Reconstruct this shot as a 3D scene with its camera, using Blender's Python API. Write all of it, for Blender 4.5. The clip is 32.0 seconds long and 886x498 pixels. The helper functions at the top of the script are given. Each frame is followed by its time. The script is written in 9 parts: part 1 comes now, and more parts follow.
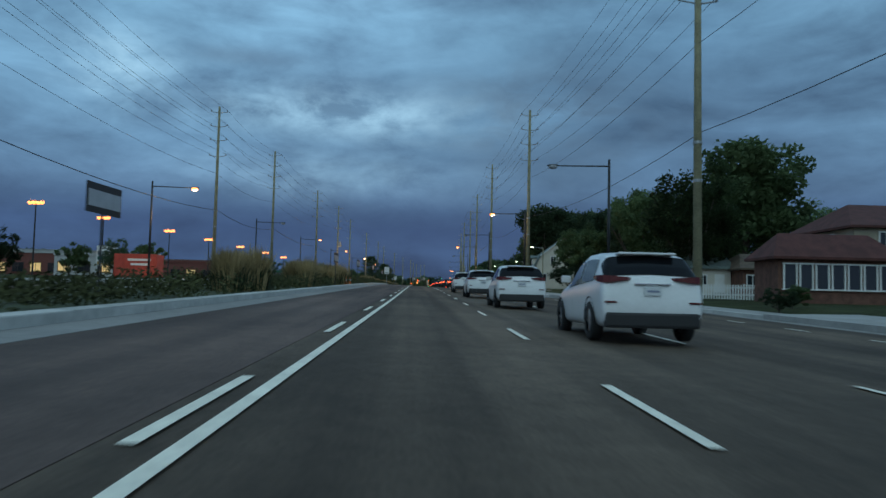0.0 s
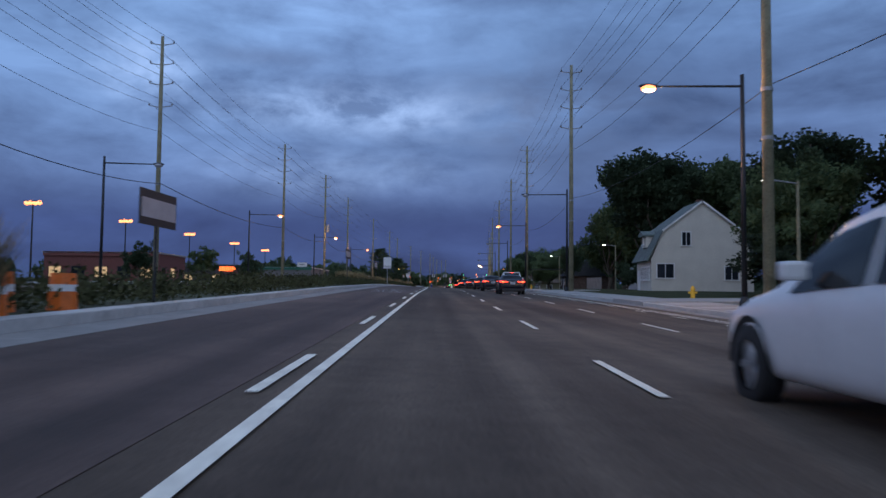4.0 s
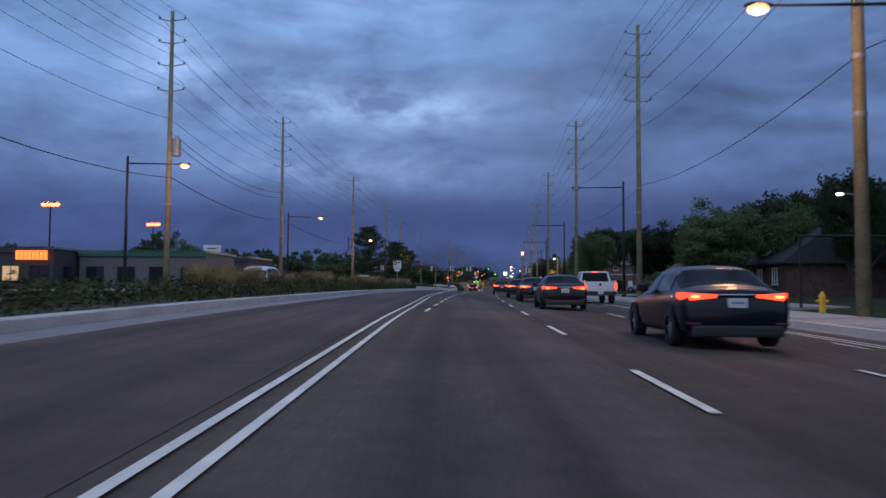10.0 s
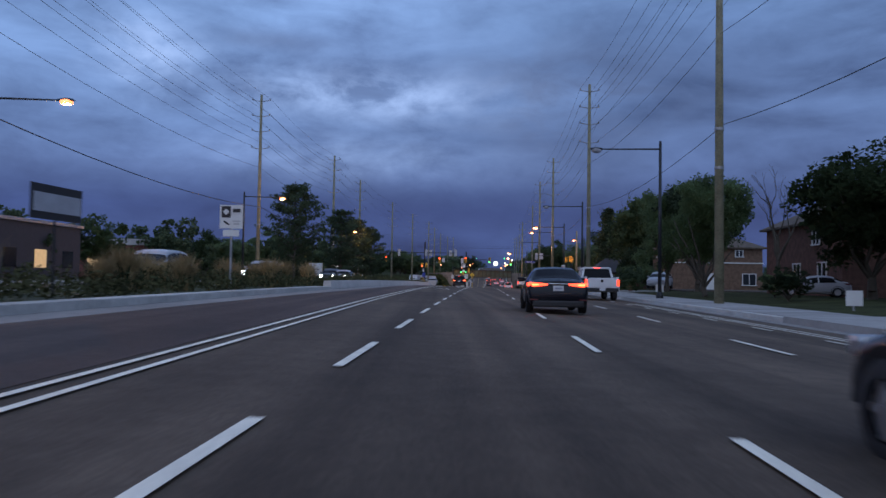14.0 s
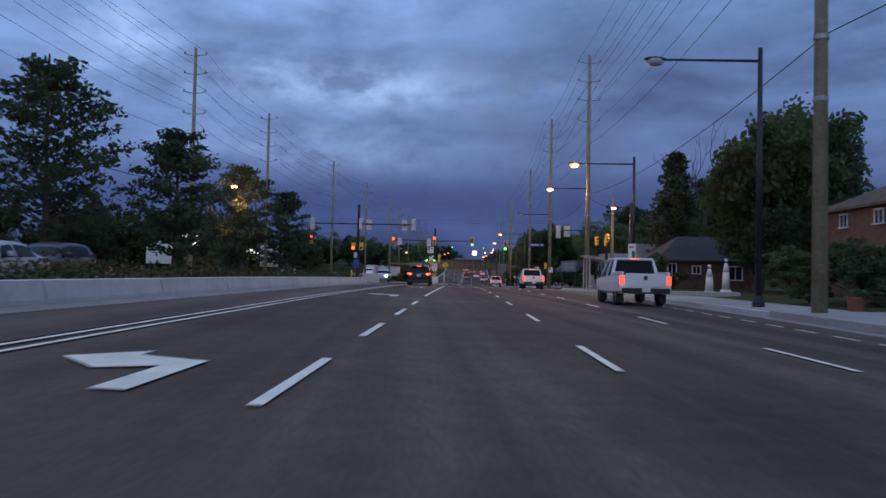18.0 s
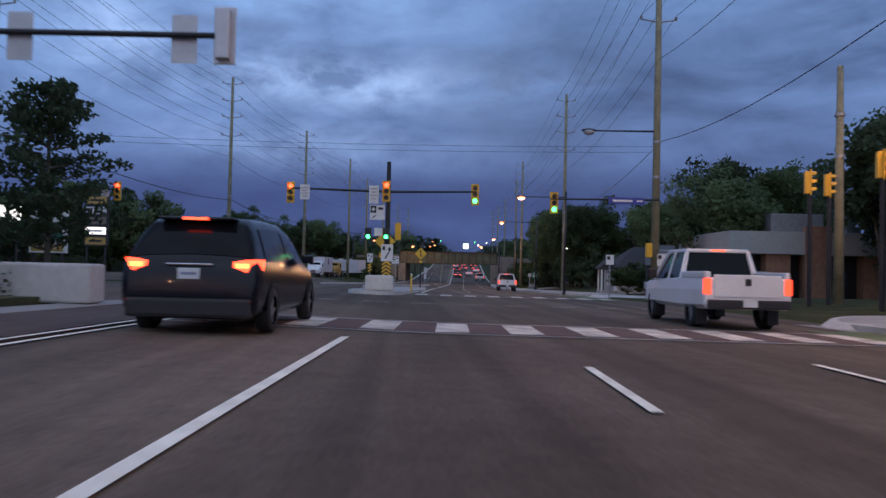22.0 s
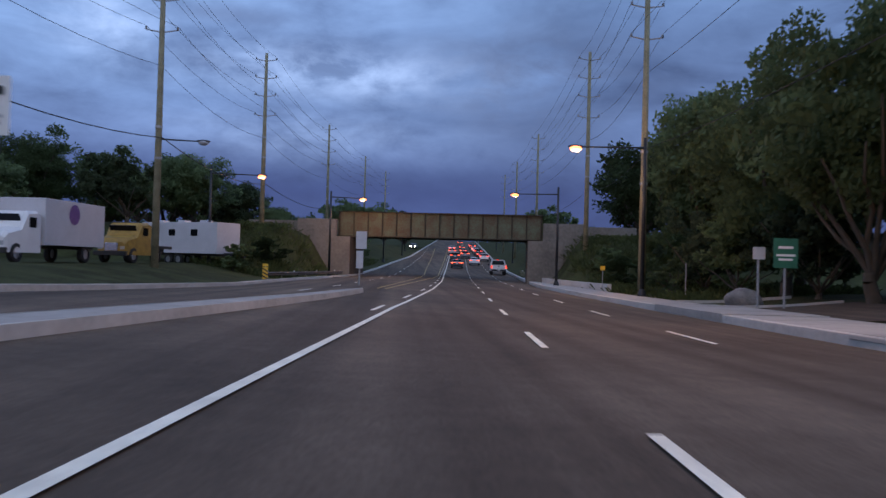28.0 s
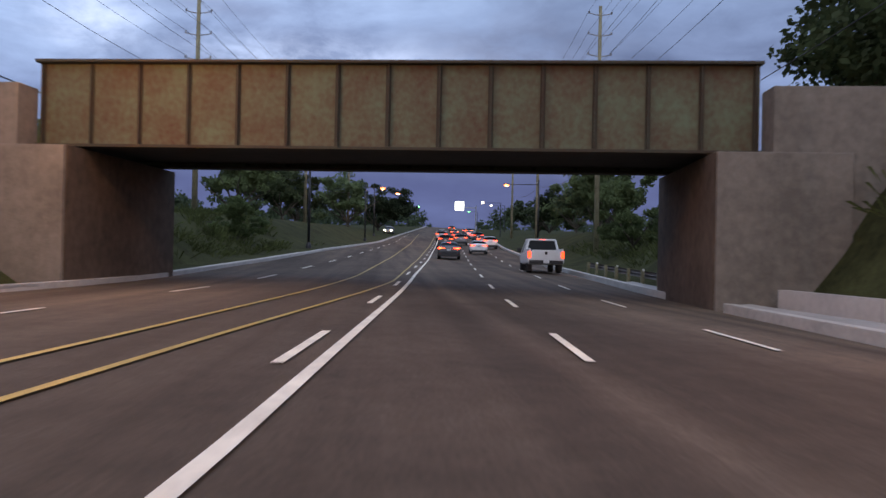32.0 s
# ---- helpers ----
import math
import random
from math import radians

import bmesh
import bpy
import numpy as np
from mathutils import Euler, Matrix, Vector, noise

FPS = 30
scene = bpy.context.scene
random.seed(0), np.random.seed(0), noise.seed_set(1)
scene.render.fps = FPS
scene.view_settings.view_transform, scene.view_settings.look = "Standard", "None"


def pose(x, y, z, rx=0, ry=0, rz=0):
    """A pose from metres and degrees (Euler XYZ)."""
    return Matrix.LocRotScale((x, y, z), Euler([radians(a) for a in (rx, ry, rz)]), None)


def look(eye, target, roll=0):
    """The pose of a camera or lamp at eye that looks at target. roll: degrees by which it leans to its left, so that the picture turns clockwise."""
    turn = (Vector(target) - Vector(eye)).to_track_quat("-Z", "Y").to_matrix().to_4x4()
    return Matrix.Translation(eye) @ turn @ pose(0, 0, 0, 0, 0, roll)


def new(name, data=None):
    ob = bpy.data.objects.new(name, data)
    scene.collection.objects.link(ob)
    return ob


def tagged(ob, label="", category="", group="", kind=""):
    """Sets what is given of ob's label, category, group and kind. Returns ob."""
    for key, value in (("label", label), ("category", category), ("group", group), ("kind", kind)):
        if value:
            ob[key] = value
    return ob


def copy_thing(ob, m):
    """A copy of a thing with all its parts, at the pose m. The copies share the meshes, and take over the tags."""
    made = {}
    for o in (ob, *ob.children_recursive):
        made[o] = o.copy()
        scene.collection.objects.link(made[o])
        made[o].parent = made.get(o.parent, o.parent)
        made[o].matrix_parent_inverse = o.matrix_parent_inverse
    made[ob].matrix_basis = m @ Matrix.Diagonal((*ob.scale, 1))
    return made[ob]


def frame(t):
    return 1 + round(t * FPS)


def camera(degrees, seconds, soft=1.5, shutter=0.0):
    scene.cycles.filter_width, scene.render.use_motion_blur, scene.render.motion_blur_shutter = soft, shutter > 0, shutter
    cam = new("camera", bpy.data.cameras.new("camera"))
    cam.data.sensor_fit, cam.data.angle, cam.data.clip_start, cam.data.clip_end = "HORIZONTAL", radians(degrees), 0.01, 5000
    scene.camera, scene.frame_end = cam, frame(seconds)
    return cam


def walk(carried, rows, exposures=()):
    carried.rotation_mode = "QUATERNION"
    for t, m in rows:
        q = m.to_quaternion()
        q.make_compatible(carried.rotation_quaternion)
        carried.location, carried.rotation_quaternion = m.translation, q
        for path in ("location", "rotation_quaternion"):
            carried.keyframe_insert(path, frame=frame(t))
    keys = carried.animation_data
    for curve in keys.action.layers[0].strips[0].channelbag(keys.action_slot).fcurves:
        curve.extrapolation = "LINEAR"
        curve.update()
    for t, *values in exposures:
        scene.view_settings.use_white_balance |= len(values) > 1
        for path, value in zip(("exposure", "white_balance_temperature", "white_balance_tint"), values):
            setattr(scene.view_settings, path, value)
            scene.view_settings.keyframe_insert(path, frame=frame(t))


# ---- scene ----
EXPOSURES = [(0.0, 0.15, 7300, -22), (1.0, 0.15, 7000, -16), (2.5, 0.12, 6600, 0), (5.5, 0.08, 6500, 8), (20.0, 0.13, 6600, 11), (24.0, 0.18, 6600, 7), (28.0, 0.3, 6750, 10), (30.0, 0.45, 7200, 12), (31.0, 0.55, 7400, 12), (32.0, 0.8, 8700, 14)]

cam = camera(58.50, 32.0, soft=1.5, shutter=0.3)
PATH = [
    (0.0, pose(0.000, 0.000, 1.150, 93.675, -1.267, -2.465)),
    (0.5, pose(0.130, 7.634, 1.351, 93.677, -0.967, -2.276)),
    (1.0, pose(0.249, 15.266, 1.552, 93.615, -0.644, -2.086)),
    (1.5, pose(0.355, 22.898, 1.752, 93.620, -0.411, -1.910)),
    (2.0, pose(0.449, 30.529, 1.952, 93.566, -0.344, -1.706)),
    (2.5, pose(0.532, 38.160, 2.150, 93.512, -0.422, -1.470)),
    (3.0, pose(0.606, 45.789, 2.348, 93.519, -0.511, -1.298)),
    (3.5, pose(0.673, 53.416, 2.544, 93.460, -0.578, -1.121)),
    (4.2, pose(0.756, 64.087, 2.817, 93.403, -0.614, -0.863)),
    (4.8, pose(0.821, 73.223, 3.047, 93.376, -0.598, -0.631)),
    (5.5, pose(0.894, 83.865, 3.311, 93.367, -0.544, -0.354)),
    (6.0, pose(0.950, 91.455, 3.493, 93.375, -0.489, -0.153)),
    (6.5, pose(1.013, 99.033, 3.671, 93.321, -0.389, -0.009)),
    (7.0, pose(1.090, 106.598, 3.841, 93.330, -0.367, 0.124)),
    (7.5, pose(1.184, 114.148, 4.004, 93.276, -0.400, 0.179)),
    (8.0, pose(1.290, 121.679, 4.157, 93.222, -0.467, 0.293)),
    (8.5, pose(1.401, 129.190, 4.301, 93.169, -0.478, 0.418)),
    (9.0, pose(1.505, 136.678, 4.435, 93.179, -0.422, 0.491)),
    (9.5, pose(1.601, 144.141, 4.558, 93.125, -0.367, 0.564)),
    (10.0, pose(1.693, 151.578, 4.671, 93.014, -0.333, 0.570)),
    (10.5, pose(1.796, 158.984, 4.774, 92.959, -0.300, 0.643)),
    (11.0, pose(1.918, 166.358, 4.867, 92.847, -0.289, 0.579)),
    (11.5, pose(2.066, 173.695, 4.951, 92.790, -0.322, 0.509)),
    (12.0, pose(2.245, 180.989, 5.027, 92.673, -0.467, 0.351)),
    (12.5, pose(2.458, 188.237, 5.095, 92.613, -0.567, 0.206)),
    (13.0, pose(2.715, 195.445, 5.156, 92.500, -0.644, 0.000)),
    (13.5, pose(3.018, 202.620, 5.210, 92.444, -0.689, -0.199)),
    (14.0, pose(3.360, 209.773, 5.260, 92.329, -0.889, -0.431)),
    (14.5, pose(3.729, 216.911, 5.307, 92.212, -1.089, -0.662)),
    (15.2, pose(4.263, 226.884, 5.367, 92.093, -1.235, -0.944)),
    (15.8, pose(4.722, 235.412, 5.415, 92.024, -1.260, -1.175)),
    (16.5, pose(5.249, 245.331, 5.465, 91.954, -1.244, -1.516)),
    (17.0, pose(5.624, 252.394, 5.496, 91.905, -1.222, -1.829)),
    (17.5, pose(6.005, 259.440, 5.521, 91.796, -1.200, -1.948)),
    (18.0, pose(6.395, 266.475, 5.540, 91.744, -1.178, -2.133)),
    (18.5, pose(6.796, 273.506, 5.552, 91.754, -1.189, -2.201)),
    (19.0, pose(7.210, 280.536, 5.556, 91.704, -1.156, -2.318)),
    (19.5, pose(7.636, 287.572, 5.553, 91.655, -1.133, -2.441)),
    (20.0, pose(8.071, 294.617, 5.542, 91.666, -1.144, -2.567)),
    (20.5, pose(8.514, 301.674, 5.524, 91.613, -1.222, -2.649)),
    (21.0, pose(8.960, 308.748, 5.498, 91.564, -1.300, -2.727)),
    (21.5, pose(9.407, 315.841, 5.463, 91.515, -1.344, -2.798)),
    (22.0, pose(9.852, 322.956, 5.421, 91.526, -1.322, -2.921)),
    (22.5, pose(10.295, 330.092, 5.371, 91.476, -1.333, -2.986)),
    (23.0, pose(10.734, 337.253, 5.312, 91.425, -1.433, -3.072)),
    (23.5, pose(11.171, 344.438, 5.247, 91.369, -1.600, -3.083)),
    (24.0, pose(11.606, 351.642, 5.173, 91.262, -1.656, -3.053)),
    (24.5, pose(12.040, 358.851, 5.093, 91.267, -1.544, -3.030)),
    (25.0, pose(12.476, 366.054, 5.006, 91.273, -1.389, -3.063)),
    (25.5, pose(12.917, 373.242, 4.911, 91.223, -1.356, -3.118)),
    (26.2, pose(13.544, 383.275, 4.767, 91.117, -1.365, -3.150)),
    (26.8, pose(14.095, 391.855, 4.633, 91.016, -1.415, -3.158)),
    (27.5, pose(14.757, 401.854, 4.470, 90.955, -1.489, -3.207)),
    (28.0, pose(15.244, 408.993, 4.353, 90.967, -1.544, -3.285)),
    (28.5, pose(15.745, 416.129, 4.240, 90.855, -1.511, -3.278)),
    (29.0, pose(16.263, 423.264, 4.137, 90.863, -1.311, -3.420)),
    (29.5, pose(16.799, 430.395, 4.045, 90.741, -1.133, -3.320)),
    (30.0, pose(17.347, 437.524, 3.968, 90.687, -0.978, -3.349)),
    (30.5, pose(17.896, 444.650, 3.906, 90.637, -0.956, -3.598)),
    (31.0, pose(18.435, 451.776, 3.862, 90.529, -1.056, -3.553)),
    (31.5, pose(18.957, 458.902, 3.834, 90.484, -1.156, -3.701)),
    (32.0, pose(19.463, 466.027, 3.820, 90.432, -1.178, -3.935)),
]
walk(cam, PATH, EXPOSURES)

# ---------------------------------------------------------------- world
world = bpy.data.worlds.new("dusk_sky")
scene.world = world
world.use_nodes = True
wn, wl = world.node_tree.nodes, world.node_tree.links
wn.clear()


def wnode(kind, **props):
    nd = wn.new(kind)
    for k, v in props.items():
        if k in ("operation", "blend_type", "data_type", "sky_type"):
            if k == "operation":
                nd.operation = v
            elif k == "blend_type":
                nd.blend_type = v
            elif k == "data_type":
                nd.data_type = v
    return nd


def wmath(op, a, b=None, clamp=False):
    nd = wn.new("ShaderNodeMath")
    nd.operation = op
    nd.use_clamp = clamp
    for i, v in enumerate((a, b)):
        if v is None:
            continue
        if isinstance(v, (int, float)):
            nd.inputs[i].default_value = v
        else:
            wl.new(v, nd.inputs[i])
    return nd.outputs[0]


def wramp(fac, stops):
    nd = wn.new("ShaderNodeValToRGB")
    cr = nd.color_ramp
    while len(cr.elements) < len(stops):
        cr.elements.new(0.5)
    for e, (p, c) in zip(cr.elements, stops):
        e.position = p
        e.color = (*c, 1) if len(c) == 3 else c
    wl.new(fac, nd.inputs[0])
    return nd.outputs[0]


def wmix(fac, a, b, mode="MIX"):
    nd = wn.new("ShaderNodeMix")
    nd.data_type = "RGBA"
    nd.blend_type = mode
    for sock, v in ((nd.inputs[0], fac), (nd.inputs[6], a), (nd.inputs[7], b)):
        if isinstance(v, (int, float)):
            sock.default_value = v
        elif isinstance(v, tuple):
            sock.default_value = (*v, 1)
        else:
            wl.new(v, sock)
    return nd.outputs[2]


w_tc = wn.new("ShaderNodeTexCoord")
w_sep = wn.new("ShaderNodeSeparateXYZ")
wl.new(w_tc.outputs["Generated"], w_sep.inputs[0])
w_x, w_y, w_z = w_sep.outputs
# a flat cloud deck seen in perspective
w_den = wmath("ADD", wmath("MAXIMUM", w_z, 0.0), 0.11)
w_cmb = wn.new("ShaderNodeCombineXYZ")
wl.new(wmath("DIVIDE", w_x, w_den), w_cmb.inputs[0])
wl.new(wmath("DIVIDE", w_y, w_den), w_cmb.inputs[1])


def wnoise(scale, detail, rough, offset, sx=1.0, sy=1.0, distort=0.0):
    mp = wn.new("ShaderNodeMapping")
    mp.inputs["Location"].default_value = offset
    mp.inputs["Scale"].default_value = (sx, sy, 1)
    wl.new(w_cmb.outputs[0], mp.inputs[0])
    nz = wn.new("ShaderNodeTexNoise")
    nz.inputs["Scale"].default_value = scale
    nz.inputs["Detail"].default_value = detail
    nz.inputs["Roughness"].default_value = rough
    nz.inputs["Distortion"].default_value = distort
    wl.new(mp.outputs[0], nz.inputs["Vector"])
    return nz.outputs["Fac"]


def w_spot(az, el, wide, high, soft=1.0):
    """A soft oval region of the sky round an azimuth (degrees right of +y) and elevation."""
    a = wmath("ARCTAN2", w_x, w_y)
    e = wmath("ARCSINE", w_z)
    da = wmath("DIVIDE", wmath("SUBTRACT", a, radians(az)), radians(wide))
    de = wmath("DIVIDE", wmath("SUBTRACT", e, radians(el)), radians(high))
    r2 = wmath("ADD", wmath("MULTIPLY", da, da), wmath("MULTIPLY", de, de))
    return wmath("POWER", 2.718, wmath("MULTIPLY", r2, -1.0))


def wcloud(scale, detail, rough, offset, flat=2.4, distort=0.0):
    """Billowing noise on the dome of the sky, flattened towards the horizon."""
    mp = wn.new("ShaderNodeMapping")
    mp.inputs["Location"].default_value = offset
    mp.inputs["Scale"].default_value = (1, 1, flat)
    wl.new(w_tc.outputs["Generated"], mp.inputs[0])
    nz = wn.new("ShaderNodeTexNoise")
    nz.inputs["Scale"].default_value = scale
    nz.inputs["Detail"].default_value = detail
    nz.inputs["Roughness"].default_value = rough
    nz.inputs["Distortion"].default_value = distort
    wl.new(mp.outputs[0], nz.inputs["Vector"])
    return nz.outputs["Fac"]


n_big = wcloud(4.2, 7.0, 0.52, (3.1, 1.7, 0.3), 3.0, 0.5)
n_mid = wcloud(11.0, 8.0, 0.58, (0.4, 5.2, 2.0), 2.2, 0.35)
n_fine = wcloud(26.0, 6.0, 0.6, (7.4, 2.2, 1.0), 1.8, 0.2)
w_mixn = wmath("ADD", wmath("ADD", wmath("MULTIPLY", n_big, 0.60), wmath("MULTIPLY", n_mid, 0.33)), wmath("MULTIPLY", n_fine, 0.07))
# base colour by height above the horizon
w_base = wramp(w_z, [(0.0, (0.034, 0.062, 0.155)), (0.04, (0.029, 0.051, 0.148)), (0.085, (0.034, 0.058, 0.170)), (0.13, (0.066, 0.108, 0.25)),
                     (0.21, (0.098, 0.165, 0.345)), (0.32, (0.105, 0.180, 0.365)), (0.6, (0.125, 0.195, 0.38)), (1.0, (0.15, 0.22, 0.41))])
w_dark = wmix(wramp(w_mixn, [(0.36, (0, 0, 0)), (0.62, (1, 1, 1))]), wmix(1.0, w_base, (0.60, 0.60, 0.64), "MULTIPLY"),
              wmix(1.0, w_base, (1.42, 1.42, 1.36), "MULTIPLY"))
# heavy grey clouds between the breaks
w_grey = wmath("MULTIPLY", wmath("MAXIMUM", w_spot(9.0, 13.0, 10.0, 4.5), wmath("MULTIPLY", w_spot(-13.0, 16.5, 5.0, 0.7), 0.6)), wramp(n_mid, [(0.32, (0, 0, 0)), (0.58, (1, 1, 1))]), True)
w_col = wmix(wmath("MULTIPLY", w_grey, 0.75), w_dark, (0.060, 0.085, 0.175))
# brighter breaks in the deck low ahead
w_break = wmath("MAXIMUM", wmath("MAXIMUM", w_spot(-4.5, 13.1, 9.0, 1.5), w_spot(-20.5, 15.0, 3.2, 2.2)), wmath("MULTIPLY", w_spot(-7.0, 8.6, 9.0, 1.6), 0.4))
w_fac = wmath("MULTIPLY", w_break, wramp(wmath("ADD", wmath("MULTIPLY", n_mid, 0.6), wmath("MULTIPLY", n_fine, 0.4)), [(0.38, (0.12, 0.12, 0.12)), (0.62, (1, 1, 1))]), True)
w_col = wmix(w_fac, w_col, (0.25, 0.36, 0.62))
w_col = wmix(wmath("MULTIPLY", w_spot(-7.0, 19.0, 11.0, 6.0), 0.6), w_col, wmix(1.0, w_col, (1.5, 1.45, 1.4), "MULTIPLY"))
w_col = wmix(wmath("MULTIPLY", w_spot(17.0, 18.0, 12.0, 7.0), 0.75), w_col, wmix(1.0, w_col, (0.66, 0.68, 0.72), "MULTIPLY"))
w_col = wmix(wmath("MULTIPLY", w_spot(22.0, 12.0, 13.0, 7.0), 0.8), w_col, wmix(1.0, w_col, (0.70, 0.69, 0.74), "MULTIPLY"))
# a heavy bank just above the horizon
w_bank = wmath("MULTIPLY", w_spot(4.0, 5.2, 40.0, 2.2), wramp(n_big, [(0.36, (0.35, 0.35, 0.35)), (0.56, (1, 1, 1))]), True)
w_col = wmix(wmath("MULTIPLY", w_bank, 0.6), w_col, (0.020, 0.034, 0.118))
# the west behind is still brighter
w_west = wmath("MULTIPLY", wmath("MAXIMUM", wmath("SUBTRACT", wmath("MULTIPLY", w_y, -1.0), 0.05), 0.0), 1.0, True)
w_col = wmix(w_west, w_col, wmix(1.0, w_col, (3.0, 2.35, 1.75), "MULTIPLY"))
w_sky = wn.new("ShaderNodeTexSky")
w_sky.sky_type = "NISHITA"
w_sky.sun_disc = False
w_sky.sun_elevation = radians(2.0)
w_sky.sun_rotation = radians(200.0)
w_out = wmix(0.004, w_col, w_sky.outputs[0])
w_bg = wn.new("ShaderNodeBackground")
wl.new(w_out, w_bg.inputs[0])
w_bg.inputs[1].default_value = 1.45
w_o = wn.new("ShaderNodeOutputWorld")
wl.new(w_bg.outputs[0], w_o.inputs[0])

# the last light behind the clouds, very soft
sun_data = bpy.data.lights.new("sun", "SUN")
sun_data.energy = 0.15
sun_data.angle = radians(60)
sun_data.color = (0.85, 0.9, 1.0)
sun = new("sun", sun_data)
sun.matrix_world = look((0, 0, 100), (15, 60, 0))

# ---------------------------------------------------------------- the line of the road: y, x, z of our lane's middle
AXIS = [
    (-0.0, 0.19, 0.15),
    (35.1, 0.73, 1.07),
    (70.2, 1.12, 1.97),
    (105.1, 1.46, 2.81),
    (138.2, 1.92, 3.46),
    (172.2, 2.26, 3.94),
    (205.5, 3.15, 4.23),
    (238.2, 4.87, 4.43),
    (270.7, 6.70, 4.55),
    (303.1, 8.62, 4.52),
    (335.8, 10.54, 4.32),
    (367.5, 12.34, 3.99),
    (400.4, 14.35, 3.49),
    (433.3, 16.92, 3.01),
    (466.0, 19.46, 2.82),
]

AY = np.array([a[0] for a in AXIS])
_slope0 = (AXIS[1][2] - AXIS[0][2]) / (AXIS[1][0] - AXIS[0][0])
AYZ = np.concatenate([[-400.0, -40.0], AY, AY[-1] + np.array([25, 60, 110, 160, 320, 520, 1500])])
AZ = np.concatenate([[-0.5, -0.7], [a[2] for a in AXIS], AXIS[-1][2] + np.array([-0.1, 0.5, 2.2, 4.6, 12.0, 16.0, 18.0])])
AYX = np.concatenate([[-400.0], AY, [1966.0]])
_e = (AXIS[-1][1] - AXIS[-3][1]) / (AXIS[-1][0] - AXIS[-3][0])
AX = np.concatenate([[AXIS[0][1] - 400 * 0.016], [a[1] for a in AXIS], [AXIS[-1][1] + 1500 * _e]])
_dy = np.arange(-390.0, 1950.0, 1.0)
_ker = np.hanning(25) / np.hanning(25).sum()
_dx = np.convolve(np.pad(np.interp(_dy, AYX, AX), 12, mode="edge"), _ker, "valid")
_dz = np.convolve(np.pad(np.interp(_dy, AYZ, AZ), 12, mode="edge"), _ker, "valid")


def xa(y):
    return float(np.interp(y, _dy, _dx))


def za(y):
    return float(np.interp(y, _dy, _dz))


def head(y):
    """Heading of the road at y, degrees for rotation about z."""
    return -math.degrees(math.atan2(xa(y + 3) - xa(y - 3), 6.0))


def W(y, l, h=0.0):
    return Vector((xa(y) + l, y, za(y) + h))


FALL = [(-400, .03), (262, .03), (285, .022), (310, .015), (325, .010), (385, .008), (425, .02), (450, .03), (1500, .03)]


def cross(y, l):
    """The road falls away to the right of the median, less so at the crossing, and has a low crown left of the line by the bridge."""
    if l > 0:
        return -float(np.interp(y, [a for a, _ in FALL], [b for _, b in FALL])) * min(9.0, l)
    flat = 0.03 * min(10.0, -l)
    far = max(0.0, min(9.0, -l - 4.0))
    crown = 0.03 * min(4.0, -l) - 0.022 * far
    k = min(1.0, max(0.0, (y - 428) / 22.0))
    back = min(1.0, max(0.0, (y - 494) / 36.0))
    steep = flat + 0.045 * far * (1.0 - min(1.0, max(0.0, (y - 520) / 60.0)))
    return (flat * (1 - k) + crown * k) * (1 - back) + steep * back


def R(y, l, h=0.0):
    """A point on or above the road's tilted surface."""
    return W(y, l, h + cross(y, l))


def on(y, l, h=0.0, turn=0.0):
    return Matrix.Translation(R(y, l, h)) @ Matrix.Rotation(radians(head(y) + turn), 4, "Z")


def at(y, l, h=0.0, turn=0.0):
    return Matrix.Translation(W(y, l, h)) @ Matrix.Rotation(radians(head(y) + turn), 4, "Z")


def lerp(table, y):
    return float(np.interp(y, [a for a, _ in table], [b for _, b in table]))


# ---------------------------------------------------------------- materials
MATS = {}


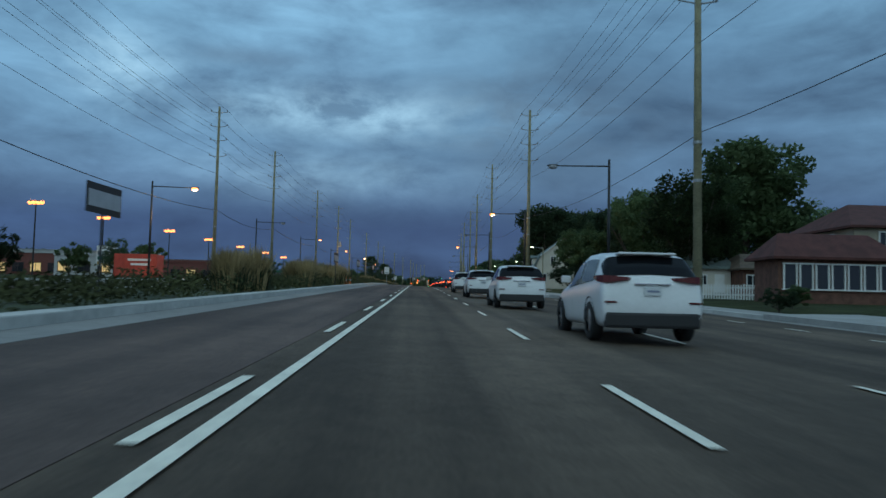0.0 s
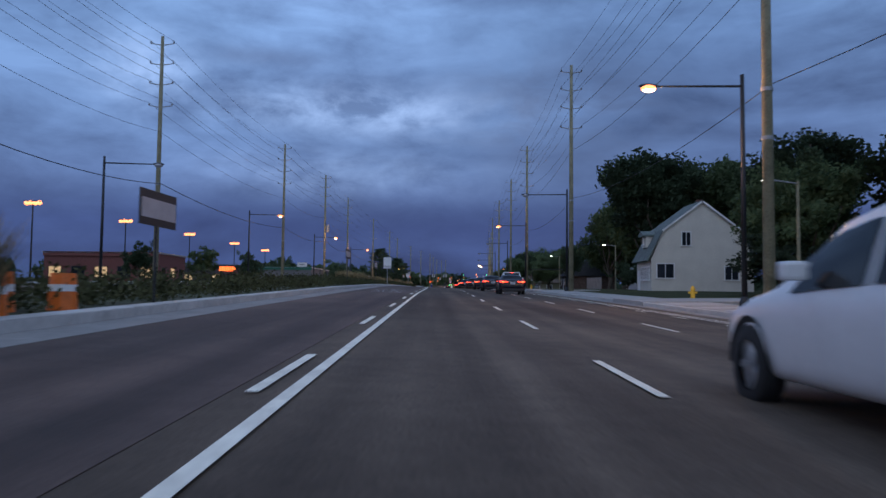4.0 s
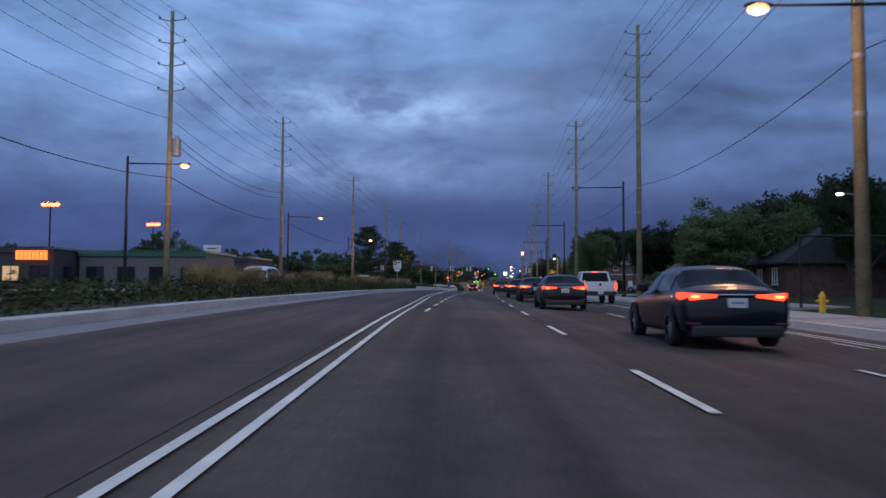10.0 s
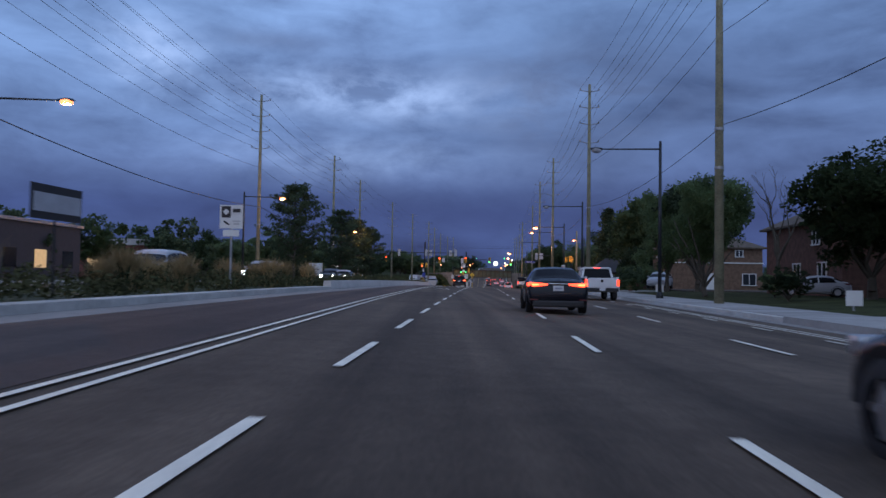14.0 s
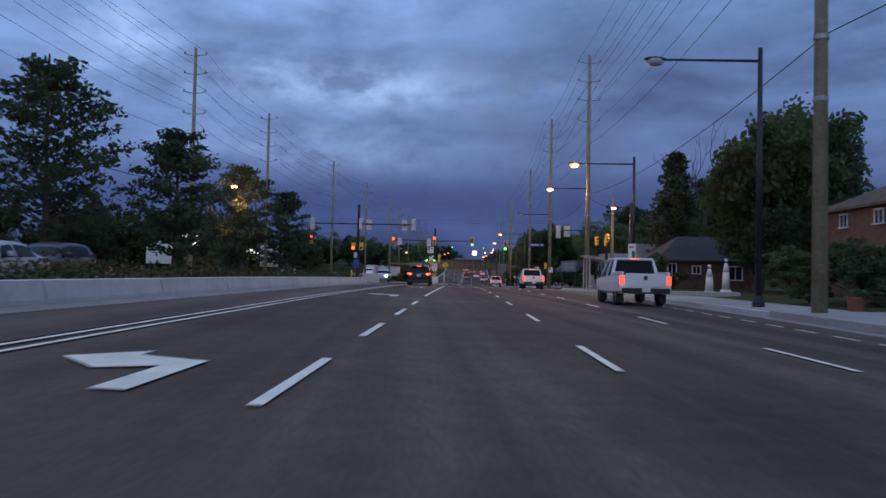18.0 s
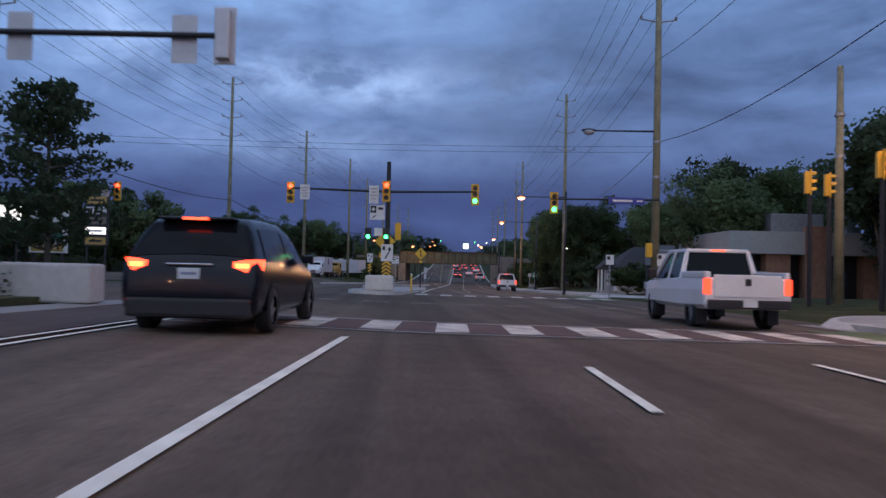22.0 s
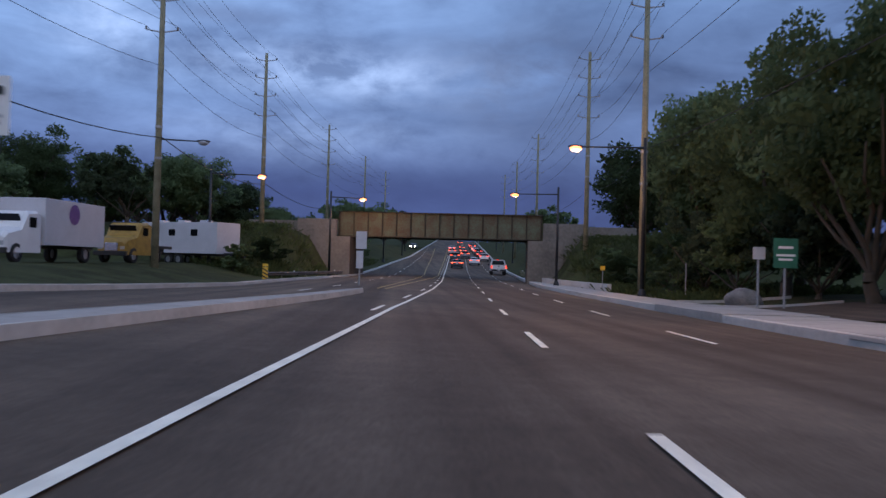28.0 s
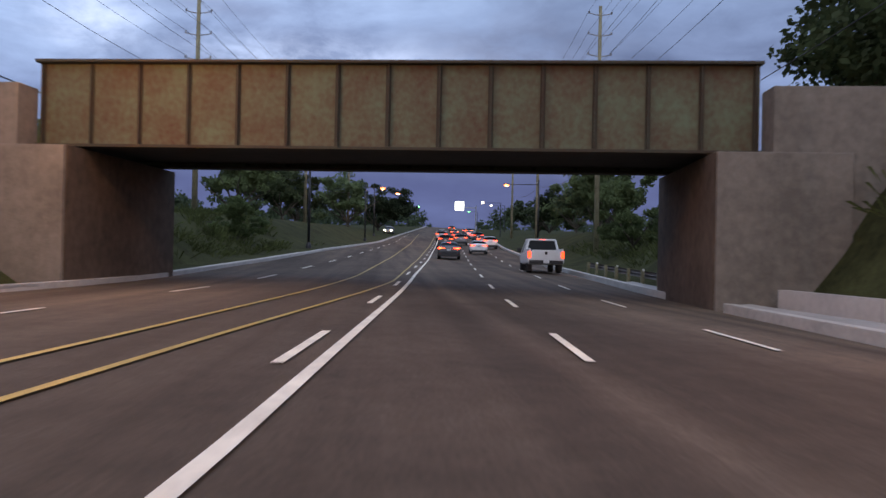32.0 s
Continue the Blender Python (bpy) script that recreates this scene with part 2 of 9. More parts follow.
def material(name, color, rough=0.8, metal=0.0, vary=0.15, scale=3.0, bump=0.0, bscale=40.0, emit=None, strength=0.0, second=None, spec=0.5, obvar=0.0, coat=0.0, coord="Object", through_light=0.0):
    """A procedural surface: two scales of colour variation, fine relief, optional emission."""
    if name in MATS:
        return MATS[name]
    m = bpy.data.materials.new(name)
    m.use_nodes = True
    nt = m.node_tree
    N, L = nt.nodes, nt.links
    b = N["Principled BSDF"]
    b.inputs["Roughness"].default_value = rough
    b.inputs["Metallic"].default_value = metal
    b.inputs["Specular IOR Level"].default_value = spec
    b.inputs["Coat Weight"].default_value = coat
    tc = N.new("ShaderNodeTexCoord")
    n1 = N.new("ShaderNodeTexNoise")
    n1.inputs["Scale"].default_value = scale
    n1.inputs["Detail"].default_value = 5
    n2 = N.new("ShaderNodeTexNoise")
    n2.inputs["Scale"].default_value = scale * 9
    n2.inputs["Detail"].default_value = 4
    for n in (n1, n2):
        L.new(tc.outputs[coord], n.inputs["Vector"])
    av = N.new("ShaderNodeMath")
    av.operation = "MULTIPLY_ADD"
    L.new(n2.outputs["Fac"], av.inputs[0])
    av.inputs[1].default_value = 0.4
    mul = N.new("ShaderNodeMath")
    mul.operation = "MULTIPLY"
    L.new(n1.outputs["Fac"], mul.inputs[0])
    mul.inputs[1].default_value = 0.6
    L.new(mul.outputs[0], av.inputs[2])
    fac = av.outputs[0]
    if obvar:
        oi = N.new("ShaderNodeObjectInfo")
        ad = N.new("ShaderNodeMath")
        ad.operation = "MULTIPLY_ADD"
        L.new(oi.outputs["Random"], ad.inputs[0])
        ad.inputs[1].default_value = obvar
        L.new(fac, ad.inputs[2])
        sb = N.new("ShaderNodeMath")
        sb.operation = "SUBTRACT"
        L.new(ad.outputs[0], sb.inputs[0])
        sb.inputs[1].default_value = obvar / 2
        fac = sb.outputs[0]
    r = N.new("ShaderNodeValToRGB")
    lo = second if second else tuple(c * (1 - vary * 1.6) for c in color)
    hi = tuple(min(1.0, c * (1 + vary)) for c in color)
    r.color_ramp.elements[0].position, r.color_ramp.elements[1].position = 0.34, 0.66
    r.color_ramp.elements[0].color, r.color_ramp.elements[1].color = (*lo, 1), (*hi, 1)
    L.new(fac, r.inputs[0])
    L.new(r.outputs[0], b.inputs["Base Color"])
    if bump:
        n3 = N.new("ShaderNodeTexNoise")
        n3.inputs["Scale"].default_value = bscale
        n3.inputs["Detail"].default_value = 6
        L.new(tc.outputs[coord], n3.inputs["Vector"])
        bp = N.new("ShaderNodeBump")
        bp.inputs["Strength"].default_value = bump
        bp.inputs["Distance"].default_value = 0.02
        L.new(n3.outputs["Fac"], bp.inputs["Height"])
        L.new(bp.outputs[0], b.inputs["Normal"])
    if emit:
        b.inputs["Emission Color"].default_value = (*emit, 1)
        b.inputs["Emission Strength"].default_value = strength
    if through_light:
        tr = N.new("ShaderNodeBsdfTranslucent")
        L.new(r.outputs[0], tr.inputs["Color"])
        mx = N.new("ShaderNodeMixShader")
        mx.inputs[0].default_value = through_light
        L.new(b.outputs[0], mx.inputs[1])
        L.new(tr.outputs[0], mx.inputs[2])
        L.new(mx.outputs[0], N["Material Output"].inputs["Surface"])
    MATS[name] = m
    return m


ASPHALT = material("asphalt", (0.098, 0.074, 0.055), 0.85, vary=0.18, scale=0.35, bump=0.25, bscale=60, spec=0.2)
RED_ASPHALT = material("red_asphalt", (0.094, 0.064, 0.052), 0.85, vary=0.18, scale=0.3, bump=0.25, bscale=60, spec=0.35)


def wear(mat, strength=0.35):
    """Long streaks along the road, tar-dark patches and pale dust on an asphalt surface."""
    nt = mat.node_tree
    N, L = nt.nodes, nt.links
    b = N["Principled BSDF"]
    src = b.inputs["Base Color"].links[0].from_socket
    tc = N.new("ShaderNodeTexCoord")

    def nz(sx, sy, detail, lo, hi):
        mp = N.new("ShaderNodeMapping")
        mp.inputs["Scale"].default_value = (sx, sy, 1)
        L.new(tc.outputs["Object"], mp.inputs[0])
        n = N.new("ShaderNodeTexNoise")
        n.inputs["Scale"].default_value = 1.0
        n.inputs["Detail"].default_value = detail
        L.new(mp.outputs[0], n.inputs["Vector"])
        r = N.new("ShaderNodeMapRange")
        r.inputs["From Min"].default_value, r.inputs["From Max"].default_value = 0.35, 0.65
        r.inputs["To Min"].default_value, r.inputs["To Max"].default_value = lo, hi
        L.new(n.outputs["Fac"], r.inputs["Value"])
        return r.outputs[0]

    cur = src
    for f in (nz(1.1, 0.012, 4, 1 - strength, 1 + strength), nz(0.18, 0.06, 6, 1 - strength * .6, 1 + strength * .6), nz(28, 28, 3, 0.8, 1.25)):
        m = N.new("ShaderNodeMix")
        m.data_type = "RGBA"
        m.blend_type = "MULTIPLY"
        m.inputs[0].default_value = 1.0
        L.new(cur, m.inputs[6])
        L.new(f, m.inputs[7])
        cur = m.outputs[2]
    L.new(cur, b.inputs["Base Color"])


wear(ASPHALT)
wear(RED_ASPHALT)
CONCRETE = material("kerb_concrete", (0.50, 0.49, 0.46), 0.85, vary=0.16, scale=0.8, bump=0.2, bscale=30)
GUTTER = material("gutter_concrete", (0.26, 0.25, 0.235), 0.9, vary=0.15, scale=0.5, bump=0.2, bscale=30)
PAVING = material("pavement_concrete", (0.34, 0.33, 0.31), 0.9, vary=0.13, scale=0.6, bump=0.15, bscale=30)
WHITE_LINE = material("road_paint_white", (0.88, 0.82, 0.68), 0.6, vary=0.16, scale=2.2)
ZEBRA_PAINT = material("road_paint_scuffed", (0.60, 0.56, 0.48), 0.7, vary=0.4, scale=1.6)
WORN_LINE = material("road_paint_worn", (0.34, 0.32, 0.29), 0.7, vary=0.35, scale=2.5)
GREEN_PAINT = material("green_lane_paint", (0.085, 0.125, 0.040), 0.8, vary=0.25, scale=0.8, bump=0.2, bscale=40)
BRICK_PAVING = material("red_brick_paving", (0.105, 0.058, 0.046), 0.85, vary=0.25, scale=1.5, bump=0.3, bscale=14)
YELLOW_LINE = material("road_paint_yellow", (0.46, 0.32, 0.07), 0.55, vary=0.15, scale=2.0)
GRASS = material("mown_grass", (0.046, 0.052, 0.021), 1.0, vary=0.35, scale=0.5, bump=0.7, bscale=20, spec=0.1)
WOOD_POLE = material("weathered_pole_wood", (0.27, 0.25, 0.16), 0.9, vary=0.25, scale=1.2, bump=0.4, bscale=18)
DARK_POLE = material("black_painted_steel", (0.018, 0.02, 0.024), 0.45, metal=0.2, vary=0.2, scale=3)
GALV = material("galvanised_steel", (0.36, 0.37, 0.38), 0.5, metal=0.7, vary=0.15, scale=4)
WIRE = material("cable_black", (0.02, 0.02, 0.024), 0.7, vary=0.1)
INSUL = material("grey_insulator", (0.30, 0.30, 0.32), 0.4, vary=0.1)
GIRDER = material("girder_green_paint", (0.072, 0.096, 0.060), 0.75, vary=0.45, scale=0.7, bump=0.35, bscale=10, second=(0.080, 0.038, 0.021))
GIRDER_RIB = material("girder_dark_steel", (0.030, 0.034, 0.024), 0.8, vary=0.35, scale=0.8, bump=0.3, bscale=10, second=(0.045, 0.024, 0.014))
SOOTY_SHADED_CONCRETE = material("sooty_shaded_concrete", (0.10, 0.072, 0.052), 0.95, vary=0.35, scale=0.35, bump=0.4, bscale=12)
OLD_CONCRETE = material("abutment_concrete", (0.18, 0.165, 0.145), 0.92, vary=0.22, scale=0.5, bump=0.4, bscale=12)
SODIUM = material("sodium_lens_lit", (0.9, 0.6, 0.4), 0.4, emit=(1.0, 0.24, 0.06), strength=2.8)
DIM_LENS = material("lamp_lens_unlit", (0.35, 0.36, 0.40), 0.3)
LED_WHITE = material("white_lamp_lit", (0.9, 0.9, 0.85), 0.4, emit=(1.0, 0.92, 0.8), strength=5.0)


# ---------------------------------------------------------------- mesh helpers
def part(name, bm, mat, parent=None, label="", smooth=False, m=None):
    me = bpy.data.meshes.new(name)
    bm.to_mesh(me)
    bm.free()
    for mt in (mat if isinstance(mat, (list, tuple)) else [mat]):
        me.materials.append(mt)
    if smooth:
        for p in me.polygons:
            p.use_smooth = True
    ob = new(name, me)
    if parent is not None:
        ob.parent = parent
    if m is not None:
        ob.matrix_basis = m
    if label:
        ob["label"] = label
    return ob


def thing(name, label, category, m=None, group="", kind=""):
    ob = new(name)
    ob.empty_display_size = 0.2
    if m is not None:
        ob.matrix_basis = m
    return tagged(ob, label, category, group, kind)


def box(bm, cx, cy, cz, sx, sy, sz, bevel=0.0, mi=0, rot=None):
    g = bmesh.ops.create_cube(bm, size=1.0)
    vs = g["verts"]
    mt = Matrix.Translation((cx, cy, cz)) @ (rot if rot else Matrix.Identity(4)) @ Matrix.Diagonal((sx, sy, sz, 1))
    bmesh.ops.transform(bm, matrix=mt, verts=vs)
    fs = {f for v in vs for f in v.link_faces}
    for f in fs:
        f.material_index = mi
    if bevel:
        es = {e for v in vs for e in v.link_edges}
        bmesh.ops.bevel(bm, geom=list(es), offset=bevel, segments=2, affect="EDGES", profile=0.6)
    return vs


def cone(bm, p0, p1, r0, r1, seg=10, mi=0, caps=True):
    p0, p1 = Vector(p0), Vector(p1)
    d = p1 - p0
    q = d.to_track_quat("Z", "Y").to_matrix().to_4x4()
    a, b = [], []
    for i in range(seg):
        t = 2 * math.pi * i / seg
        c = Vector((math.cos(t), math.sin(t), 0))
        a.append(bm.verts.new(p0 + (q @ (c * r0))))
        b.append(bm.verts.new(p1 + (q @ (c * r1))))
    for i in range(seg):
        j = (i + 1) % seg
        bm.faces.new((a[i], a[j], b[j], b[i])).material_index = mi
    if caps:
        bm.faces.new(a[::-1]).material_index = mi
        bm.faces.new(b).material_index = mi


def nb():
    return bmesh.new()


def boxpart(name, c, s, mat, parent=None, label="", bevel=0.0, rot=None):
    bm = nb()
    box(bm, *c, *s, bevel=bevel, rot=rot)
    return part(name, bm, mat, parent, label)


def loft(bm, sections):
    rings = [[bm.verts.new(p) for p in s] for s in sections]
    n = len(rings[0])
    for r, q in zip(rings, rings[1:]):
        for i in range(n):
            bm.faces.new((r[i], r[(i + 1) % n], q[(i + 1) % n], q[i]))
    bm.faces.new(rings[0])
    bm.faces.new(rings[-1][::-1])
    bmesh.ops.recalc_face_normals(bm, faces=bm.faces[:])


def rodpart(name, p0, p1, r0, r1, mat, parent=None, label="", seg=10):
    bm = nb()
    cone(bm, p0, p1, r0, r1, seg)
    return part(name, bm, mat, parent, label, smooth=False)


def ribbon(name, ya, yb, la, lb, h, mat, step=3.0, thick=0.25, label="", category="", hb=None):
    """A strip along the road between two lateral lines, with thickness."""
    n = max(2, int((yb - ya) / step) + 1)
    fa = la if callable(la) else (lambda y: la)
    fb = lb if callable(lb) else (lambda y: lb)
    hh = hb if hb is not None else h
    bm = nb()
    rows = []
    for y in np.linspace(ya, yb, n):
        a, b = fa(y), fb(y)
        row = [bm.verts.new(R(y, a, h - thick))]
        m_ = 26 if mat in (ASPHALT, ) else 2
        for q_ in range(m_ + 1):
            f = q_ / m_
            row.append(bm.verts.new(R(y, a + (b - a) * f, h + (hh - h) * f)))
        row.append(bm.verts.new(R(y, b, hh - thick)))
        rows.append(row)
    for r, q in zip(rows, rows[1:]):
        for i in range(len(r) - 1):
            bm.faces.new((r[i], r[i + 1], q[i + 1], q[i]))
    bm.faces.new(rows[0][::-1])
    bm.faces.new(rows[-1])
    bmesh.ops.recalc_face_normals(bm, faces=bm.faces[:])
    ob = part(name, bm, mat)
    return tagged(ob, label, category, kind="structure")

# ---------------------------------------------------------------- ground and road
KL = [(-400, -5.9), (11, -5.95), (102, -6.25), (148, -6.8), (208, -7.9), (266, -8.2), (345, -8.4)]
KR = [(-400, 13.5), (40, 13.0), (70, 9.7), (107, 9.2), (275, 9.4), (288, 9.7), (320, 9.95), (340, 10.0), (383, 10.2), (397, 10.1), (410, 9.0), (422, 7.9), (431, 7.95), (445, 7.5), (456, 7.05), (472, 6.7), (490, 7.3), (600, 7.6), (1500, 7.6)]
KL2 = [(378, -14.0), (405, -13.0), (424, -10.5), (440, -10.8), (466, -11.6), (485, -10.6), (510, -10.0), (1500, -9.5)]
DBL = [(138, -1.46), (142, -1.46), (150, -1.56), (180, -2.1), (206, -2.78), (240, -3.8), (262, -4.35), (290, -4.7), (345, -4.8)]


def kl(y):
    return lerp(KL, y)


def kr(y):
    return lerp(KR, y)


def kl2(y):
    return lerp(KL2, y)


def smooth01(t):
    t = min(1.0, max(0.0, t))
    return t * t * (3 - 2 * t)


def ground_h(y, l):
    """Height of the land above the road's level at y."""
    c = cross(y, l)
    if y < 379:
        return c + (0.10 if (l > kr(y) + 0.5 or l <= -26) else -0.25) + (0.25 * smooth01((l - 12) / 8.0) if l > 0 else 0.0)
    rise = 0.0
    far = smooth01((y - 385) / 50.0)
    fall = 1.0 - smooth01((y - 600) / 200.0)
    if l < 0:
        bank = za(385) + 0.05 - za(y)
        rise = far * fall * bank * smooth01((kl2(y) - 2.0 - l) / 7.0)
    else:
        rise = far * fall * 0.6 * smooth01((l - 11.0) / 9.0)
    side = kl2(y) - 1.5 if l < 0 else -(kr(y) + 3.0 - 1.5 * smooth01((y - 462) / 12.0))
    edge = (side + abs(l) * 0 - l) if l < 0 else (l + side)
    rail = smooth01((y - 472) / 11.0) * (1 - smooth01((y - 500) / 12.0))
    rise = max(rise, rail * 4.5 * smooth01(edge / 4.0))
    if 492 < y < 700:
        rise = max(rise, (1 - smooth01((y - 560) / 120.0)) * 2.6 * smooth01(edge / 8.0))
    inside = kl2(y) - 0.3 < l < kr(y) + 0.3
    return c + rise + (-0.25 if inside else 0.08)


gy = sorted(set(list(np.arange(-390, 380, 10.0)) + list(np.arange(380, 560, 2.0)) + list(np.arange(560, 1900, 20.0))))
gl_ = [-1500, -700, -300, -150, -90, -60, -45, -36, -30, -26, -23, -20, -18, -16.5, -15, -14, -13, -12, -11, -10, -9.3, -8.5, 0, 6.8, 7.6, 8.4, 9.3, 10.2, 11, 12, 13, 14, 15.5, 17, 19, 22, 26, 32, 45, 65, 100, 200, 400, 800, 1500]
bm = nb()
grid = [[bm.verts.new(W(y, l, ground_h(y, l))) for l in gl_] for y in gy]
for i in range(len(gy) - 1):
    for j in range(len(gl_) - 1):
        bm.faces.new((grid[i][j], grid[i][j + 1], grid[i + 1][j + 1], grid[i + 1][j]))
tagged(part("ground", bm, GRASS, smooth=True), "mown grass ground with slopes up to a railway bridge", "ground", kind="structure")

# asphalt lot beyond the junction on the far side
bm = nb()
ly = [y for y in gy if 380 <= y <= 428]
ll_ = [l for l in gl_ if -150 <= l <= -12]
lot = [[bm.verts.new(W(y, l, ground_h(y, l) + 0.03)) for l in ll_] for y in ly]
for i in range(len(ly) - 1):
    for j in range(len(ll_) - 1):
        bm.faces.new((lot[i][j], lot[i][j + 1], lot[i + 1][j + 1], lot[i + 1][j]))
tagged(part("side_lot", bm, ASPHALT, smooth=True), "grey asphalt lot and side road beyond the junction", "parking lot", kind="structure")
ribbon("road", -390, 1900, lambda y: -4.9 if y < 340 else (kl2(y) if y > 379 else -12.0), lambda y: kr(y) - 0.4, 0.0, ASPHALT, label="dark grey asphalt road with painted lanes", category="road")
ribbon("bus_lane", -390, 343, lambda y: kl(y) + 1.02, lambda y: -1.95 if y < 140 else lerp(DBL, y) - 0.5, 0.006, RED_ASPHALT, label="dull red asphalt bus lane", category="bus lane")
ribbon("gutter", -390, 343, lambda y: kl(y) + 0.2, lambda y: kl(y) + 1.05, 0.012, GUTTER, label="pale concrete gutter along the median", category="gutter")
ribbon("median_kerb", -390, 252, lambda y: kl(y) - 0.2, lambda y: kl(y) + 0.2, 0.17, CONCRETE, label="pale concrete kerb of the planted median", category="kerb")
ribbon("median_soil", -390, 343, lambda y: kl(y) - 4.6, lambda y: kl(y) - 0.2, 0.13, material("dark_planting_soil", (0.05, 0.06, 0.025), 1.0, vary=0.4, scale=0.8, bump=0.6, bscale=15), label="dark planted soil of the median", category="planting bed")
ribbon("far_kerb", -390, 343, lambda y: kl(y) - 4.9, lambda y: kl(y) - 4.6, 0.16, CONCRETE, label="pale concrete kerb on the far side of the median", category="kerb")
ribbon("opposite_road", -390, 344, -20.5, lambda y: kl(y) - 4.9, 0.0, ASPHALT, label="asphalt carriageway of the oncoming traffic", category="road")
ribbon("left_pavement", -390, 343, -26.0, -20.5, 0.16, PAVING, label="concrete pavement beyond the oncoming road", category="pavement")
ribbon("right_gutter", -390, 344, lambda y: kr(y) - 0.45, lambda y: kr(y), 0.010, GUTTER, label="concrete gutter beside the pavement", category="gutter")
ribbon("right_kerb", -390, 342, lambda y: kr(y), lambda y: kr(y) + 0.3, 0.15, CONCRETE, label="pale concrete kerb of the pavement", category="kerb")
ribbon("right_pavement", -390, 342, lambda y: kr(y) + 0.3, lambda y: kr(y) + 3.3, 0.155, PAVING, hb=0.19, label="pale concrete pavement", category="pavement")
# cross street, sloping with the main road
bm = nb()
rows = []
for l, y0, y1 in ((-260, 349, 380.5), (-120, 349, 380.5), (-60, 349, 380.5), (-30, 349, 380.5), (-26, 347, 380.5), (-21, 342.5, 380.5), (-10, 342.5, 380.5), (0, 342.5, 380.5), (9, 342.5, 380.5), (12, 346.2, 373.5), (17, 348.4, 369), (60, 348.6, 368.8), (150, 348.6, 368.8), (260, 348.6, 368.8)):
    rows.append([bm.verts.new(R(y, l, h)) for y, h in ((y0, -0.3), (y0, -0.004), (352, -0.004), (361, -0.004), (367, -0.004), (y1, -0.004), (y1, -0.3))])
for r, q in zip(rows, rows[1:]):
    for i in range(6):
        bm.faces.new((r[i], q[i], q[i + 1], r[i + 1]))
bmesh.ops.recalc_face_normals(bm, faces=bm.faces[:])
tagged(part("cross_road", bm, ASPHALT), "asphalt cross street at the traffic lights", "road", kind="structure")
ribbon("right_kerb_east", 381, 1500, lambda y: kr(y), lambda y: kr(y) + 0.3, 0.15, CONCRETE, label="pale concrete kerb running under the bridge", category="kerb")
ribbon("right_pavement_east", 381, 500, lambda y: kr(y) + 0.3, lambda y: kr(y) + lerp([(381, 3.2), (470, 2.4), (484, 0.7), (500, 0.7)], y), 0.155, PAVING, hb=0.2, label="pale concrete pavement leading to the bridge", category="pavement")
ribbon("left_kerb_east", 405, 1500, lambda y: kl2(y) - 0.3, lambda y: kl2(y), 0.15, CONCRETE, label="pale kerb on the far side", category="kerb")


# painted lines: each stretch of paint lies a few millimetres above the asphalt
def paint(bm, ya, yb, l, w=0.12, h=0.02, step=2.0):
    f = l if callable(l) else (lambda y: l)
    n = max(2, int((yb - ya) / step) + 1)
    prev = None
    for y in np.linspace(ya, yb, n):
        a, b = bm.verts.new(R(y, f(y) - w / 2, h)), bm.verts.new(R(y, f(y) + w / 2, h))
        if prev:
            bm.faces.new((prev[0], prev[1], b, a))
        prev = (a, b)


def line(name, ya, yb, l, w=0.12, mat=WHITE_LINE, label="solid white painted lane line", h=0.02):
    b = nb()
    paint(b, ya, yb, l, w, h)
    return tagged(part(name, b, mat), label, "lane line", kind="structure")


def dashes(name, ya, yb, l, pitch, length, w=0.12, label="white dashed lane line"):
    root = thing(name, label, "lane line", kind="structure")
    y = ya
    while y < yb:
        b = nb()
        paint(b, y, y + length, l, w, 0.02)
        part("dash", b, WHITE_LINE, root)
        y += pitch


line("lane_line_solid", -60, 140, -1.46, 0.12)
dashes("lane_line_dashed", -58.6, 140, -1.76, 9.0, 3.0, 0.11)
line("lane_line_double_a", 140, 341, lambda y: lerp(DBL, y), 0.085)
line("lane_line_double_b", 140, 341, lambda y: lerp(DBL, y) - 0.3, 0.085)
dashes("turn_lane_dashes", 176, 296, -1.46, 6.0, 3.0, 0.11, "white dashed line of the turning lane")
line("turn_lane_solid", 299, 335, -1.48, 0.12)
dashes("centre_dashes", -58.0, 334, 1.70, 9.0, 3.0, 0.11)
dashes("right_dashes", -57.0, 334, 4.86, 9.0, 3.0, 0.11)
line("edge_line_a", 70, 250, lambda y: kr(y) - 1.75, 0.09)
line("edge_line_b", 70, 250, lambda y: kr(y) - 1.45, 0.09)
dashes("cycle_lane_dashes", -50, 262, lambda y: kr(y) - 2.2, 4.5, 1.5, 0.09, "short white dashes beside the cycle lane")
dashes("kerb_dashes", 272, 340, lambda y: kr(y) - 1.72, 1.95, 1.15, 0.09, "short white dashes beside the green kerb lane")
ribbon("green_lane", 306, 341, lambda y: kr(y) - 1.62, lambda y: kr(y) - 0.05, 0.013, GREEN_PAINT, step=1.5, thick=0.02, label="worn green painted cycle lane beside the kerb", category="cycle lane")
ribbon("green_lane_east", 366, 384, lambda y: kr(y) - 1.7, lambda y: kr(y) - 0.25, 0.013, GREEN_PAINT, step=1.5, thick=0.02, label="worn green painted cycle lane past the crossing", category="cycle lane")
dashes("centre_dashes_east", 384, 640, lambda y: lerp([(384, 1.75), (420, 1.46), (640, 1.46)], y), 9.0, 3.0, 0.11)
dashes("right_dashes_east", 386, 640, lambda y: lerp([(384, 4.95), (420, 4.6), (450, 4.3), (600, 4.4)], y), 9.0, 3.0, 0.11)
line("median_line_east", 372, 640, lambda y: lerp([(372, -1.55), (430, -1.5), (450, -1.1), (470, -1.1), (500, -1.5), (640, -2.4)], y), 0.12)
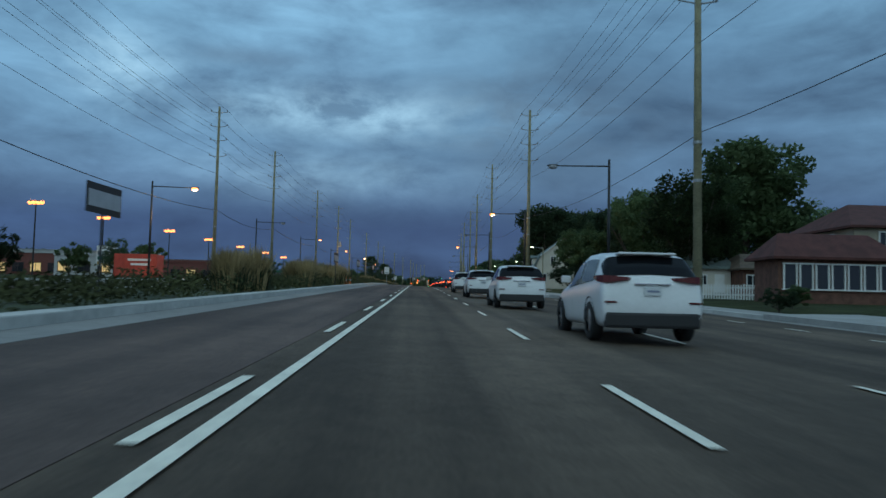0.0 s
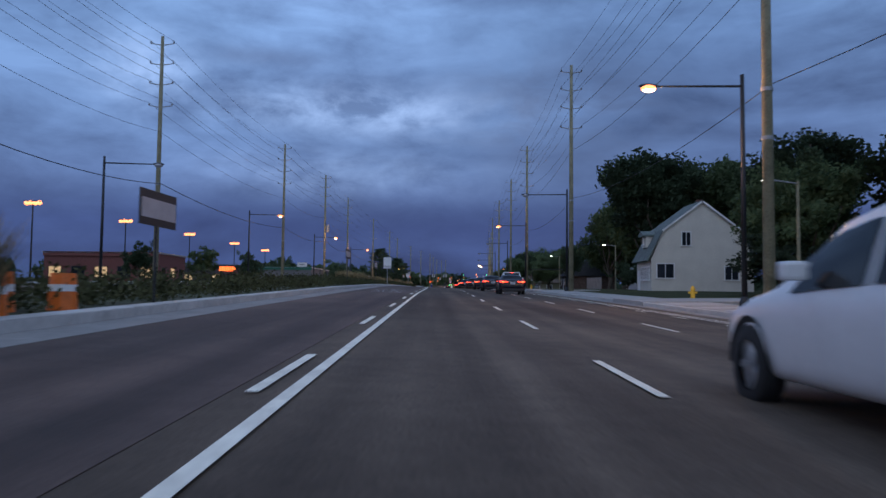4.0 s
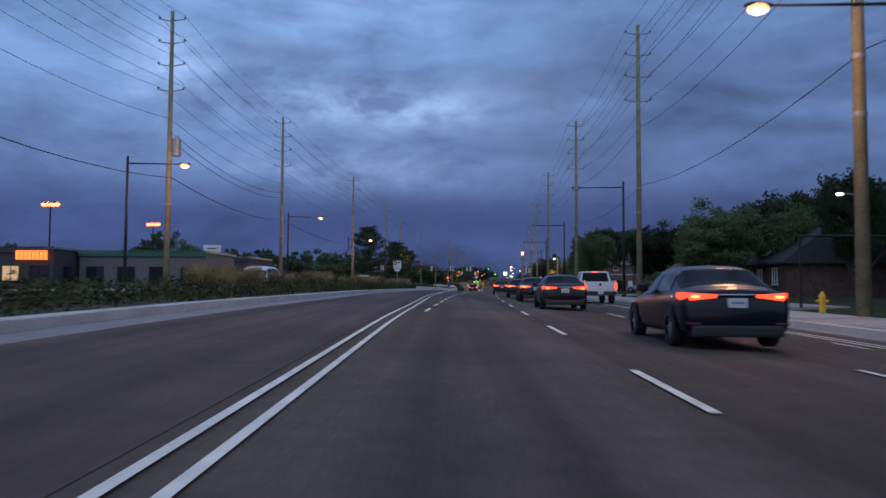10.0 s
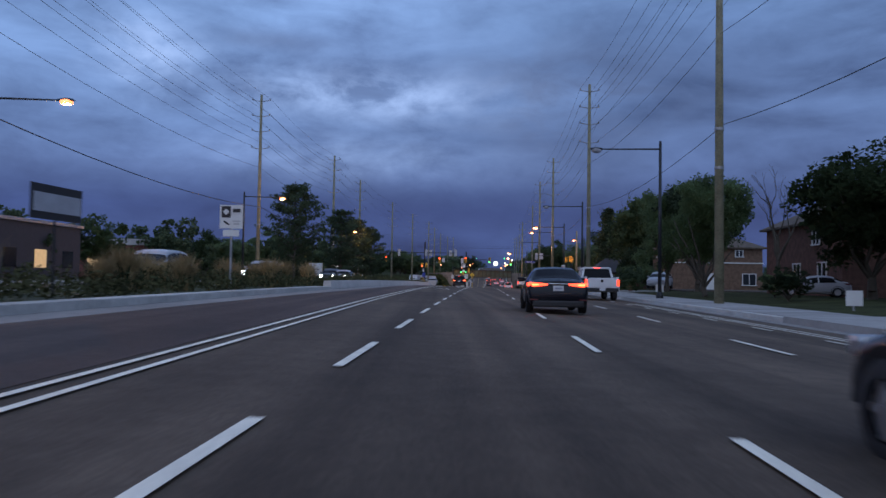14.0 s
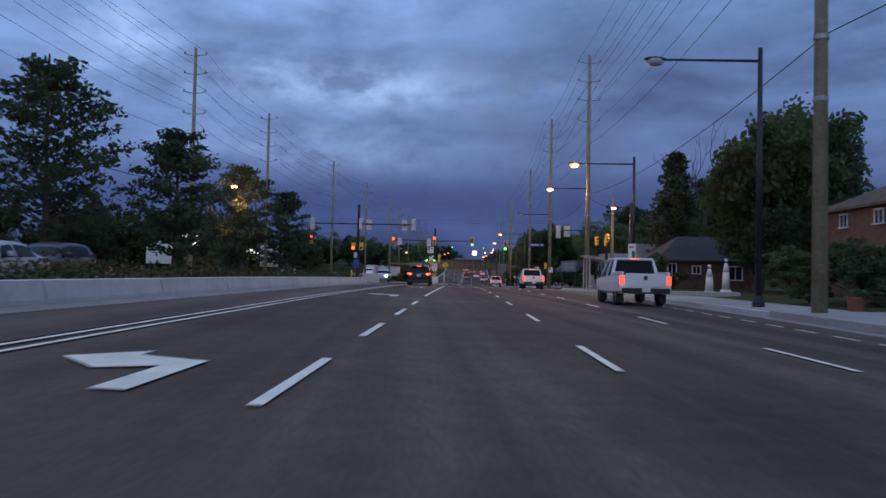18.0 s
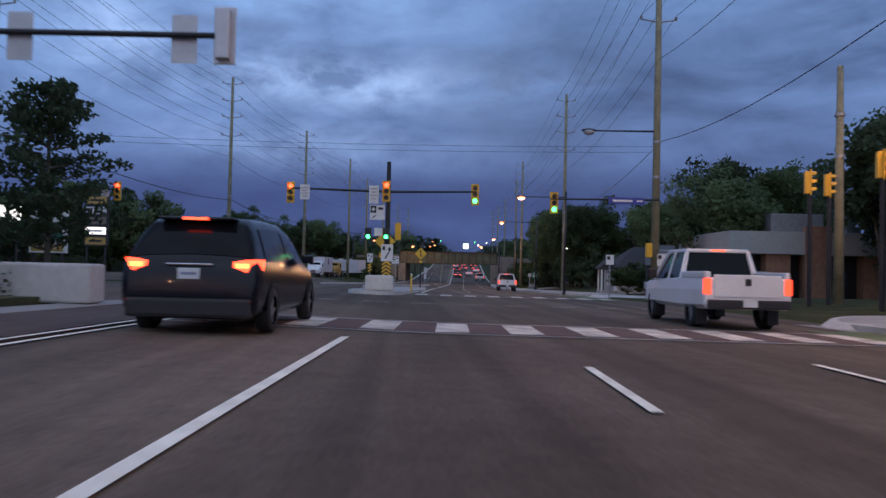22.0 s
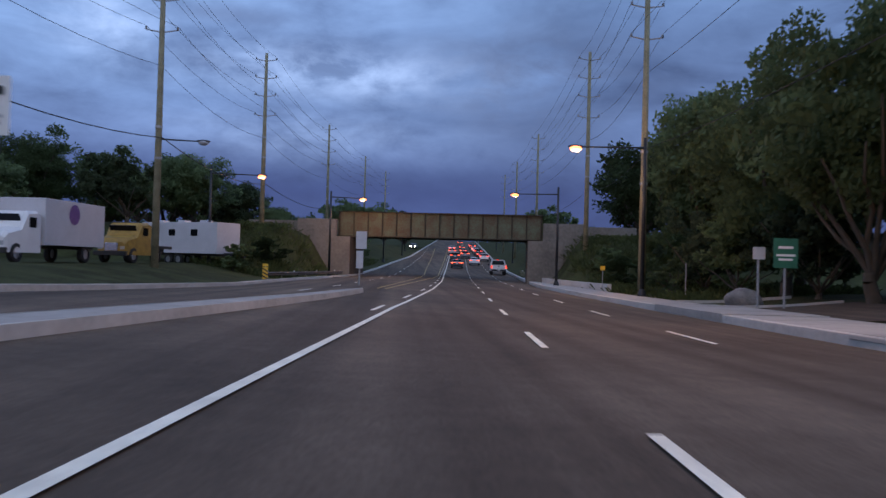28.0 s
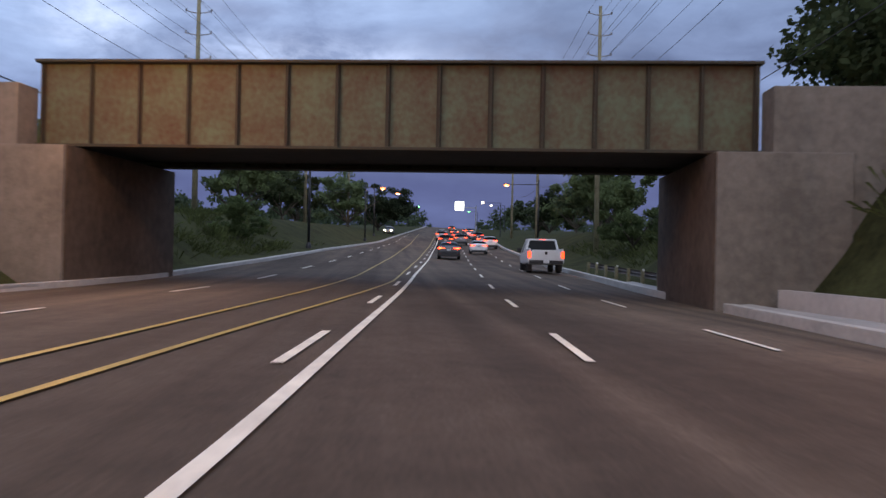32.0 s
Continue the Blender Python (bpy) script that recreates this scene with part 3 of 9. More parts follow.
dashes("median_dashes_east", 428, 640, lambda y: lerp([(430, -1.85), (450, -1.45), (470, -1.45), (500, -1.85), (640, -2.75)], y), 9.0, 3.0, 0.11)
line("yellow_line_a", 446, 640, lambda y: lerp([(446, -3.6), (475, -3.5), (497, -3.6), (520, -4.4), (640, -7.0)], y), 0.085, YELLOW_LINE, "yellow painted centre line")
line("yellow_line_b", 446, 640, lambda y: lerp([(446, -3.2), (475, -2.6), (494, -2.0), (520, -2.4), (640, -3.3)], y), 0.085, YELLOW_LINE, "yellow painted centre line")
dashes("left_dashes_east", 440, 640, lambda y: lerp([(440, -6.0), (475, -6.4), (640, -9.0)], y), 9.0, 3.0, 0.11, "white dashed line of the oncoming lanes")

# zebra crossings, stop line, turn arrows
for name, ya, yb, la, lb, pitch, wd, skew in (("zebra_crossing", 337.0, 339.6, -4.2, 9.0, 1.35, 0.62, 0.0), ("far_zebra_crossing", 365.6, 368.6, -1.7, 9.4, 1.35, 0.66, 0.19)):
    root = thing(name, "white painted zebra crossing on red brick paving", "crossing", kind="structure")
    l = la
    while l < lb:
        sk = skew * (l - la)
        for name_, l0, l1, hh, mt in (("brick_paving", l - pitch + wd, l, .012, BRICK_PAVING), ("stripe", l, l + wd, .02, ZEBRA_PAINT)):
            b = nb()
            b.faces.new([b.verts.new(R(yy + skew * (l2 - la), l2, hh)) for l2, yy in ((l0, ya), (l1, ya), (l1, yb), (l0, yb))])
            part(name_, b, mt, root)
        for yy in (ya - 0.3, yb + 0.3):
            b = nb()
            b.faces.new([b.verts.new(R(yy + dy + skew * (l2 - la), l2, 0.016)) for l2, dy in ((l - pitch + wd, -.1), (l + wd, -.1), (l + wd, .1), (l - pitch + wd, .1))])
            part("edge_stripe", b, WORN_LINE, root)
        l += pitch
for k in range(9):
    b = nb()
    l = -6.5 + 1.75 * k
    vs = [b.verts.new(R(351.0 + 0.25 * k + dy, l + dl, 0.02)) for dl, dy in ((0, -0.1), (0.95, 0.0), (0.95, 0.2), (0, 0.1))]
    b.faces.new(vs)
    tagged(part("guide_dash", b, WORN_LINE), "short worn white guide dash across the junction", "lane line", "guide dashes", "structure")


def turn_arrow(y, l):
    b = nb()
    pts = [(0.5, -1.6), (0.5, 0.3), (-0.25, 0.55), (-0.25, 0.95), (-0.85, 0.2), (-0.25, -0.5), (-0.25, -0.1), (0.22, -0.2), (0.22, -1.6)]
    b.faces.new([b.verts.new(R(y + py, l + px, 0.02)) for px, py in pts])
    bmesh.ops.triangulate(b, faces=b.faces[:])
    tagged(part("turn_arrow", b, WHITE_LINE), "white painted left turn arrow on the asphalt", "road marking", "turn arrows", "structure")


turn_arrow(274.0, -3.0)
turn_arrow(298.4, -3.0)
turn_arrow(322.0, -3.1)


def flat_text(name, body, y, l, wide, long, label):
    """Painted letters lying on the road, read from our side."""
    cu = bpy.data.curves.new(name, "FONT")
    cu.body = body
    cu.align_x, cu.align_y = "CENTER", "CENTER"
    cu.size = 1.0
    tmp = bpy.data.objects.new("tmp", cu)
    scene.collection.objects.link(tmp)
    bpy.context.view_layer.update()
    me = bpy.data.meshes.new_from_object(tmp.evaluated_get(bpy.context.evaluated_depsgraph_get()))
    bpy.data.objects.remove(tmp)
    xs = [v.co.x for v in me.vertices]
    ys = [v.co.y for v in me.vertices]
    sx, sy = wide / (max(xs) - min(xs)), long / (max(ys) - min(ys))
    cx, cy = (max(xs) + min(xs)) / 2, (max(ys) + min(ys)) / 2
    for v in me.vertices:
        v.co = R(y + (v.co.y - cy) * sy, l + (v.co.x - cx) * sx, 0.022)
    me.materials.clear()
    me.materials.append(WORN_LINE)
    ob = new(name, me)
    return tagged(ob, label, "road marking", kind="structure")


for yy, ll in ((108.0, -3.35), (322.5, -6.3)):
    flat_text("bus_lettering", "BUS", yy, ll, 1.7, 2.6, "white painted letters BUS on the red lane")
    flat_text("only_lettering", "ONLY", yy + 4.4, ll, 2.0, 2.6, "white painted letters ONLY on the red lane")
    b = nb()
    o = [b.verts.new(R(yy + 8.6 + a * 1.5, ll + c * 0.42, 0.022)) for a, c in ((-1, 0), (0, 1), (1, 0), (0, -1))]
    i_ = [b.verts.new(R(yy + 8.6 + a * 1.1, ll + c * 0.24, 0.022)) for a, c in ((-1, 0), (0, 1), (1, 0), (0, -1))]
    for k in range(4):
        b.faces.new((o[k], o[(k + 1) % 4], i_[(k + 1) % 4], i_[k]))
    tagged(part("lane_diamond", b, WORN_LINE), "white painted diamond outline on the red lane", "road marking", kind="structure")


# raised traffic islands
def island(name, outline, label, h=0.17):
    for _ in range(2):
        outline = [(p[0] * (1 - f) + q[0] * f, p[1] * (1 - f) + q[1] * f) for p, q in zip(outline, outline[1:] + outline[:1]) for f in (.25, .75)]
    b = nb()
    top = [b.verts.new(R(y, l, h)) for y, l in outline]
    bot = [b.verts.new(R(y, l, -0.15)) for y, l in outline]
    b.faces.new(top)
    n = len(top)
    for i in range(n):
        b.faces.new((top[i], bot[i], bot[(i + 1) % n], top[(i + 1) % n]))
    bmesh.ops.triangulate(b, faces=[f for f in b.faces if len(f.verts) > 4])
    bmesh.ops.recalc_face_normals(b, faces=b.faces[:])
    tagged(part(name, b, PAVING), label, "traffic island", kind="structure")
    b = nb()
    c = sum((Vector((y, l, 0)) for y, l in outline), Vector()) / n
    prev = None
    ring = []
    for y, l in outline:
        d = Vector((y - c.x, l - c.y))
        k = max(0.0, 1 - 0.22 / max(0.3, d.length))
        ring.append((b.verts.new(R(y, l, h + 0.006)), b.verts.new(R(c.x + d.x * k, c.y + d.y * k, h + 0.006)), b.verts.new(R(y + d.x * 0.002, l + d.y * 0.02, -0.02))))
    for i in range(n):
        p, q = ring[i], ring[(i + 1) % n]
        b.faces.new((p[0], q[0], q[1], p[1]))
        b.faces.new((p[0], p[2], q[2], q[0]))
    bmesh.ops.recalc_face_normals(b, faces=b.faces[:])
    tagged(part(name + "_kerb", b, CONCRETE), "pale concrete kerb round the traffic island", "kerb", kind="structure")


island("island_signal", [(363.0, -5.0), (361.8, -4.6), (361.5, -3.7), (361.8, -2.7), (363.4, -2.2), (376.0, -1.85), (388.0, -1.85), (394.5, -2.0), (396.5, -2.3), (394.0, -3.2), (386.0, -4.3), (376.0, -4.8), (366.0, -5.0)], "concrete traffic island with the signal mast")
island("island_long", [(386.5, -7.0), (386.0, -6.4), (400.0, -5.6), (418.0, -4.7), (432.0, -3.9), (440.5, -3.5), (440.8, -3.75), (430.0, -4.6), (418.0, -5.7), (402.0, -6.6)], "long narrow concrete island between the carriageways")

# pale concrete drive aprons across the verge
for k, (ya, yb, deep) in enumerate(((20, 30, 7.0), (57, 64, 8.0), (98, 104, 7.0), (142, 148, 7.0), (186, 192, 7.0), (228, 234, 8.0), (284, 291, 9.0), (431.5, 438.5, 3.2))):
    ribbon("drive_apron", ya, yb, lambda y: kr(y) - .02, lambda y, d=deep: kr(y) + d, .215, PAVING, step=2.0, hb=.30 if ya < 379 else .24, label="pale concrete drive apron crossing the pavement", category="driveway")
bm = nb()
dv = [[bm.verts.new(W(y, l, ground_h(y, l) + 0.05)) for l in np.linspace(kr(y) + 3.1, 16.0, 9)] for y in np.linspace(430.8, 439.4, 8)]
for r, q in zip(dv, dv[1:]):
    for i in range(8):
        bm.faces.new((r[i], r[i + 1], q[i + 1], q[i]))
tagged(part("drive", bm, ASPHALT, smooth=True), "grey asphalt drive leaving the road beside a boulder", "driveway", kind="structure")
for name, yk, l0, l1 in (("drive_kerb", 439.6, 10.7, 15.6), ("bed_kerb", 445.0, 10.4, 15.8)):
    bm = nb()
    ring = []
    for l in np.linspace(l0, l1, 7):
        ring.append([bm.verts.new(W(yk + dy, l, ground_h(yk, l) + z)) for dy, z in ((-.1, -.1), (-.09, .13), (.09, .13), (.1, -.1))])
    for r, q in zip(ring, ring[1:]):
        for i in range(3):
            bm.faces.new((r[i], r[i + 1], q[i + 1], q[i]))
    for r in (ring[0], ring[-1]):
        bm.faces.new(r)
    bmesh.ops.recalc_face_normals(bm, faces=bm.faces[:])
    tagged(part(name, bm, CONCRETE), "pale concrete kerb along the drive", "kerb", kind="structure")
ribbon("parking_strip", 282, 300, 19.0, 30.0, .42, ASPHALT, step=4.0, label="dark asphalt drive beside a brick house", category="driveway")
island("corner_pavement", [(381.0, 10.2), (374.5, 11.0), (370.5, 13.2), (368.8, 17.0), (368.6, 28.0), (368.6, 60.0), (371.6, 60.0), (371.8, 19.0), (376.0, 14.6), (381.0, 13.3)], "pale concrete pavement round the street corner", 0.16)
island("near_corner_pavement", [(341.5, 9.6), (344.5, 10.6), (347.5, 13.0), (348.6, 17.0), (348.8, 60.0), (345.8, 60.0), (345.6, 18.0), (343.5, 14.2), (341.0, 12.9)], "pale concrete pavement round the near street corner", 0.16)

# ---------------------------------------------------------------- utility poles, street lamps, cables
POLES_R = [(-12, 12.6), (38.1, 13.3), (90.9, 12.3), (133.8, 11.86), (177.0, 12.48), (212.2, 12.6), (247.7, 11.5), (290.0, 10.84), (336.6, 11.25), (364.7, 11.15), (406.4, 12.1), (455.1, 11.07), (479.9, 11.68), (530, 12.0), (575, 12.0), (620, 12.0)]
POLES_L = [(-20, -24), (36, -24), (94.7, -24.6), (126.9, -23.8), (178.0, -23.5), (209.3, -22.5), (246.4, -24.1), (297.0, -24.7), (338.0, -24.3), (366, -24.4), (404, -22.5), (432.2, -20.6), (457.9, -18.3), (485.0, -18.7), (528, -19.8), (575, -20), (620, -20)]
ARM_H = (20.4, 18.7, 17.0, 15.1)


def utility_pole(y, l, arms=True, height=21.15, side=1, transformer=False, label=""):
    base = ground_h(y, l)
    root = thing("utility_pole", label or "tall weathered wooden utility pole with insulator arms", "utility pole", Matrix.Translation(W(y, l, base - 0.05)), "utility poles")
    bm = nb()
    cone(bm, (0, 0, 0), (0, 0, height - base), 0.235, 0.135, 12)
    part("pole", bm, WOOD_POLE, root, smooth=True)
    if arms:
        for i, h in enumerate(ARM_H):
            for s in (-1, 1):
                bm = nb()
                hz = h - base
                cone(bm, (0.1 * s, 0, hz), (0.95 * s, 0, hz + 0.14), 0.045, 0.035, 6)
                for k in range(3):
                    cone(bm, (0.95 * s, 0, hz + 0.14 + 0.07 * k), (0.95 * s, 0, hz + 0.19 + 0.07 * k), 0.085, 0.05, 8)
                part("insulator_arm", bm, INSUL, root)
    for zz in (8.5, 6.6):
        bm = nb()
        cone(bm, (0, 0, zz), (0, 0, zz + 0.15), 0.23, 0.23, 12)
        part("cable_bracket", bm, GALV, root)
    if transformer:
        bm = nb()
        cone(bm, (0.55, -0.1, 10.2), (0.55, -0.1, 11.4), 0.33, 0.33, 14)
        cone(bm, (0.55, -0.1, 11.4), (0.55, -0.1, 11.5), 0.35, 0.28, 14)
        cone(bm, (0.45, -0.1, 11.5), (0.45, -0.1, 11.8), 0.05, 0.03, 8)
        cone(bm, (0.68, -0.1, 11.5), (0.68, -0.1, 11.8), 0.05, 0.03, 8)
        box(bm, 0.2, -0.05, 11.0, 0.4, 0.12, 0.12)
        part("transformer", bm, GALV, root, "grey cylindrical pole transformer")
    return root


for i, (y, l) in enumerate(POLES_R):
    utility_pole(y, l, arms=True)
for i, (y, l) in enumerate(POLES_L):
    utility_pole(y, l, arms=True, transformer=(y == 209.3))


def street_lamp(y, l, side, lit=False, height=9.4, arm=4.1, head_h=8.75, on_pole=False, lens=None, base=0.15):
    """side: -1 when the arm reaches to smaller x."""
    root = thing("street_lamp", ("lit orange" if lit else "unlit") + " street lamp, long arm, dark steel column", "street lamp", Matrix.Translation(W(y, l, base)), "street lamps")
    hh = head_h - base
    if not on_pole:
        bm = nb()
        cone(bm, (0, 0, 0), (0, 0, height - base), 0.12, 0.085, 10)
        part("column", bm, DARK_POLE, root, smooth=True)
        bm = nb()
        cone(bm, (0, 0, 0), (0, 0, 0.25), 0.24, 0.22, 10)
        cone(bm, (0, 0, 0.25), (0, 0, 0.5), 0.22, 0.13, 10)
        part("base_cover", bm, DARK_POLE, root)
    bm = nb()
    cone(bm, (0, 0, hh + 0.12), (side * (arm - 0.6), 0, hh + 0.06), 0.055, 0.04, 8)
    part("arm", bm, DARK_POLE, root)
    bm = nb()
    prof = [(0.0, 0.05, 0.05), (0.18, 0.13, 0.10), (0.45, 0.17, 0.13), (0.75, 0.12, 0.09), (0.85, 0.04, 0.04)]
    rings = []
    for d, w, h in prof:
        ring = []
        for k in range(10):
            a = 2 * math.pi * k / 10
            ring.append(bm.verts.new((side * (arm - 0.65 + d), math.cos(a) * w, hh + 0.05 + math.sin(a) * h * (1.0 if math.sin(a) > 0 else 0.45))))
        rings.append(ring)
    for r, q in zip(rings, rings[1:]):
        for k in range(10):
            bm.faces.new((r[k], r[(k + 1) % 10], q[(k + 1) % 10], q[k]))
    bm.faces.new(rings[0])
    bm.faces.new(rings[-1][::-1])
    bmesh.ops.recalc_face_normals(bm, faces=bm.faces[:])
    hd = part("lamp_head", bm, DARK_POLE, root, smooth=True)
    bm = nb()
    bmesh.ops.create_uvsphere(bm, u_segments=12, v_segments=8, radius=1.0)
    bmesh.ops.transform(bm, matrix=Matrix.Translation((side * (arm - 0.2), 0, hh - 0.02)) @ Matrix.Diagonal((0.32, 0.20, 0.17, 1)), verts=bm.verts[:])
    part("lens", bm, lens or (SODIUM if lit else DIM_LENS), hd, "glowing orange lens" if lit else "")
    if lit:
        ld = bpy.data.lights.new("lamp_glow", "POINT")
        ld.energy = 900.0 if y < 465 else (620.0 if y == 483.7 else 300.0)
        ld.color = (1.0, 0.5, 0.24)
        ld.shadow_soft_size = 0.25
        lo = new("lamp_glow", ld)
        lo.location = W(y, l + side * (arm - 0.2), head_h - 0.35)
    return root


LAMPS = [(53.4, 12.6, -1, False), (93.1, 12.2, -1, True), (134.9, 11.65, -1, False), (174.0, 12.05, -1, True), (217.0, 12.2, -1, False), (257.7, 10.9, -1, False), (294.8, 10.8, -1, False), (317.1, 11.1, -1, True), (390.6, 10.05, -1, True),
         (74.0, -25.2, 1, True), (160.8, -24.3, 1, True), (205.0, -23.6, 1, True), (246.5, -23.3, 1, True), (118.0, -24.5, 1, False), (290.0, -24.2, 1, True), (340.0, -25, 1, True), (471.4, -19.3, 1, True), (560.0, 10.5, -1, True), (600.0, -13, 1, True)]
for y, l, s, lit in LAMPS:
    low = .6 if y == 317.1 else .7 if y == 390.6 else 0.0
    street_lamp(y, l, s, lit, base=ground_h(y, l), height=9.5 - low if y < 440 else 8.6, head_h=8.9 - low if y < 440 else 7.9)


# lamps carried by the wooden poles at the crossing
street_lamp(336.6, 11.25, -1, True, arm=3.6, head_h=8.95, on_pole=True, base=ground_h(336.6, 11.25))
street_lamp(364.7, 11.15, -1, False, arm=3.9, head_h=9.0, on_pole=True, base=ground_h(364.7, 11.15))
street_lamp(349.8, 18.0, -1, True, arm=2.0, head_h=8.7, height=9.2, base=ground_h(349.8, 18.0))
street_lamp(425.5, 10.9, -1, True, arm=4.8, head_h=8.7, height=9.3, base=ground_h(425.5, 10.9))
street_lamp(457.9, -18.3, 1, False, arm=2.9, head_h=8.4, on_pole=True, base=ground_h(457.9, -18.3))
street_lamp(450.0, 9.9, -1, True, arm=3.9, head_h=7.65, height=8.3, base=ground_h(450.0, 9.9))
street_lamp(441.0, -43.0, 1, True, arm=3.0, head_h=7.4, height=8.0, base=ground_h(441.0, -43.0))
street_lamp(530.0, -11.4, 1, False, arm=2.6, head_h=7.9, height=8.6, base=ground_h(530.0, -11.4))
street_lamp(577.0, -12.0, 1, True, arm=2.6, head_h=7.9, height=8.6, base=ground_h(577.0, -12.0))
street_lamp(472.5, 8.15, -1, True, arm=3.75, head_h=7.2, height=7.9, base=ground_h(472.5, 8.15))
street_lamp(483.7, -12.0, 1, True, arm=3.2, head_h=7.35, height=8.0, base=ground_h(483.7, -12.0))
utility_pole(357.5, 17.6, arms=False, height=11.0, label="plain wooden pole behind the crossing signals")


# cables: sagging tubes from pole to pole
def cable_run(name, poles, side, dx, h, sag=0.9, r=0.022, label="black overhead cable sagging from pole to pole"):
    cu = bpy.data.curves.new(name, "CURVE")
    cu.dimensions = "3D"
    cu.bevel_depth = r
    cu.bevel_resolution = 1
    pts = []
    for (ya, la), (yb, lb) in zip(poles, poles[1:]):
        pa, pb = W(ya, la + dx, h), W(yb, lb + dx, h)
        for k in range(9):
            t = k / 9
            p = pa.lerp(pb, t)
            p.z -= sag * 4 * t * (1 - t)
            pts.append(p)
    pts.append(pb)
    sp = cu.splines.new("POLY")
    sp.points.add(len(pts) - 1)
    for q, p in zip(sp.points, pts):
        q.co = (*p, 1)
    cu.materials.append(WIRE)
    ob = new(name, cu)
    return tagged(ob, label, "cable", "overhead cables")


for poles in (POLES_R, POLES_L):
    for h in ARM_H:
        for s in (-1, 1):
            cable_run("overhead_cable", poles, s, 0.95 * s, h + 0.32, sag=0.8, r=0.012)
    cable_run("overhead_cable", poles, 1, 0.24, 8.6, sag=0.8, r=0.017 if poles is POLES_R else 0.03)
    cable_run("overhead_cable", poles, -1, 0.0, 13.0, sag=0.8, r=0.014)
for h in (11.3, 11.9):
    cable_run("overhead_cable", [(209.3, -22.5), (246.4, -24.1)], 1, 0.2, h, sag=1.1, r=0.02)
for h in (8.0, 8.3):
    cable_run("overhead_cable", [(366.0, -24.4), (364.7, 11.15)], 1, 0.0, h, sag=0.25, r=0.009, label="black cable crossing over the junction")
cable_run("overhead_cable", [(336.6, 11.25), (349.8, 18.0)], 1, 0.0, 8.2, sag=0.2, r=0.02, label="black service cable to a pole behind")

# ---------------------------------------------------------------- railway bridge
BY = 488.6


def railway_bridge():
    root = thing("railway_bridge", "rusting green steel plate girder railway bridge on concrete abutments", "bridge", Matrix.Translation(W(BY, -1.85, 0.0)) @ Matrix.Rotation(radians(-8.0), 4, "Z"))
    L0, L1, zb, zt = -10.3, 10.3, 4.0, 6.55
    for k, yo in enumerate((0.0, 5.5)):
        bm = nb()
        box(bm, 0, yo, (zb + zt) / 2, L1 - L0, 0.06, zt - zb)
        part("web_plate", bm, GIRDER, root, "olive green plate streaked with rust")
        bm = nb()
        box(bm, 0, yo, zt - 0.05, L1 - L0 + 0.1, 0.55, 0.09, bevel=0.015)
        part("top_flange", bm, GIRDER_RIB, root)
        bm = nb()
        box(bm, 0, yo, zb + 0.04, L1 - L0, 0.6, 0.09, bevel=0.015)
        part("bottom_flange", bm, GIRDER_RIB, root)
        n = 14
        for i in range(n + 1):
            x = L0 + 0.12 + (L1 - L0 - 0.24) * i / n
            bm = nb()
            box(bm, x, yo - 0.09, (zb + zt) / 2, 0.05, 0.13, zt - zb - 0.16)
            box(bm, x, yo - 0.05, (zb + zt) / 2, 0.15, 0.02, zt - zb - 0.16)
            part("stiffener", bm, GIRDER_RIB, root)
    bm = nb()
    box(bm, 0, 2.75, 4.45, 20.4, 5.3, 0.5)
    part("deck", bm, material("sooty_deck_timber", (0.05, 0.045, 0.04), 0.9), root)
    for s in (-1, 1):
        # abutment colour holds soot and also the shade under the deck
        bm = nb()
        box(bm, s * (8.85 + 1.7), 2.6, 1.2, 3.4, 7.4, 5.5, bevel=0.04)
        part("abutment", bm, SOOTY_SHADED_CONCRETE, root, "concrete abutment, soot and the deck's shade in its dark colour")
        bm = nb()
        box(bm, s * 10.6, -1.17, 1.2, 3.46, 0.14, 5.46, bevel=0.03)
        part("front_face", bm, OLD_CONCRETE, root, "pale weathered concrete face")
        bm = nb()
        box(bm, s * 12.35, -0.55, 2.2, 4.0, 1.0, 7.0, bevel=0.03)
        box(bm, s * 16.6, -0.45, 2.2, 5.6, 0.8, 6.5, bevel=0.03)
        part("wing_wall", bm, OLD_CONCRETE, root, "pale concrete wing wall")
    return root


railway_bridge()

# ---------------------------------------------------------------- trees and planting
LEAF = material("dark_green_foliage", (0.108, 0.150, 0.066), 0.7, vary=0.45, scale=0.6, spec=0.2, obvar=0.25, through_light=0.45)
LEAF_DARK = material("deep_green_needles", (0.070, 0.100, 0.054), 0.85, vary=0.4, scale=0.8, spec=0.15, obvar=0.2, through_light=0.35)
BARK = material("rough_bark", (0.10, 0.085, 0.065), 0.95, vary=0.3, scale=2.0, bump=0.6, bscale=14)
TAN_GRASS = material("dry_plume_grass", (0.36, 0.27, 0.14), 0.9, vary=0.3, scale=1.0, spec=0.1, obvar=0.2)
SHRUB = material("low_shrub_leaves", (0.058, 0.062, 0.026), 0.85, vary=0.45, scale=0.7, spec=0.15)


def limb(bm, p, q, r0, r1, seg=6, wob=0.1, rnd=random, n=4):
    p, q = Vector(p), Vector(q)
    prev, pr = p, r0
    for i in range(1, n + 1):
        t = i / n
        c = p.lerp(q, t) + Vector((rnd.uniform(-1, 1), rnd.uniform(-1, 1), rnd.uniform(-0.5, 0.5))) * wob * (0 if i == n else 1)
        r = r0 + (r1 - r0) * t
        cone(bm, prev, c, pr, r, seg, caps=False)
        prev, pr = c, r


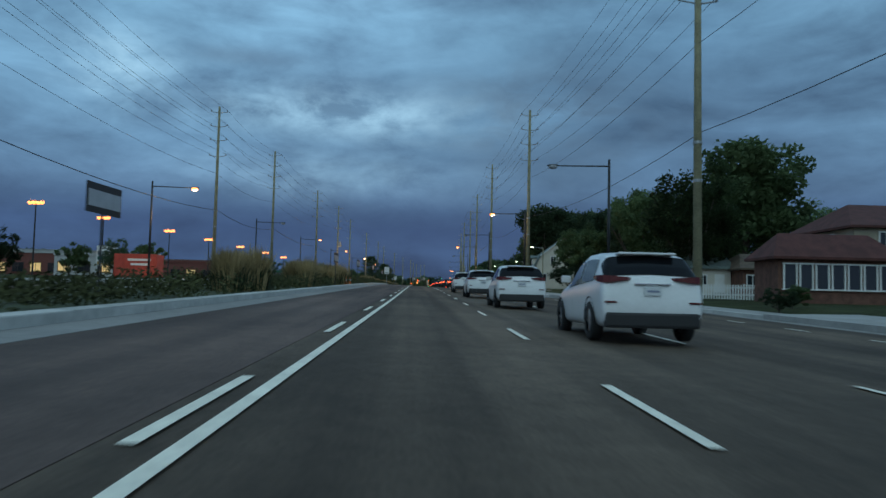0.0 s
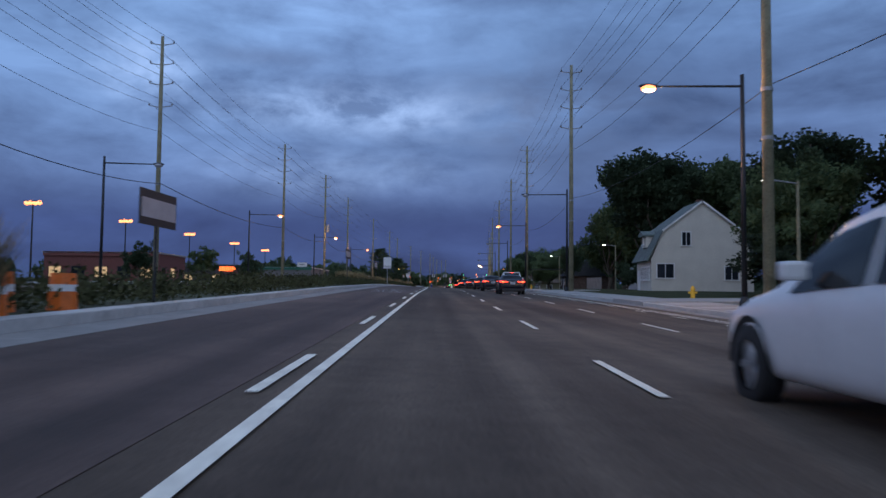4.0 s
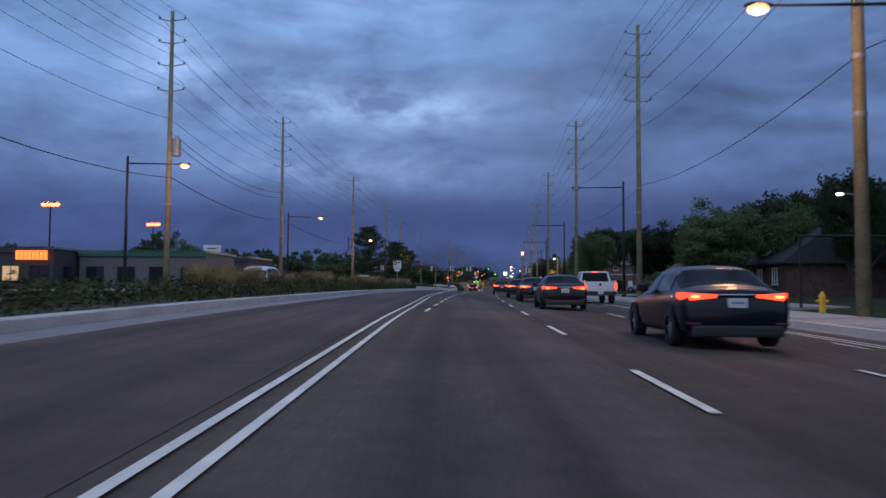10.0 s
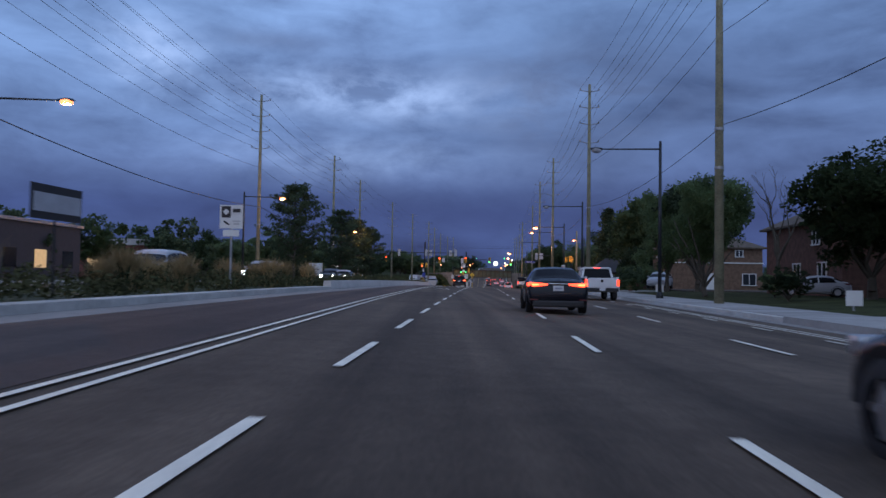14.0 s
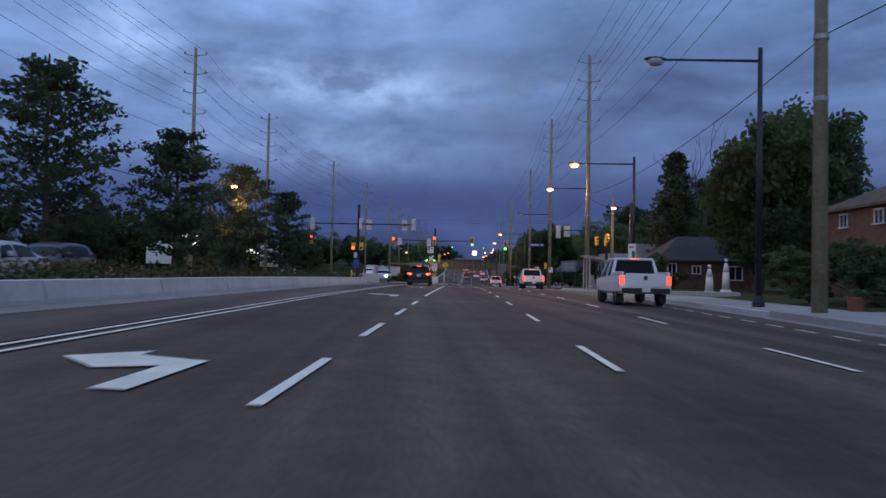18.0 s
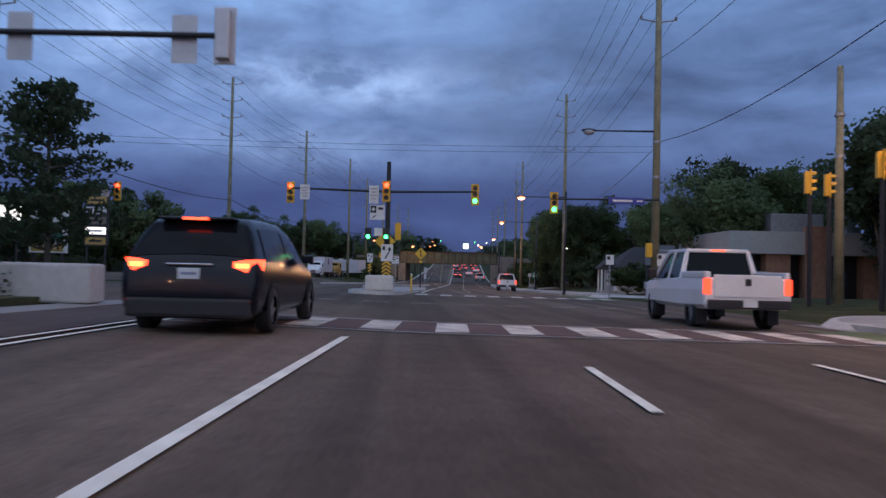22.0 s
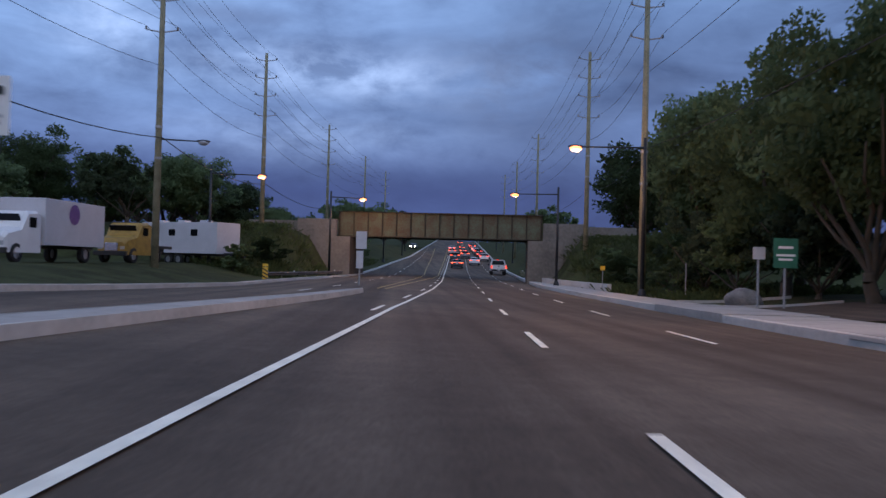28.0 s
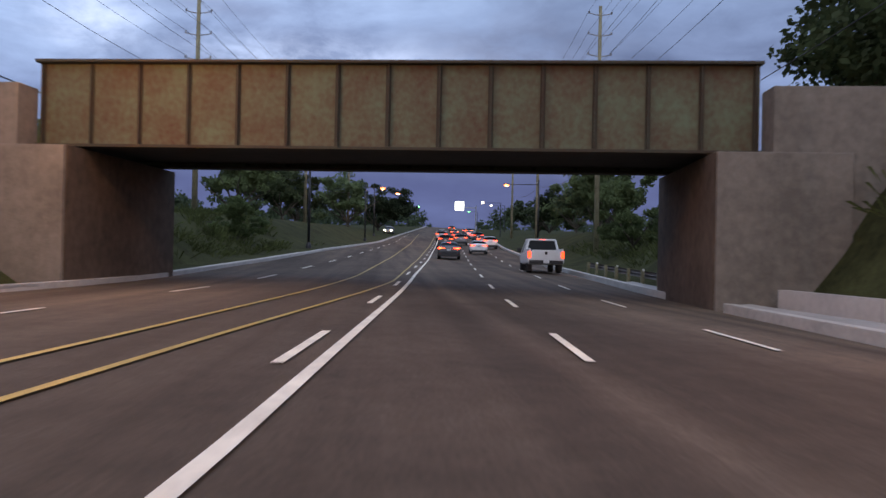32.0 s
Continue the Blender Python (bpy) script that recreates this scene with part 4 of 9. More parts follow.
def leaf_quads(verts, faces, c, n, spread, size, rnd, flat=1.0):
    for _ in range(n):
        d = Vector((rnd.gauss(0, 1), rnd.gauss(0, 1), rnd.gauss(0, 1) * flat)) * spread * 0.55
        d *= min(1.0, spread / max(d.length, 1e-6))
        a = Vector((rnd.gauss(0, 1), rnd.gauss(0, 1), rnd.gauss(0, 1))).normalized()
        b = a.orthogonal().normalized()
        s = size * rnd.uniform(0.6, 1.35)
        o = c + d
        k = len(verts)
        verts += [o - a * s, o - b * s * 0.55 + a * s * 0.1, o + a * s, o + b * s * 0.55 + a * s * 0.1]
        faces.append((k, k + 1, k + 2, k + 3))


def mesh_part(name, verts, faces, mat, parent, label=""):
    me = bpy.data.meshes.new(name)
    me.from_pydata(verts, [], faces)
    me.materials.append(mat)
    ob = new(name, me)
    ob.parent = parent
    if label:
        ob["label"] = label
    return ob


def broad_tree(seed, tall=0.18, clumps=135, leaves=80, wide=0.34, leaf=0.0225, mat=LEAF, label="", upright=False):
    """A leafy tree of height 1, to be scaled: trunk, forking limbs, an uneven crown of leaf clumps."""
    rnd = random.Random(seed)
    root = thing("tree", label or "broad leafy tree, dark green in the dusk", "tree", group="trees")
    bm = nb()
    limb(bm, (0, 0, -0.02), (rnd.uniform(-.02, .02), rnd.uniform(-.02, .02), tall), 0.030, 0.019, 8, 0.006, rnd)
    tips = []
    for i in range(9):
        a = i * 2.4 + rnd.uniform(-.4, .4)
        up = rnd.uniform(0.25, 0.6) if not upright else rnd.uniform(0.45, 0.62)
        rr = wide * rnd.uniform(0.45, 0.8) * (0.55 if upright else 1)
        tip = Vector((math.cos(a) * rr, math.sin(a) * rr, tall + up * (1 - tall)))
        limb(bm, (0, 0, tall * rnd.uniform(0.75, 1.0)), tip, 0.013, 0.004, 5, 0.02, rnd)
        tips.append(tip)
    part("trunk", bm, BARK, root, smooth=True)
    verts, faces = [], []
    cz = (tall * 0.75 + 1) / 2
    hz = (1 - tall * 0.75) / 2
    lobes = [(Vector((rnd.uniform(-.5, .5) * wide, rnd.uniform(-.5, .5) * wide, cz + rnd.uniform(-.5, .6) * hz)), rnd.uniform(0.45, 0.75)) for _ in range(9)]
    k = 0
    while k < clumps:
        c, f = rnd.choice(lobes)
        d = Vector((rnd.gauss(0, 1), rnd.gauss(0, 1), rnd.gauss(0, 1))).normalized() * rnd.uniform(0.55, 1.0) * f
        p = c + Vector((d.x * wide, d.y * wide, d.z * hz * 0.8))
        if p.z > 0.985 or p.z < tall * 0.62:
            continue
        k += 1
        leaf_quads(verts, faces, p, leaves, 0.075, leaf * rnd.uniform(0.75, 1.2), rnd, 0.7)
    mesh_part("crown", verts, faces, mat, root)
    return root


def layered_tree(seed, label):
    """A slender young tree with flat tiers of foliage."""
    rnd = random.Random(seed)
    root = thing("tree", label, "tree", group="young street trees")
    bm = nb()
    limb(bm, (0, 0, -0.02), (0.01, 0, 0.98), 0.016, 0.004, 8, 0.006, rnd, 6)
    verts, faces = [], []
    for i in range(12):
        z = 0.20 + 0.064 * i + rnd.uniform(-.02, .02)
        full = 0.27 * (1 - ((i - 3) / 9.6) ** 2 * 0.8)
        for j in range(4):
            reach = full * rnd.uniform(0.5, 1.2)
            a = i * 1.3 + j * 1.57 + rnd.uniform(-.6, .6)
            tip = Vector((math.cos(a) * reach, math.sin(a) * reach, z + reach * rnd.uniform(.15, .5)))
            limb(bm, (0, 0, z - 0.03), tip, 0.005, 0.002, 4, 0.012, rnd, 3)
            for s in (0.35, 0.55, 0.75, 0.92, 1.05):
                leaf_quads(verts, faces, Vector((0, 0, z - 0.02)).lerp(tip, s), 28, 0.060, 0.0145, rnd, 0.42)
    part("trunk", bm, BARK, root)
    mesh_part("crown", verts, faces, LEAF_DARK, root)
    return root


def spruce_tree(seed):
    rnd = random.Random(seed)
    root = thing("tree", "ragged dark spruce tree beside a bare old tree", "tree", group="trees")
    bm = nb()
    limb(bm, (0, 0, -0.02), (0, 0, 0.99), 0.018, 0.003, 8, 0.004, rnd, 5)
    verts, faces = [], []
    for i in range(26):
        z = 0.10 + 0.034 * i
        reach = 0.23 * (1 - z) ** 0.8 * rnd.uniform(0.7, 1.2) + 0.01
        for j in range(5):
            a = i * 1.1 + j * 1.257 + rnd.uniform(-.3, .3)
            tip = Vector((math.cos(a) * reach, math.sin(a) * reach, z - reach * 0.35))
            limb(bm, (0, 0, z), tip, 0.004, 0.001, 4, 0.004, rnd, 2)
            for s in (0.4, 0.7, 1.0):
                leaf_quads(verts, faces, Vector((0, 0, z)).lerp(tip, s), 14, 0.035, 0.016, rnd, 0.5)
    part("trunk", bm, BARK, root)
    mesh_part("crown", verts, faces, LEAF_DARK, root)
    return root


def bare_tree(seed):
    rnd = random.Random(seed)
    root = thing("tree", "bare old tree with forking leafless branches", "tree", group="trees")
    bm = nb()

    def grow(p, d, ln, r, lev):
        q = p + d * ln
        limb(bm, p, q, r, r * 0.6, 6 if lev < 2 else 4, ln * 0.05, rnd, 3)
        if lev < 5:
            for _ in range(2 if lev else 4):
                nd = (d + Vector((rnd.gauss(0, .38), rnd.gauss(0, .38), rnd.uniform(-.05, .3)))).normalized()
                grow(q, nd, ln * rnd.uniform(0.6, 0.85), r * 0.55, lev + 1)

    grow(Vector((0, 0, -0.02)), Vector((0, 0, 1)), 0.3, 0.03, 0)
    part("trunk", bm, BARK, root)
    return root


VARIANTS = {
    "a": broad_tree(1, 0.17, 165, 78, 0.34, 0.0178), "b": broad_tree(2, 0.12, 170, 78, 0.42, 0.0178), "c": broad_tree(3, 0.20, 150, 78, 0.30, 0.0178),
    "d": broad_tree(4, 0.14, 170, 78, 0.30, 0.0178, LEAF_DARK, "tall dense tree, nearly black against the sky"),
    "e": broad_tree(5, 0.24, 165, 78, 0.36, 0.0178, LEAF, "tall vase-shaped tree with upright limbs", True),
    "s": broad_tree(6, 0.08, 90, 80, 0.55, 0.028, LEAF, "round leafy bush, dark green"),
    "y": layered_tree(7, "slender young tree with flat tiers of leaves"), "y2": layered_tree(8, "slender young street tree with layered foliage"),
    "k": broad_tree(11, 0.07, 105, 48, 0.52, 0.029, LEAF, "low spreading leafy tree, dark green"), "k2": broad_tree(12, 0.05, 105, 48, 0.62, 0.029, LEAF_DARK, "broad dark bushy tree, branching near the ground"),
    "f": broad_tree(21, 0.14, 200, 100, 0.36, 0.0148, LEAF, "tall leafy tree with dense fine foliage, dark green"), "f2": broad_tree(22, 0.10, 200, 100, 0.42, 0.0148, LEAF, "spreading leafy tree with uneven fine foliage"),
    "p": spruce_tree(9), "n": bare_tree(10),
}
_used = set()


def plant(kind, y, l, h, wide=1.0, turn=0.0, deep=0.0):
    src = VARIANTS[kind]
    g = ground_h(y, l) if not (y < 344 and kl(y) - 4.8 < l < kl(y)) else cross(y, l) + 0.12
    m = Matrix.Translation(W(y, l, g - deep)) @ Matrix.Rotation(turn, 4, "Z") @ Matrix.Diagonal((h * wide, h * wide, h, 1))
    if kind not in _used:
        _used.add(kind)
        src.matrix_basis = m
        return src
    ob = copy_thing(src, Matrix.Identity(4))
    ob.matrix_basis = m
    return ob


TREES_A = [("a", 165, 28, 19, 1.0), ("c", 183, 26, 13, 1.0), ("b", 108, 31, 14, .9), ("e", 100, 41, 20, 1.1), ("b", 122, 62, 17, 1.2), ("f2", 92, 26, 12.3, .9), ("f", 77, 27, 14, .9), ("a", 152, 34, 17, 1.0), ("p", 125, 30, 13.5, 1.0), ("p", 112, 24, 10, 1.0),
           ("d", 156, 26, 16.5, 1.2), ("a", 162, 36, 17.5, 1.0), ("b", 60, 45, 12, 1.0), ("d", 118, 27.5, 12, 1.1), ("f2", 112, 23.5, 9, 1.1), ("k2", 110, 21, 4.6, 1.2), ("d", 96, 26.5, 11, 1.0), ("k", 116, 29.3, 5.5, 1.3), ("d", 101, 33.8, 8.5, 1.2), ("k2", 88, 27.5, 5, 1.2), ("s", 47, 13.9, .7, 1.5), ("s", 48.5, 15.4, .7, 1.4)]
TREES_B = [("a", 228, 31, 11, 1.1), ("b", 238, 40, 12, 1.1), ("f2", 264.6, 15.6, 8.6, .9), ("f", 250, 27.5, 11, 1.0), ("n", 268, 22, 9, .8), ("k2", 148, 20.5, 3.2, 1.0), ("k2", 252, 16.5, 2.0, 1.2), ("k", 258, 18, 1.8, 1.2), ("s", 229, 17, 2.2, 1.2), ("k2", 33, 15.0, 1.1, 1.2), ("k", 36, 17.0, 1.2, 1.2), ("b", 240, 34, 12, 1.2), ("a", 186, 31, 14, .9), ("d", 198, 22.5, 7.6, .9), ("b", 217, 27, 9, 1.0), ("a", 232, 31, 10.5, 1.0),
           ("d", 281, 19.5, 10.2, 1.1), ("c", 180, 33, 12, 1.0), ("b", 206, 33, 11, 1.2), ("f", 218, 20.5, 8.6, 1.2)]
TREES_C = [("a", 325, 25, 15, 1.0), ("c", 282, 17.0, 9.5, .8), ("d", 328, 27, 13.5, 1.1), ("d", 330, 24, 9, 1.2), ("k2", 318, 22, 6, 1.0), ("k2", 322, 24.5, 8, 1.0), ("k", 313, 19.5, 3.2, 1.0), ("k2", 394, 18.6, 3.2, .9), ("k", 389, 15.2, 2.6, 1.4), ("k2", 391, 17.4, 3.4, 1.3), ("s", 291, 13.8, 1.3, 1.5), ("s", 290.3, 15.2, 1.25, 1.5), ("s", 285.6, 14.9, 1.3, 1.2), ("k2", 296, 16.3, 2.8, 1.0), ("k", 296.5, 18.8, 2.8, 1.0), ("k", 299.5, 17.0, 3.0, 1.0), ("k", 385.5, 19.0, 2.6, 1.1), ("k2", 387, 21.5, 3.4, 1.1), ("s", 383.5, 17.6, 1.5, 1.2), ("k", 397, 22.5, 4.5, .9), ("d", 375.5, 30.5, 12.6, 1.1), ("f", 376.5, 35.5, 16.4, 1.1), ("d", 377, 41, 18.5, 1.1), ("n", 345.4, 24.3, 15.5, .75), ("p", 345.3, 21.6, 14.2, 1.1), ("b", 392, 24, 13.2, 1.0), ("a", 402, 34, 14.5, 1.0), ("b", 380, 36, 14, 1.0), ("a", 412, 32, 17, 1.0), ("b", 424, 44, 15, 1.0),
           ("s", 320, 14.0, 2.6, 1.0), ("s", 300, 15, 1.6, 1.2)]
TREES_D = [("f2", 440, 21, 12.6, 1.0), ("f", 450, 18.5, 12.4, 1.0), ("f", 432, 20, 13, 1.0), ("a", 422, 27, 12.4, 1.0), ("b", 414, 31, 11, 1.0), ("f", 446, 16, 12.4, 0.9), ("f2", 438, 16.0, 12.0, .9), ("f2", 430, 17.5, 11.5, .9), ("f2", 459, 17, 13.0, .9), ("b", 470, 22, 11, 1.0), ("f", 504, 22.5, 15.5, 1.1), ("b", 504, 31, 10, 1.1), ("c", 460, 16.5, 10, .8), ("b", 256, 23, 11, 1.0), ("f2", 244, 33, 11, 1.0), ("k", 229, 27.5, 5.0, 1.0),
           ("f2", 418, 25, 11, 1.0), ("f", 426, 27, 12, 1.0), ("f2", 410, 39, 13, 1.0), ("f", 416, 33, 10, 1.1), ("k2", 427, 15.5, 4.5, 1.0), ("k2", 443, 16.2, 5.5, 1.0), ("k", 448, 14.4, 5.0, 1.0), ("k2", 454, 14.6, 5.2, 1.0), ("k", 460, 14.2, 4.6, 1.0), ("k2", 424, 18, 5.0, 1.0), ("k", 418, 22, 5.5, 1.0), ("k2", 410, 28, 6, 1.0), ("s", 470, 13.5, 2.6, 1.4), ("s", 476, 12.6, 2.0, 1.4), ("s", 455, 13.0, 2.4, 1.4), ("s", 521, 13, 5, 1.0)]
TREES_E = [("k2", 80, -42, 5, .8), ("k", 110, -48, 5, .9), ("k2", 90, -34, 4.7, .8), ("k", 96, -32, 4.6, .8), ("k2", 140, -30, 4.2, .8), ("k", 170, -33, 5.4, .8), ("k2", 180, -29, 5.0, .8), ("k", 262, -66, 6.5, .9), ("k2", 250, -41, 7.3, .9), ("k", 270, -46, 7.8, 1.0), ("k2", 272, -38, 6.4, 1.0), ("k", 290, -39, 7.0, 1.0), ("k2", 302, -37, 7.6, 1.1), ("k", 332, -39, 7.0, 1.0), ("k2", 346, -34, 7.7, 1.0)]
TREES_F = [("y", 314.2, -24.8, 13.9, 1.0), ("y2", 323.2, -20.4, 11.2, 1.1), ("y", 344.2, -21.4, 11.8, 1.05), ("y2", 368, -22.3, 12.0, 1.0), ("y", 372, -31, 6.0, 1.0), ("k2", 341, -24.5, 3.0, 1.2), ("k", 343.5, -27, 3.4, 1.2), ("k2", 345.5, -30, 3.6, 1.2), ("k", 346.5, -33.5, 3.6, 1.2), ("k2", 346, -37, 3.2, 1.2), ("k", 316, -30, 6, 1.0), ("k2", 328, -29, 5, 1.0), ("k", 340, -31, 6, 1.0), ("k", 306, -30, 5.5, 1.2), ("s", 318, -29, 4.4, 1.0), ("k2", 470, -53, 9.4, 1.0), ("k", 470, -41, 9.8, 1.0), ("k", 482, -30, 7.4, 1.0), ("k", 462, -62, 9.4, 1.1), ("k2", 462, -48, 9, 1.0), ("k", 480, -41, 7.1, 1.0), ("k", 492, -33, 6.5, 1.0)]
TREES_G = [("f", 505, -42, 11.5, 1.1), ("d", 508, -36, 10.5, 1.2), ("f2", 503, -31, 9.5, 1.2), ("d", 510, -27, 7.8, 1.2), ("f", 500, -48, 11.5, 1.1), ("d", 512, -54, 12, 1.0), ("f", 509, -23, 5.6, 1.2), ("k", 507, -19.5, 3.6, 1.2), ("k2", 509, -16.5, 2.6, 1.2), ("k", 460, -52, 15.2, .85), ("k2", 467, -58.5, 16.2, .85), ("b", 474, -65, 17.3, .85), ("k", 462, -71.5, 18.3, .85), ("k2", 469, -78, 15.2, .85), ("b", 476, -84.5, 16.2, .85), ("k", 464, -91, 17.3, .85), ("k2", 471, -97.5, 18.3, .85), ("b", 478, -104, 15.2, .85), ("k", 502, -31, 7.2, 1.0), ("k2", 512, -29, 7.2, 1.0), ("k", 514, -24, 5.3, 1.0), ("k", 500, -35, 6.8, 1.0), ("s", 476, -15.5, 2.2, 1.4), ("s", 470, -17, 2, 1.4), ("k", 620, -20, 12, 1.2), ("k2", 640, -16, 11, 1.2), ("s", 520, -14, 3, 1.2), ("k", 540, -20, 8, 1.0), ("k", 570, -22, 9, 1.0), ("k", 600, -26, 10, 1.0), ("k2", 560, 18, 8, 1.0), ("k", 590, 20, 10, 1.0), ("k", 545, 17, 9, 1.0), ("k", 640, 22, 11, 1.1), ("k2", 680, 24, 11, 1.2)]
for i, (k, y, l, h, w) in enumerate(TREES_A + TREES_B + TREES_C + TREES_D + TREES_E + TREES_F + TREES_G):
    plant(k, y, l, h, w, i * 1.7)

# distant belts of trees on both sides
rnd = random.Random(77)
verts, faces = [], []
for k in range(520):
    side = -1 if k % 2 else 1
    y = rnd.uniform(20, 1300)
    l = side * (rnd.uniform(70, 110) + 0.05 * y) if y < 640 else side * rnd.uniform(14, 120)
    h = rnd.uniform(5, 11) * (0.7 if y < 640 else 1.0)
    base = W(y, l, ground_h(y, l) if abs(l) < 1400 else 0)
    for j in range(7):
        c = base + Vector((rnd.uniform(-4, 4), rnd.uniform(-4, 4), h * rnd.uniform(0.2, 0.85)))
        leaf_quads(verts, faces, c, 26, 1.7, 0.65, rnd, 0.8)
me = bpy.data.meshes.new("far_woods")
me.from_pydata(verts, [], faces)
me.materials.append(LEAF_DARK)
tagged(new("far_woods", me), "distant dark belts of trees along the horizon", "woods", kind="stuff")

# low shrubs of the median
rnd = random.Random(5)
verts, faces = [], []
for k in range(4300):
    y = rnd.uniform(-14, 341)
    l = kl(y) - rnd.uniform(0.5, 4.3)
    h = rnd.uniform(0.55, 1.15) * (0.75 + 0.6 * noise.noise(Vector((y * 0.06, l * 0.3, 0)))) * (0.72 if y > 245 or y < 40 else 0.5 if 137 < y < 159 else 0.8)
    for q in range(3):
        leaf_quads(verts, faces, R(y, l, 0.10 + h * (0.25 + 0.3 * q)), 8, 0.34, 0.062, rnd, 0.7)
me = bpy.data.meshes.new("median_shrubs")
me.from_pydata(verts, [], faces)
me.materials.append(SHRUB)
tagged(new("median_shrubs", me), "low dark shrubs filling the planted median", "shrubs", kind="stuff")


def plume_grass(seed):
    rnd = random.Random(seed)
    root = thing("ornamental_grass", "tall dry tan clump of ornamental grass", "grass clump", group="ornamental grasses")
    verts, faces = [], []
    for _ in range(430):
        a, r = rnd.uniform(0, 6.28), rnd.uniform(0, 0.42)
        lean = rnd.uniform(0.05, 0.55)
        h = rnd.uniform(0.9, 1.65) * (1 - 0.25 * lean)
        p0 = Vector((math.cos(a) * r, math.sin(a) * r, 0))
        out = Vector((math.cos(a), math.sin(a), 0))
        side = Vector((-out.y, out.x, 0)) * 0.012
        p1 = p0 + out * lean * 0.25 + Vector((0, 0, h * 0.6))
        p2 = p0 + out * lean + Vector((0, 0, h))
        k = len(verts)
        verts += [p0 - side, p0 + side, p1 + side * 1.4, p1 - side * 1.4, p2]
        faces += [(k, k + 1, k + 2, k + 3), (k + 3, k + 2, k + 4)]
    mesh_part("blades", verts, faces, TAN_GRASS, root)
    verts, faces = [], []
    for _ in range(260):
        a, r = rnd.uniform(0, 6.28), rnd.uniform(0, 0.45)
        out = Vector((math.cos(a), math.sin(a), 0))
        side = Vector((-out.y, out.x, 0)) * 0.016
        p0, h, lean = out * r, rnd.uniform(0.5, 1.0), rnd.uniform(0.1, 0.5)
        p1, p2 = p0 + out * lean * 0.3 + Vector((0, 0, h * 0.7)), p0 + out * lean + Vector((0, 0, h))
        k = len(verts)
        verts += [p0 - side, p0 + side, p1 + side, p1 - side, p2]
        faces += [(k, k + 1, k + 2, k + 3), (k + 3, k + 2, k + 4)]
    mesh_part("lower_leaves", verts, faces, LEAF_DARK, root, "dark green lower leaves")
    return root


clumps = [plume_grass(1), plume_grass(2)]
rnd = random.Random(12)
first = [True, True]
for ya, yb in ((29.5, 37), (47, 55.5), (65, 74), (135, 150), (157, 164), (180, 191), (196, 206), (214, 225), (231, 243), (246, 256)):
    y = ya
    while y < yb:
        i = rnd.randrange(2)
        near = y < 100
        m = Matrix.Translation(R(y, kl(y) - (rnd.uniform(0.9, 2.3) if near else rnd.uniform(1.3, 3.6)), 0.1)) @ Matrix.Rotation(rnd.uniform(0, 6.28), 4, "Z") @ Matrix.Scale(rnd.uniform(1.0, 1.3) if near else rnd.uniform(0.7, 1.0), 4)
        if first[i]:
            clumps[i].matrix_basis = m
            first[i] = False
        else:
            copy_thing(clumps[i], Matrix.Identity(4)).matrix_basis = m
        y += rnd.uniform(0.45, 0.95) if near else rnd.uniform(0.8, 1.7)

# rough grass and weeds on the banks by the bridge
WEEDS = material("rough_bank_weeds", (0.075, 0.095, 0.035), 0.9, vary=0.45, scale=0.9, spec=0.1, through_light=0.3)
rnd = random.Random(31)
verts, faces = [], []
for k in range(6200):
    y = rnd.uniform(446, 486) if k % 4 else rnd.uniform(494, 540)
    if rnd.random() < 0.5:
        l = kl2(y) - rnd.uniform(2.2, 12.0)
        if y < 469:
            continue
    else:
        l = kr(y) + rnd.uniform(3.6, 13.0)
    if noise.noise(Vector((y * 0.12, l * 0.25, 3.0))) < -0.12:
        continue
    h = rnd.uniform(0.3, 0.95) * (0.55 + 0.9 * max(0.0, noise.noise(Vector((y * 0.2, l * 0.3, 1.0)))))
    p0 = W(y, l, ground_h(y, l) - 0.06)
    for _ in range(9):
        d = Vector((rnd.gauss(0, .22), rnd.gauss(0, .22), 0))
        tip = p0 + d * 2.1 + Vector((0, 0, h * rnd.uniform(.6, 1.1)))
        sd = Vector((rnd.uniform(-1, 1), rnd.uniform(-1, 1), 0)) * .035
        n = len(verts)
        verts += [p0 + d - sd, p0 + d + sd, tip + sd * .4 - d * .3, tip]
        faces.append((n, n + 1, n + 2, n + 3))
me = bpy.data.meshes.new("bank_weeds")
me.from_pydata(verts, [], faces)
me.materials.append(WEEDS)
tagged(new("bank_weeds", me), "rough dark grass and weeds on the banks", "weeds", kind="stuff")

# ---------------------------------------------------------------- signs, signals, street furniture
SIGN_WHITE = material("sign_white_sheet", (0.72, 0.72, 0.70), 0.45, vary=0.05, scale=2)
SIGN_BACK = material("sign_back_aluminium", (0.52, 0.53, 0.55), 0.45, metal=0.4, vary=0.08, scale=3)
SIGN_BLACK = material("sign_black", (0.02, 0.02, 0.022), 0.5)
SIGN_YELLOW = material("sign_yellow_sheet", (0.80, 0.48, 0.04), 0.5, vary=0.05, scale=2)
SIGN_GREEN = material("sign_green_sheet", (0.02, 0.13, 0.08), 0.5)
SIGN_BLUE = material("sign_blue_sheet", (0.03, 0.06, 0.32), 0.5)
HOUSING = material("signal_yellow_housing", (0.75, 0.42, 0.03), 0.5, vary=0.08)
LENS_OFF = material("signal_lens_dark", (0.03, 0.03, 0.03), 0.25)
RED_ON = material("signal_red_lit", (0.8, 0.1, 0.05), 0.4, emit=(1.0, 0.055, 0.022), strength=7.0)
GREEN_ON = material("signal_green_lit", (0.1, 0.8, 0.4), 0.4, emit=(0.06, 1.0, 0.22), strength=5.0)


